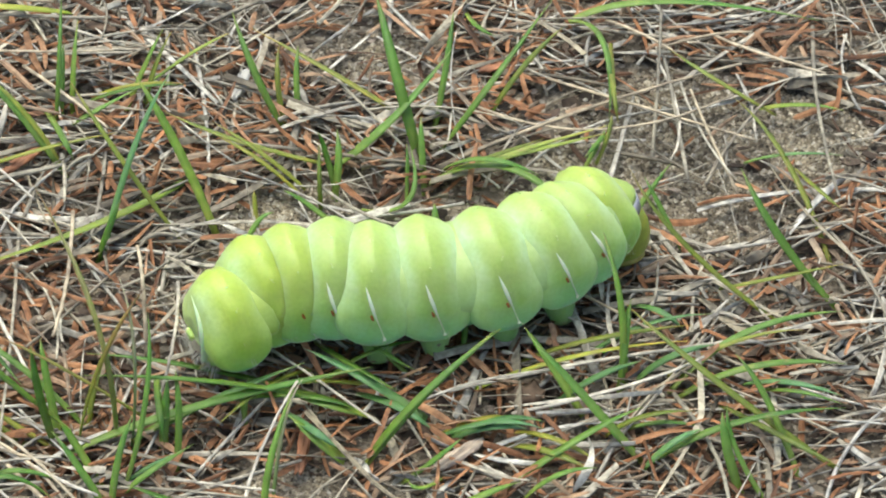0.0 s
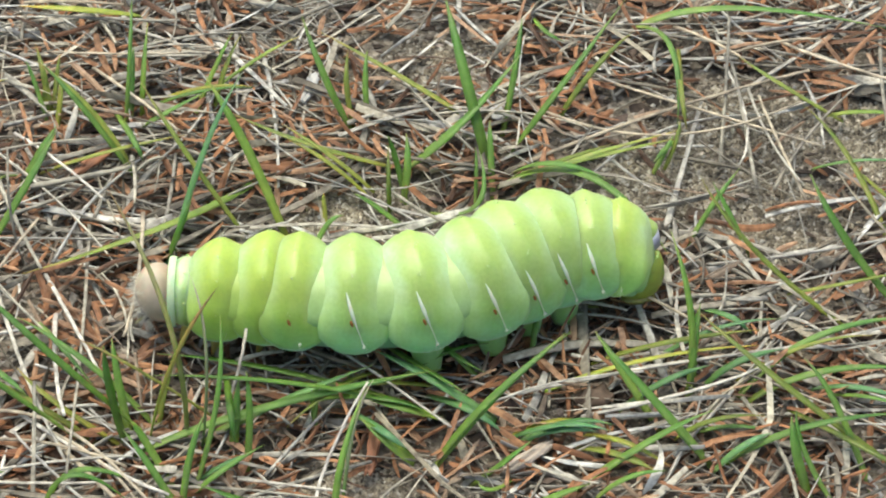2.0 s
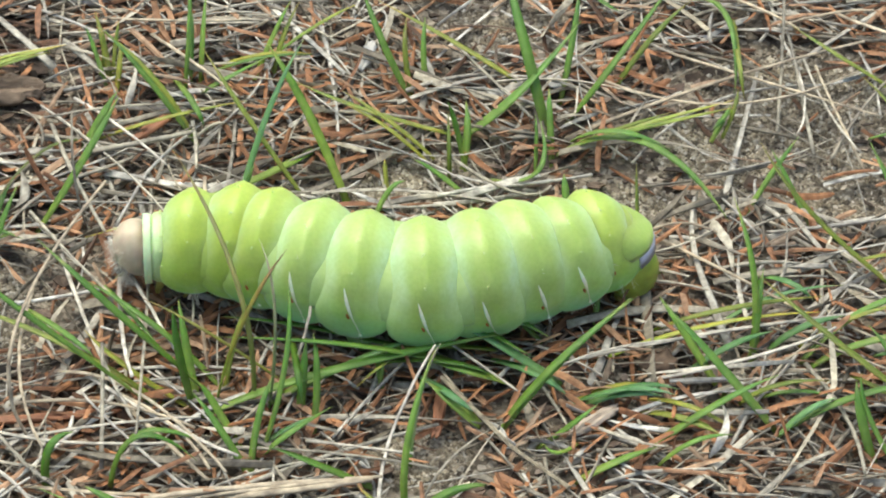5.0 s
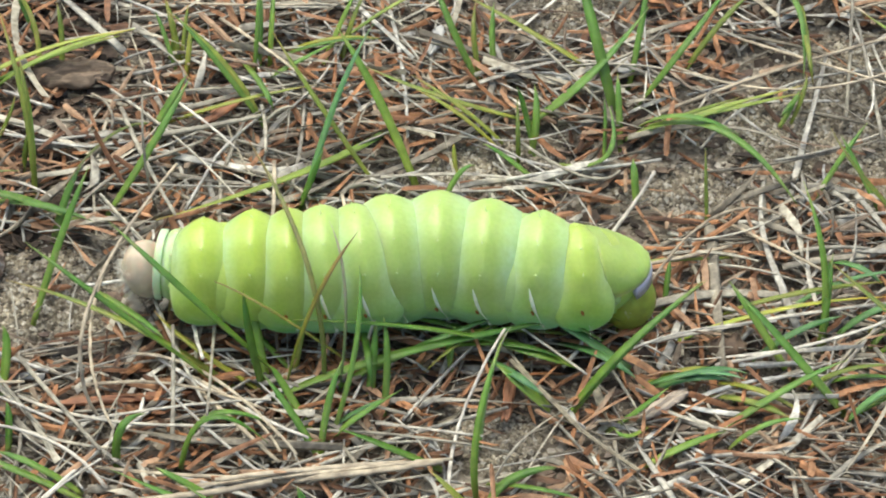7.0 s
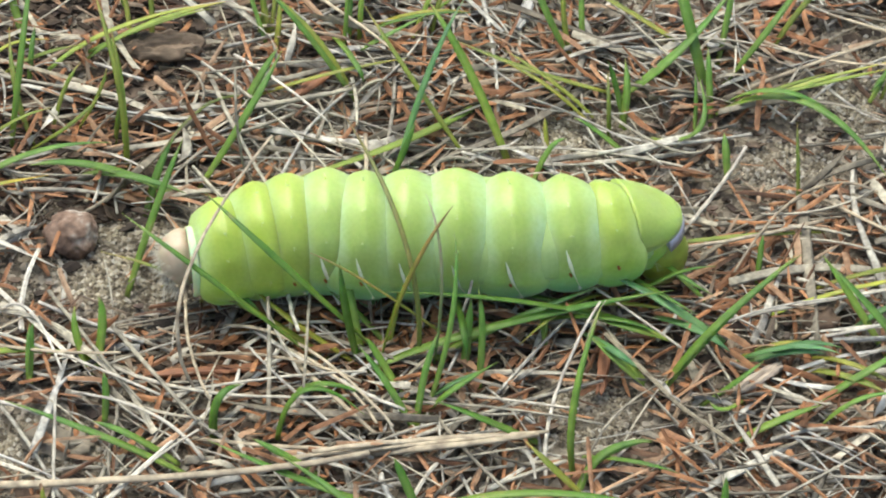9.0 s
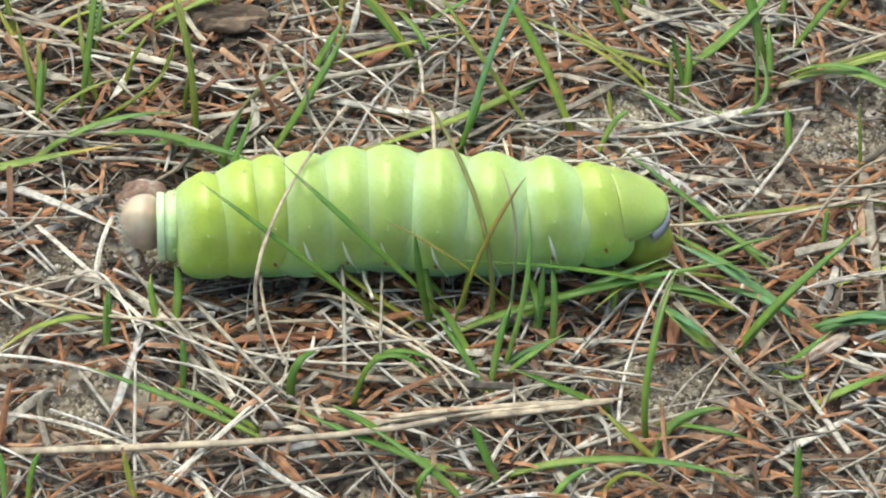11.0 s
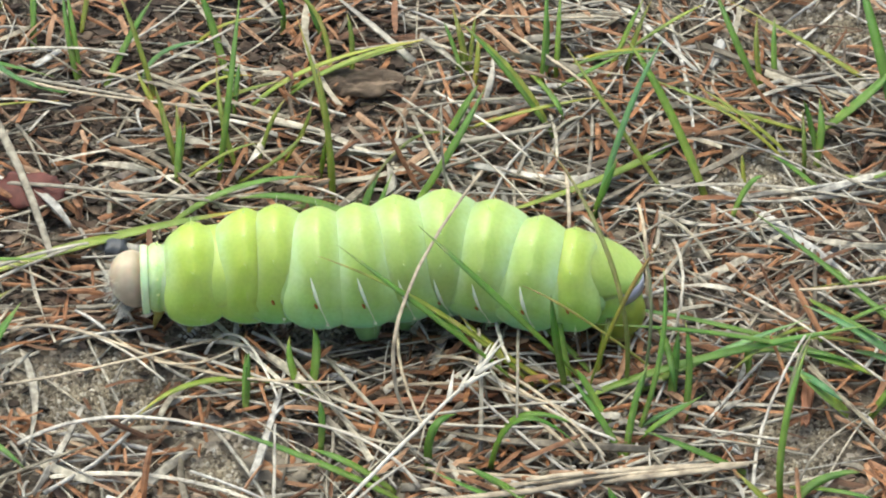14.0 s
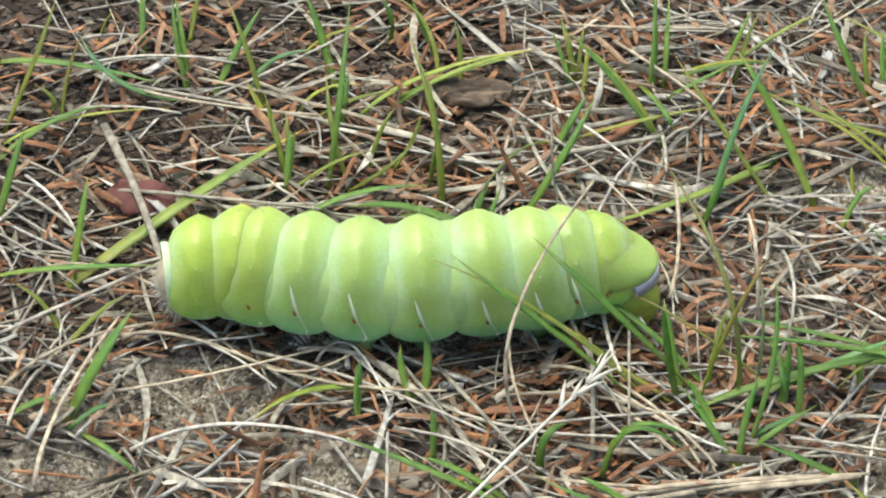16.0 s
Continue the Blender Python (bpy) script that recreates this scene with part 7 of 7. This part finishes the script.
    walk(pieces["A3"], kept("A3", [
        (0, pose(-0.00843, -0.00421, 0.01080, -12.8, 0.0, 2.9)), (0.5, pose(-0.00629, -0.00652, 0.01080, -23.3, 0.0, 9.1)),
        (1, pose(-0.00554, -0.00652, 0.01080, -24.9, 0.0, 9.6)), (1.5, pose(-0.00540, -0.00668, 0.01080, -23.5, 0.0, 9.4)),
        (2, pose(-0.00480, -0.00481, 0.01080, -18.7, 0.0, 11.0)), (2.5, pose(-0.00527, -0.00387, 0.01080, -3.6, 0.0, 16.8)),
        (3, pose(-0.00784, -0.00230, 0.01080, 1.3, 0.0, 10.9)), (3.2, pose(-0.00885, -0.00116, 0.01080, 1.6, 0.0, 1.7)),
        (5.5, pose(-0.00674, -0.00478, 0.01080, -0.2, 0.0, -10.7)), (6, pose(-0.00480, -0.00391, 0.01080, 6.0, 0.0, -1.5)),
        (6.5, pose(-0.00554, -0.00222, 0.01080, 1.7, 0.0, 3.9)), (7, pose(-0.00710, -0.00066, 0.01080, 5.9, 0.0, 9.5)),
        (7.5, pose(-0.00905, 0.00111, 0.01080, 8.3, 0.0, 5.1)), (8, pose(-0.00938, -0.00006, 0.01080, 4.0, 0.0, -7.7)),
        (10.5, pose(-0.00730, -0.00078, 0.01080, 16.3, 0.0, 15.3)), (11, pose(-0.00881, 0.00033, 0.01080, 16.7, 0.0, 3.7)),
        (11.5, pose(-0.00976, -0.00170, 0.01080, -0.8, 0.0, -13.1)), (12, pose(-0.00871, -0.00471, 0.01080, -8.2, 0.0, -16.8)),
        (12.5, pose(-0.00618, -0.00687, 0.01080, -13.2, 0.0, -11.3)), (13, pose(-0.00535, -0.00512, 0.01080, -13.2, 0.0, -2.6)),
        (13.5, pose(-0.00481, -0.00286, 0.01080, -9.8, 0.0, 7.8)), (14, pose(-0.00661, -0.00028, 0.01080, -3.2, 0.0, 8.3)),
        (14.5, pose(-0.00906, 0.00232, 0.01080, 0.1, 0.0, 2.4)), (15, pose(-0.01084, 0.00349, 0.01080, -2.7, 0.0, -10.7)),
        (15.5, pose(-0.01020, 0.00022, 0.01080, -1.6, 0.0, -8.9)), (16, pose(-0.00844, -0.00304, 0.01080, 0.1, 0.0, -1.1)),
    ]))
    walk(pieces["A4"], kept("A4", [
        (0, pose(-0.00064, -0.00314, 0.01080, -10.3, 0.0, 10.0)), (0.5, pose(0.00185, -0.00380, 0.01080, -15.1, 0.0, 19.6)),
        (1, pose(0.00343, -0.00371, 0.01080, -18.3, 0.0, 20.4)), (1.5, pose(0.00396, -0.00376, 0.01080, -17.4, 0.0, 20.5)),
        (2, pose(0.00389, -0.00174, 0.01080, -11.8, 0.0, 21.3)), (2.5, pose(0.00210, -0.00018, 0.01080, 0.7, 0.0, 25.2)),
        (3, pose(-0.00144, 0.00026, 0.01080, 7.4, 0.0, 12.0)), (3.2, pose(-0.00278, -0.00059, 0.01080, 4.2, 0.0, 1.8)),
        (5.5, pose(0.00240, -0.00606, 0.01080, 6.3, 0.0, 1.9)), (6, pose(0.00279, -0.00365, 0.01080, 9.0, 0.0, 10.9)),
        (6.5, pose(-0.00006, -0.00094, 0.01080, 8.0, 0.0, 12.0)), (7, pose(-0.00230, 0.00132, 0.01080, 11.7, 0.0, 7.6)),
        (7.5, pose(-0.00320, 0.00202, 0.01080, 16.0, 0.0, -1.2)), (8, pose(-0.00305, -0.00134, 0.01080, 7.9, 0.0, -5.4)),
        (10.5, pose(-0.00169, 0.00166, 0.01080, 23.1, 0.0, 12.3)), (11, pose(-0.00263, 0.00073, 0.01080, 19.0, 0.0, 0.6)),
        (11.5, pose(-0.00219, -0.00336, 0.01080, 4.2, 0.0, -4.6)), (12, pose(-0.00056, -0.00610, 0.01080, 1.2, 0.0, -2.0)),
        (12.5, pose(0.00283, -0.00709, 0.01080, -5.5, 0.0, 5.2)), (13, pose(0.00359, -0.00437, 0.01080, -5.4, 0.0, 11.6)),
        (13.5, pose(0.00208, -0.00067, 0.01080, -3.2, 0.0, 17.6)), (14, pose(-0.00073, 0.00151, 0.01080, 5.3, 0.0, 8.7)),
        (14.5, pose(-0.00193, 0.00301, 0.01080, 6.2, 0.0, -5.8)), (15, pose(-0.00288, 0.00113, 0.01080, 4.0, 0.0, -13.5)),
        (15.5, pose(-0.00160, -0.00137, 0.01080, 4.6, 0.0, -6.8)), (16, pose(0.00066, -0.00258, 0.01080, 6.6, 0.0, 4.8)),
    ]))
    walk(pieces["A5"], kept("A5", [
        (0, pose(0.00896, -0.00137, 0.01080, -8.8, 0.0, 19.0)), (0.5, pose(0.01021, 0.00001, 0.01080, -11.2, 0.0, 27.5)),
        (1, pose(0.01052, 0.00034, 0.01080, -13.0, 0.0, 26.9)), (1.5, pose(0.01143, 0.00024, 0.01080, -13.0, 0.0, 28.0)),
        (2, pose(0.00927, 0.00192, 0.01080, -6.7, 0.0, 24.5)), (2.5, pose(0.00801, 0.00408, 0.01080, 4.9, 0.0, 20.4)),
        (3, pose(0.00637, 0.00247, 0.01080, 13.1, 0.0, 6.4)), (3.2, pose(0.00570, -0.00015, 0.01080, 8.6, 0.0, 1.2)),
        (5.5, pose(0.01004, -0.00403, 0.01080, 13.3, 0.0, 15.0)), (6, pose(0.00884, -0.00097, 0.01080, 14.7, 0.0, 19.5)),
        (6.5, pose(0.00537, 0.00137, 0.01080, 17.0, 0.0, 9.3)), (7, pose(0.00480, 0.00228, 0.01080, 16.6, 0.0, 0.2)),
        (7.5, pose(0.00474, 0.00099, 0.01080, 21.1, 0.0, -4.8)), (8, pose(0.00502, -0.00156, 0.01080, 11.4, 0.0, -0.2)),
        (10.5, pose(0.00484, 0.00338, 0.01080, 27.8, 0.0, 4.2)), (11, pose(0.00504, 0.00006, 0.01080, 18.1, 0.0, -0.9)),
        (11.5, pose(0.00614, -0.00279, 0.01080, 8.2, 0.0, 3.5)), (12, pose(0.00818, -0.00460, 0.01080, 12.5, 0.0, 10.1)),
        (12.5, pose(0.01057, -0.00440, 0.01080, 0.8, 0.0, 18.3)), (13, pose(0.01006, -0.00088, 0.01080, 1.5, 0.0, 19.9)),
        (13.5, pose(0.00790, 0.00270, 0.01080, 2.0, 0.0, 15.6)), (14, pose(0.00600, 0.00311, 0.01080, 12.6, 0.0, -0.5)),
        (14.5, pose(0.00511, 0.00096, 0.01080, 10.0, 0.0, -11.0)), (15, pose(0.00635, -0.00139, 0.01080, 10.6, 0.0, -11.2)),
        (15.5, pose(0.00772, -0.00221, 0.01080, 7.9, 0.0, -2.1)), (16, pose(0.00990, -0.00102, 0.01080, 11.7, 0.0, 9.6)),
    ]))
    walk(pieces["A6"], kept("A6", [
        (0, pose(0.01637, 0.00254, 0.01060, -11.6, 0.0, 30.1)), (0.5, pose(0.01680, 0.00411, 0.01060, -15.3, 0.0, 33.7)),
        (1, pose(0.01698, 0.00414, 0.01060, -17.4, 0.0, 31.1)), (1.5, pose(0.01675, 0.00422, 0.01060, -17.1, 0.0, 32.3)),
        (2, pose(0.01512, 0.00489, 0.01060, -10.7, 0.0, 17.5)), (2.5, pose(0.01459, 0.00626, 0.01060, 1.5, 0.0, 5.1)),
        (3, pose(0.01459, 0.00174, 0.01060, 8.5, 0.0, -0.2)), (3.2, pose(0.01358, -0.00057, 0.01060, 7.6, 0.0, 2.7)),
        (5.5, pose(0.01602, -0.00134, 0.01060, 10.4, 0.0, 24.3)), (6, pose(0.01430, 0.00197, 0.01060, 12.4, 0.0, 18.7)),
        (6.5, pose(0.01287, 0.00226, 0.01060, 18.3, 0.0, 0.3)), (7, pose(0.01190, 0.00109, 0.01060, 12.9, 0.0, -6.9)),
        (7.5, pose(0.01294, -0.00027, 0.01060, 19.1, 0.0, -5.2)), (8, pose(0.01362, -0.00132, 0.01060, 7.3, 0.0, 4.9)),
        (10.5, pose(0.01227, 0.00233, 0.01060, 20.4, 0.0, -3.2)), (11, pose(0.01287, 0.00002, 0.01060, 14.8, 0.0, 0.8)),
        (11.5, pose(0.01429, -0.00179, 0.01060, 10.2, 0.0, 8.0)), (12, pose(0.01629, -0.00218, 0.01060, 16.0, 0.0, 16.5)),
        (12.5, pose(0.01699, -0.00149, 0.01060, 3.4, 0.0, 26.7)), (13, pose(0.01517, 0.00179, 0.01060, 0.6, 0.0, 15.4)),
        (13.5, pose(0.01399, 0.00414, 0.01060, 0.7, 0.0, 2.6)), (14, pose(0.01310, 0.00161, 0.01060, 10.5, 0.0, -9.4)),
        (14.5, pose(0.01351, -0.00148, 0.01060, 9.6, 0.0, -10.2)), (15, pose(0.01551, -0.00267, 0.01060, 8.4, 0.0, -7.1)),
        (15.5, pose(0.01708, -0.00205, 0.01060, 6.6, 0.0, 3.6)), (16, pose(0.01746, 0.00043, 0.01060, 9.2, 0.0, 12.3)),
    ]))
    walk(pieces["A7"], kept("A7", [
        (0, pose(0.02123, 0.00621, 0.01020, -16.8, 0.0, 38.5)), (0.5, pose(0.02232, 0.00823, 0.01020, -24.4, 0.0, 38.5)),
        (1, pose(0.02167, 0.00629, 0.01020, -27.3, 0.0, 33.9)), (1.5, pose(0.02158, 0.00649, 0.01020, -26.2, 0.0, 31.8)),
        (2, pose(0.02092, 0.00538, 0.01020, -20.7, 0.0, 6.3)), (2.5, pose(0.02085, 0.00404, 0.01020, -10.9, 0.0, -9.3)),
        (3, pose(0.02162, 0.00129, 0.01020, -2.3, 0.0, -0.5)), (3.2, pose(0.02217, -0.00022, 0.01020, 4.6, 0.0, 7.1)),
        (5.5, pose(0.02127, 0.00164, 0.01020, 0.1, 0.0, 26.0)), (6, pose(0.02003, 0.00332, 0.01020, 2.3, 0.0, 11.2)),
        (6.5, pose(0.01980, 0.00088, 0.01020, 9.1, 0.0, -5.4)), (7, pose(0.01977, -0.00031, 0.01020, 4.7, 0.0, -5.7)),
        (7.5, pose(0.02118, -0.00051, 0.01020, 8.1, 0.0, -0.0)), (8, pose(0.02231, -0.00025, 0.01020, -0.3, 0.0, 11.6)),
        (10.5, pose(0.01960, 0.00158, 0.01020, 7.1, 0.0, -3.4)), (11, pose(0.02152, 0.00034, 0.01020, 6.8, 0.0, 5.7)),
        (11.5, pose(0.02280, -0.00025, 0.01020, 8.1, 0.0, 11.3)), (12, pose(0.02298, -0.00001, 0.01020, 7.8, 0.0, 21.2)),
        (12.5, pose(0.02114, 0.00128, 0.01020, -1.5, 0.0, 30.3)), (13, pose(0.02078, 0.00237, 0.01020, -8.3, 0.0, 7.3)),
        (13.5, pose(0.02011, 0.00258, 0.01020, -6.2, 0.0, -9.1)), (14, pose(0.02015, -0.00070, 0.01020, 0.7, 0.0, -10.9)),
        (14.5, pose(0.02172, -0.00214, 0.01020, 3.4, 0.0, -3.7)), (15, pose(0.02393, -0.00328, 0.01020, -2.9, 0.0, -1.5)),
        (15.5, pose(0.02466, -0.00108, 0.01020, 2.6, 0.0, 10.4)), (16, pose(0.02287, 0.00213, 0.01020, 1.8, 0.0, 13.5)),
    ]))
    walk(pieces["A8"], kept("A8", [
        (0, pose(0.02464, 0.01109, 0.00950, -20.8, 0.0, 35.2)), (0.5, pose(0.02464, 0.01128, 0.00950, -29.9, 0.0, 38.4)),
        (1, pose(0.02380, 0.00934, 0.00950, -31.1, 0.0, 34.3)), (1.5, pose(0.02456, 0.00939, 0.00950, -30.4, 0.0, 22.5)),
        (2, pose(0.02553, 0.00532, 0.00950, -26.6, 0.0, -5.2)), (2.5, pose(0.02615, 0.00319, 0.00950, -19.8, 0.0, -19.3)),
        (3, pose(0.02695, 0.00131, 0.00950, -9.7, 0.0, 6.5)), (3.2, pose(0.02814, 0.00171, 0.00950, 5.8, 0.0, 12.5)),
        (5.5, pose(0.02576, 0.00391, 0.00950, -6.5, 0.0, 22.6)), (6, pose(0.02452, 0.00318, 0.00950, -5.3, 0.0, 5.4)),
        (6.5, pose(0.02485, -0.00023, 0.00950, -0.3, 0.0, -2.7)), (7, pose(0.02553, -0.00128, 0.00950, -3.1, 0.0, 5.1)),
        (7.5, pose(0.02781, -0.00081, 0.00950, -4.8, 0.0, 10.5)), (8, pose(0.02822, 0.00150, 0.00950, -3.4, 0.0, 21.0)),
        (10.5, pose(0.02589, 0.00112, 0.00950, -2.9, 0.0, 2.8)), (11, pose(0.02852, 0.00109, 0.00950, -0.4, 0.0, 13.8)),
        (11.5, pose(0.02946, 0.00087, 0.00950, 3.0, 0.0, 17.3)), (12, pose(0.02751, 0.00201, 0.00950, -0.9, 0.0, 26.7)),
        (12.5, pose(0.02526, 0.00379, 0.00950, -9.0, 0.0, 30.9)), (13, pose(0.02569, 0.00140, 0.00950, -16.0, 0.0, 9.7)),
        (13.5, pose(0.02541, 0.00107, 0.00950, -11.6, 0.0, -13.0)), (14, pose(0.02584, -0.00141, 0.00950, -7.5, 0.0, -4.2)),
        (14.5, pose(0.02838, -0.00230, 0.00950, -3.0, 0.0, 5.5)), (15, pose(0.03046, -0.00329, 0.00950, -13.0, 0.0, 6.3)),
        (15.5, pose(0.02999, 0.00053, 0.00950, -0.1, 0.0, 18.3)), (16, pose(0.02759, 0.00297, 0.00950, -4.0, 0.0, 14.2)),
    ]))
    walk(pieces["A9"], kept("A9", [
        (0, pose(0.02722, 0.01118, 0.00880, -21.2, 0.0, 18.1)), (0.5, pose(0.02598, 0.01162, 0.00880, -29.6, 0.0, 27.8)),
        (1, pose(0.02583, 0.01002, 0.00880, -29.6, 0.0, 27.6)), (1.5, pose(0.02532, 0.00851, 0.00880, -29.6, 0.0, -12.3)),
        (2, pose(0.02702, 0.00461, 0.00880, -26.8, 0.0, -16.6)), (2.5, pose(0.02743, 0.00208, 0.00880, -20.8, 0.0, -28.6)),
        (3, pose(0.03097, 0.00258, 0.00880, -11.4, 0.0, 14.1)), (3.2, pose(0.03190, 0.00266, 0.00880, 7.2, 0.0, 15.1)),
        (5.5, pose(0.02881, 0.00464, 0.00880, -7.6, 0.0, 16.7)), (6, pose(0.02762, 0.00358, 0.00880, -7.0, 0.0, 5.3)),
        (6.5, pose(0.02888, 0.00051, 0.00880, -3.0, 0.0, 5.9)), (7, pose(0.02968, 0.00079, 0.00880, -6.0, 0.0, 19.5)),
        (7.5, pose(0.03158, 0.00150, 0.00880, -9.1, 0.0, 23.8)), (8, pose(0.03263, 0.00429, 0.00880, -3.3, 0.0, 29.3)),
        (10.5, pose(0.03062, 0.00223, 0.00880, -5.9, 0.0, 9.7)), (11, pose(0.03228, 0.00326, 0.00880, -2.6, 0.0, 24.2)),
        (11.5, pose(0.03290, 0.00295, 0.00880, 0.5, 0.0, 25.8)), (12, pose(0.03164, 0.00465, 0.00880, -3.3, 0.0, 31.2)),
        (12.5, pose(0.02848, 0.00559, 0.00880, -11.4, 0.0, 29.6)), (13, pose(0.02882, 0.00326, 0.00880, -17.7, 0.0, 22.1)),
        (13.5, pose(0.02827, 0.00065, 0.00880, -12.4, 0.0, -10.4)), (14, pose(0.02991, -0.00092, 0.00880, -9.8, 0.0, 3.8)),
        (14.5, pose(0.03202, -0.00093, 0.00880, -4.8, 0.0, 15.0)), (15, pose(0.03398, -0.00190, 0.00880, -15.5, 0.0, 16.1)),
        (15.5, pose(0.03353, 0.00232, 0.00880, -0.7, 0.0, 24.6)), (16, pose(0.03062, 0.00385, 0.00880, -5.7, 0.0, 14.9)),
    ]))
    walk(pieces["tail"], kept("tail", [
        (0, pose(0.03035, 0.01646, 0.01000, -21.2, 0.0, 34.6)), (0.5, pose(0.02924, 0.01933, 0.01000, -29.6, 0.0, 43.5)),
        (1, pose(0.02970, 0.01314, 0.01000, -29.6, 0.0, 32.1)), (1.5, pose(0.03061, 0.01325, 0.01000, -29.6, 0.0, 9.4)),
        (2, pose(0.03123, 0.00935, 0.01000, -26.8, 0.0, 9.4)), (2.5, pose(0.03248, 0.00625, 0.01000, -20.8, 0.0, -1.3)),
        (3, pose(0.03503, 0.00388, 0.01000, -11.4, 0.0, 15.6)), (3.2, pose(0.03612, 0.00787, 0.01000, 7.2, 0.0, 29.5)),
        (5.5, pose(0.03416, 0.00400, 0.01000, -7.6, 0.0, 7.3)), (6, pose(0.03181, 0.00074, 0.01000, -7.0, 0.0, -10.5)),
        (6.5, pose(0.03303, 0.00210, 0.01000, -3.0, 0.0, 11.9)), (7, pose(0.03558, 0.00214, 0.01000, -6.0, 0.0, 16.8)),
        (7.5, pose(0.03830, 0.00134, 0.01000, -9.1, 0.0, 13.7)), (8, pose(0.03904, 0.00790, 0.01000, -3.3, 0.0, 29.4)),
        (10.5, pose(0.03622, 0.00184, 0.01000, -5.9, 0.0, 4.2)), (11, pose(0.03906, 0.00354, 0.01000, -2.6, 0.0, 15.5)),
        (11.5, pose(0.04009, 0.00399, 0.01000, 0.5, 0.0, 18.8)), (12, pose(0.03765, 0.00705, 0.01000, -3.3, 0.0, 27.4)),
        (12.5, pose(0.03440, 0.00737, 0.01000, -11.4, 0.0, 24.5)), (13, pose(0.03241, 0.00685, 0.01000, -17.7, 0.0, 31.2)),
        (13.5, pose(0.03358, 0.00072, 0.01000, -12.4, 0.0, -6.0)), (14, pose(0.03601, 0.00011, 0.01000, -9.8, 0.0, 6.2)),
        (14.5, pose(0.03845, 0.00103, 0.01000, -4.8, 0.0, 15.8)), (15, pose(0.03981, 0.00031, 0.01000, -15.5, 0.0, 18.0)),
        (15.5, pose(0.03966, 0.00561, 0.01000, -0.7, 0.0, 26.0)), (16, pose(0.03647, 0.00281, 0.01000, -5.7, 0.0, 4.9)),
    ]))
    for (a, _), (b, _) in zip(RADII, RADII[1:]):
        walk(pieces[a + b], between(a, b))
    walk(nudged_blade, [
        (0, pose(-0.05370, -0.03519, 0.00080, 0, -7.5, 153.7)), (12.5, pose(-0.05370, -0.03519, 0.00080, 0, -7.5, 153.7)), (13, pose(-0.05370, -0.03519, 0.00080, 0, -30.0, 164.8)),
        (13.5, pose(-0.05370, -0.03519, 0.00080, 0, -29.7, 164.7)), (14, pose(-0.05370, -0.03519, 0.00080, 0, -29.7, 165.6)), (14.5, pose(-0.05370, -0.03519, 0.00080, 0, -29.2, 169.0)),
        (15, pose(-0.05370, -0.03519, 0.00080, 0, -30.1, 167.1)), (15.5, pose(-0.05370, -0.03519, 0.00080, 0, -29.5, 164.4)), (16, pose(-0.05370, -0.03519, 0.00080, 0, -29.8, 163.8)),
    ])
    walk(seed_stalk, [
        (0, pose(-0.08729, -0.06866, 0.00300, 0, 2.3, 52.3)), (11, pose(-0.08729, -0.06866, 0.00300, 0, 2.3, 52.3)), (11.5, pose(-0.08729, -0.06866, 0.00300, 0, 0.6, 51.0)),
        (11.7, pose(-0.08729, -0.06866, 0.00300, 0, -5.1, 52.1)), (11.8, pose(-0.08729, -0.06866, 0.00300, 0, -14.9, 66.7)), (12, pose(-0.08729, -0.06866, 0.00300, 0, -15.5, 72.0)),
        (12.2, pose(-0.08729, -0.06866, 0.00300, 0, -19.1, 80.8)), (12.3, pose(-0.08729, -0.06866, 0.00300, 0, -18.7, 82.1)), (12.4, pose(-0.08729, -0.06866, 0.00300, 0, -6.3, 51.4)),
        (16, pose(-0.08729, -0.06866, 0.00300, 0, -6.3, 51.4)),
    ])
    walk(pushed_blade, [
        (0, pose(-0.14458, -0.01354, 0.00080, 0, -2.6, 18.4)), (11, pose(-0.14458, -0.01354, 0.00080, 0, -2.6, 18.4)), (14.5, pose(-0.14458, -0.01354, 0.00080, 0, -2.6, 18.4)),
        (15, pose(-0.14458, -0.01354, 0.00080, 0, -2.3, 30.7)), (15.5, pose(-0.14458, -0.01354, 0.00080, 0, -6.2, 35.6)), (16, pose(-0.14458, -0.01354, 0.00080, 0, -5.1, 43.8)),
    ])


motions()
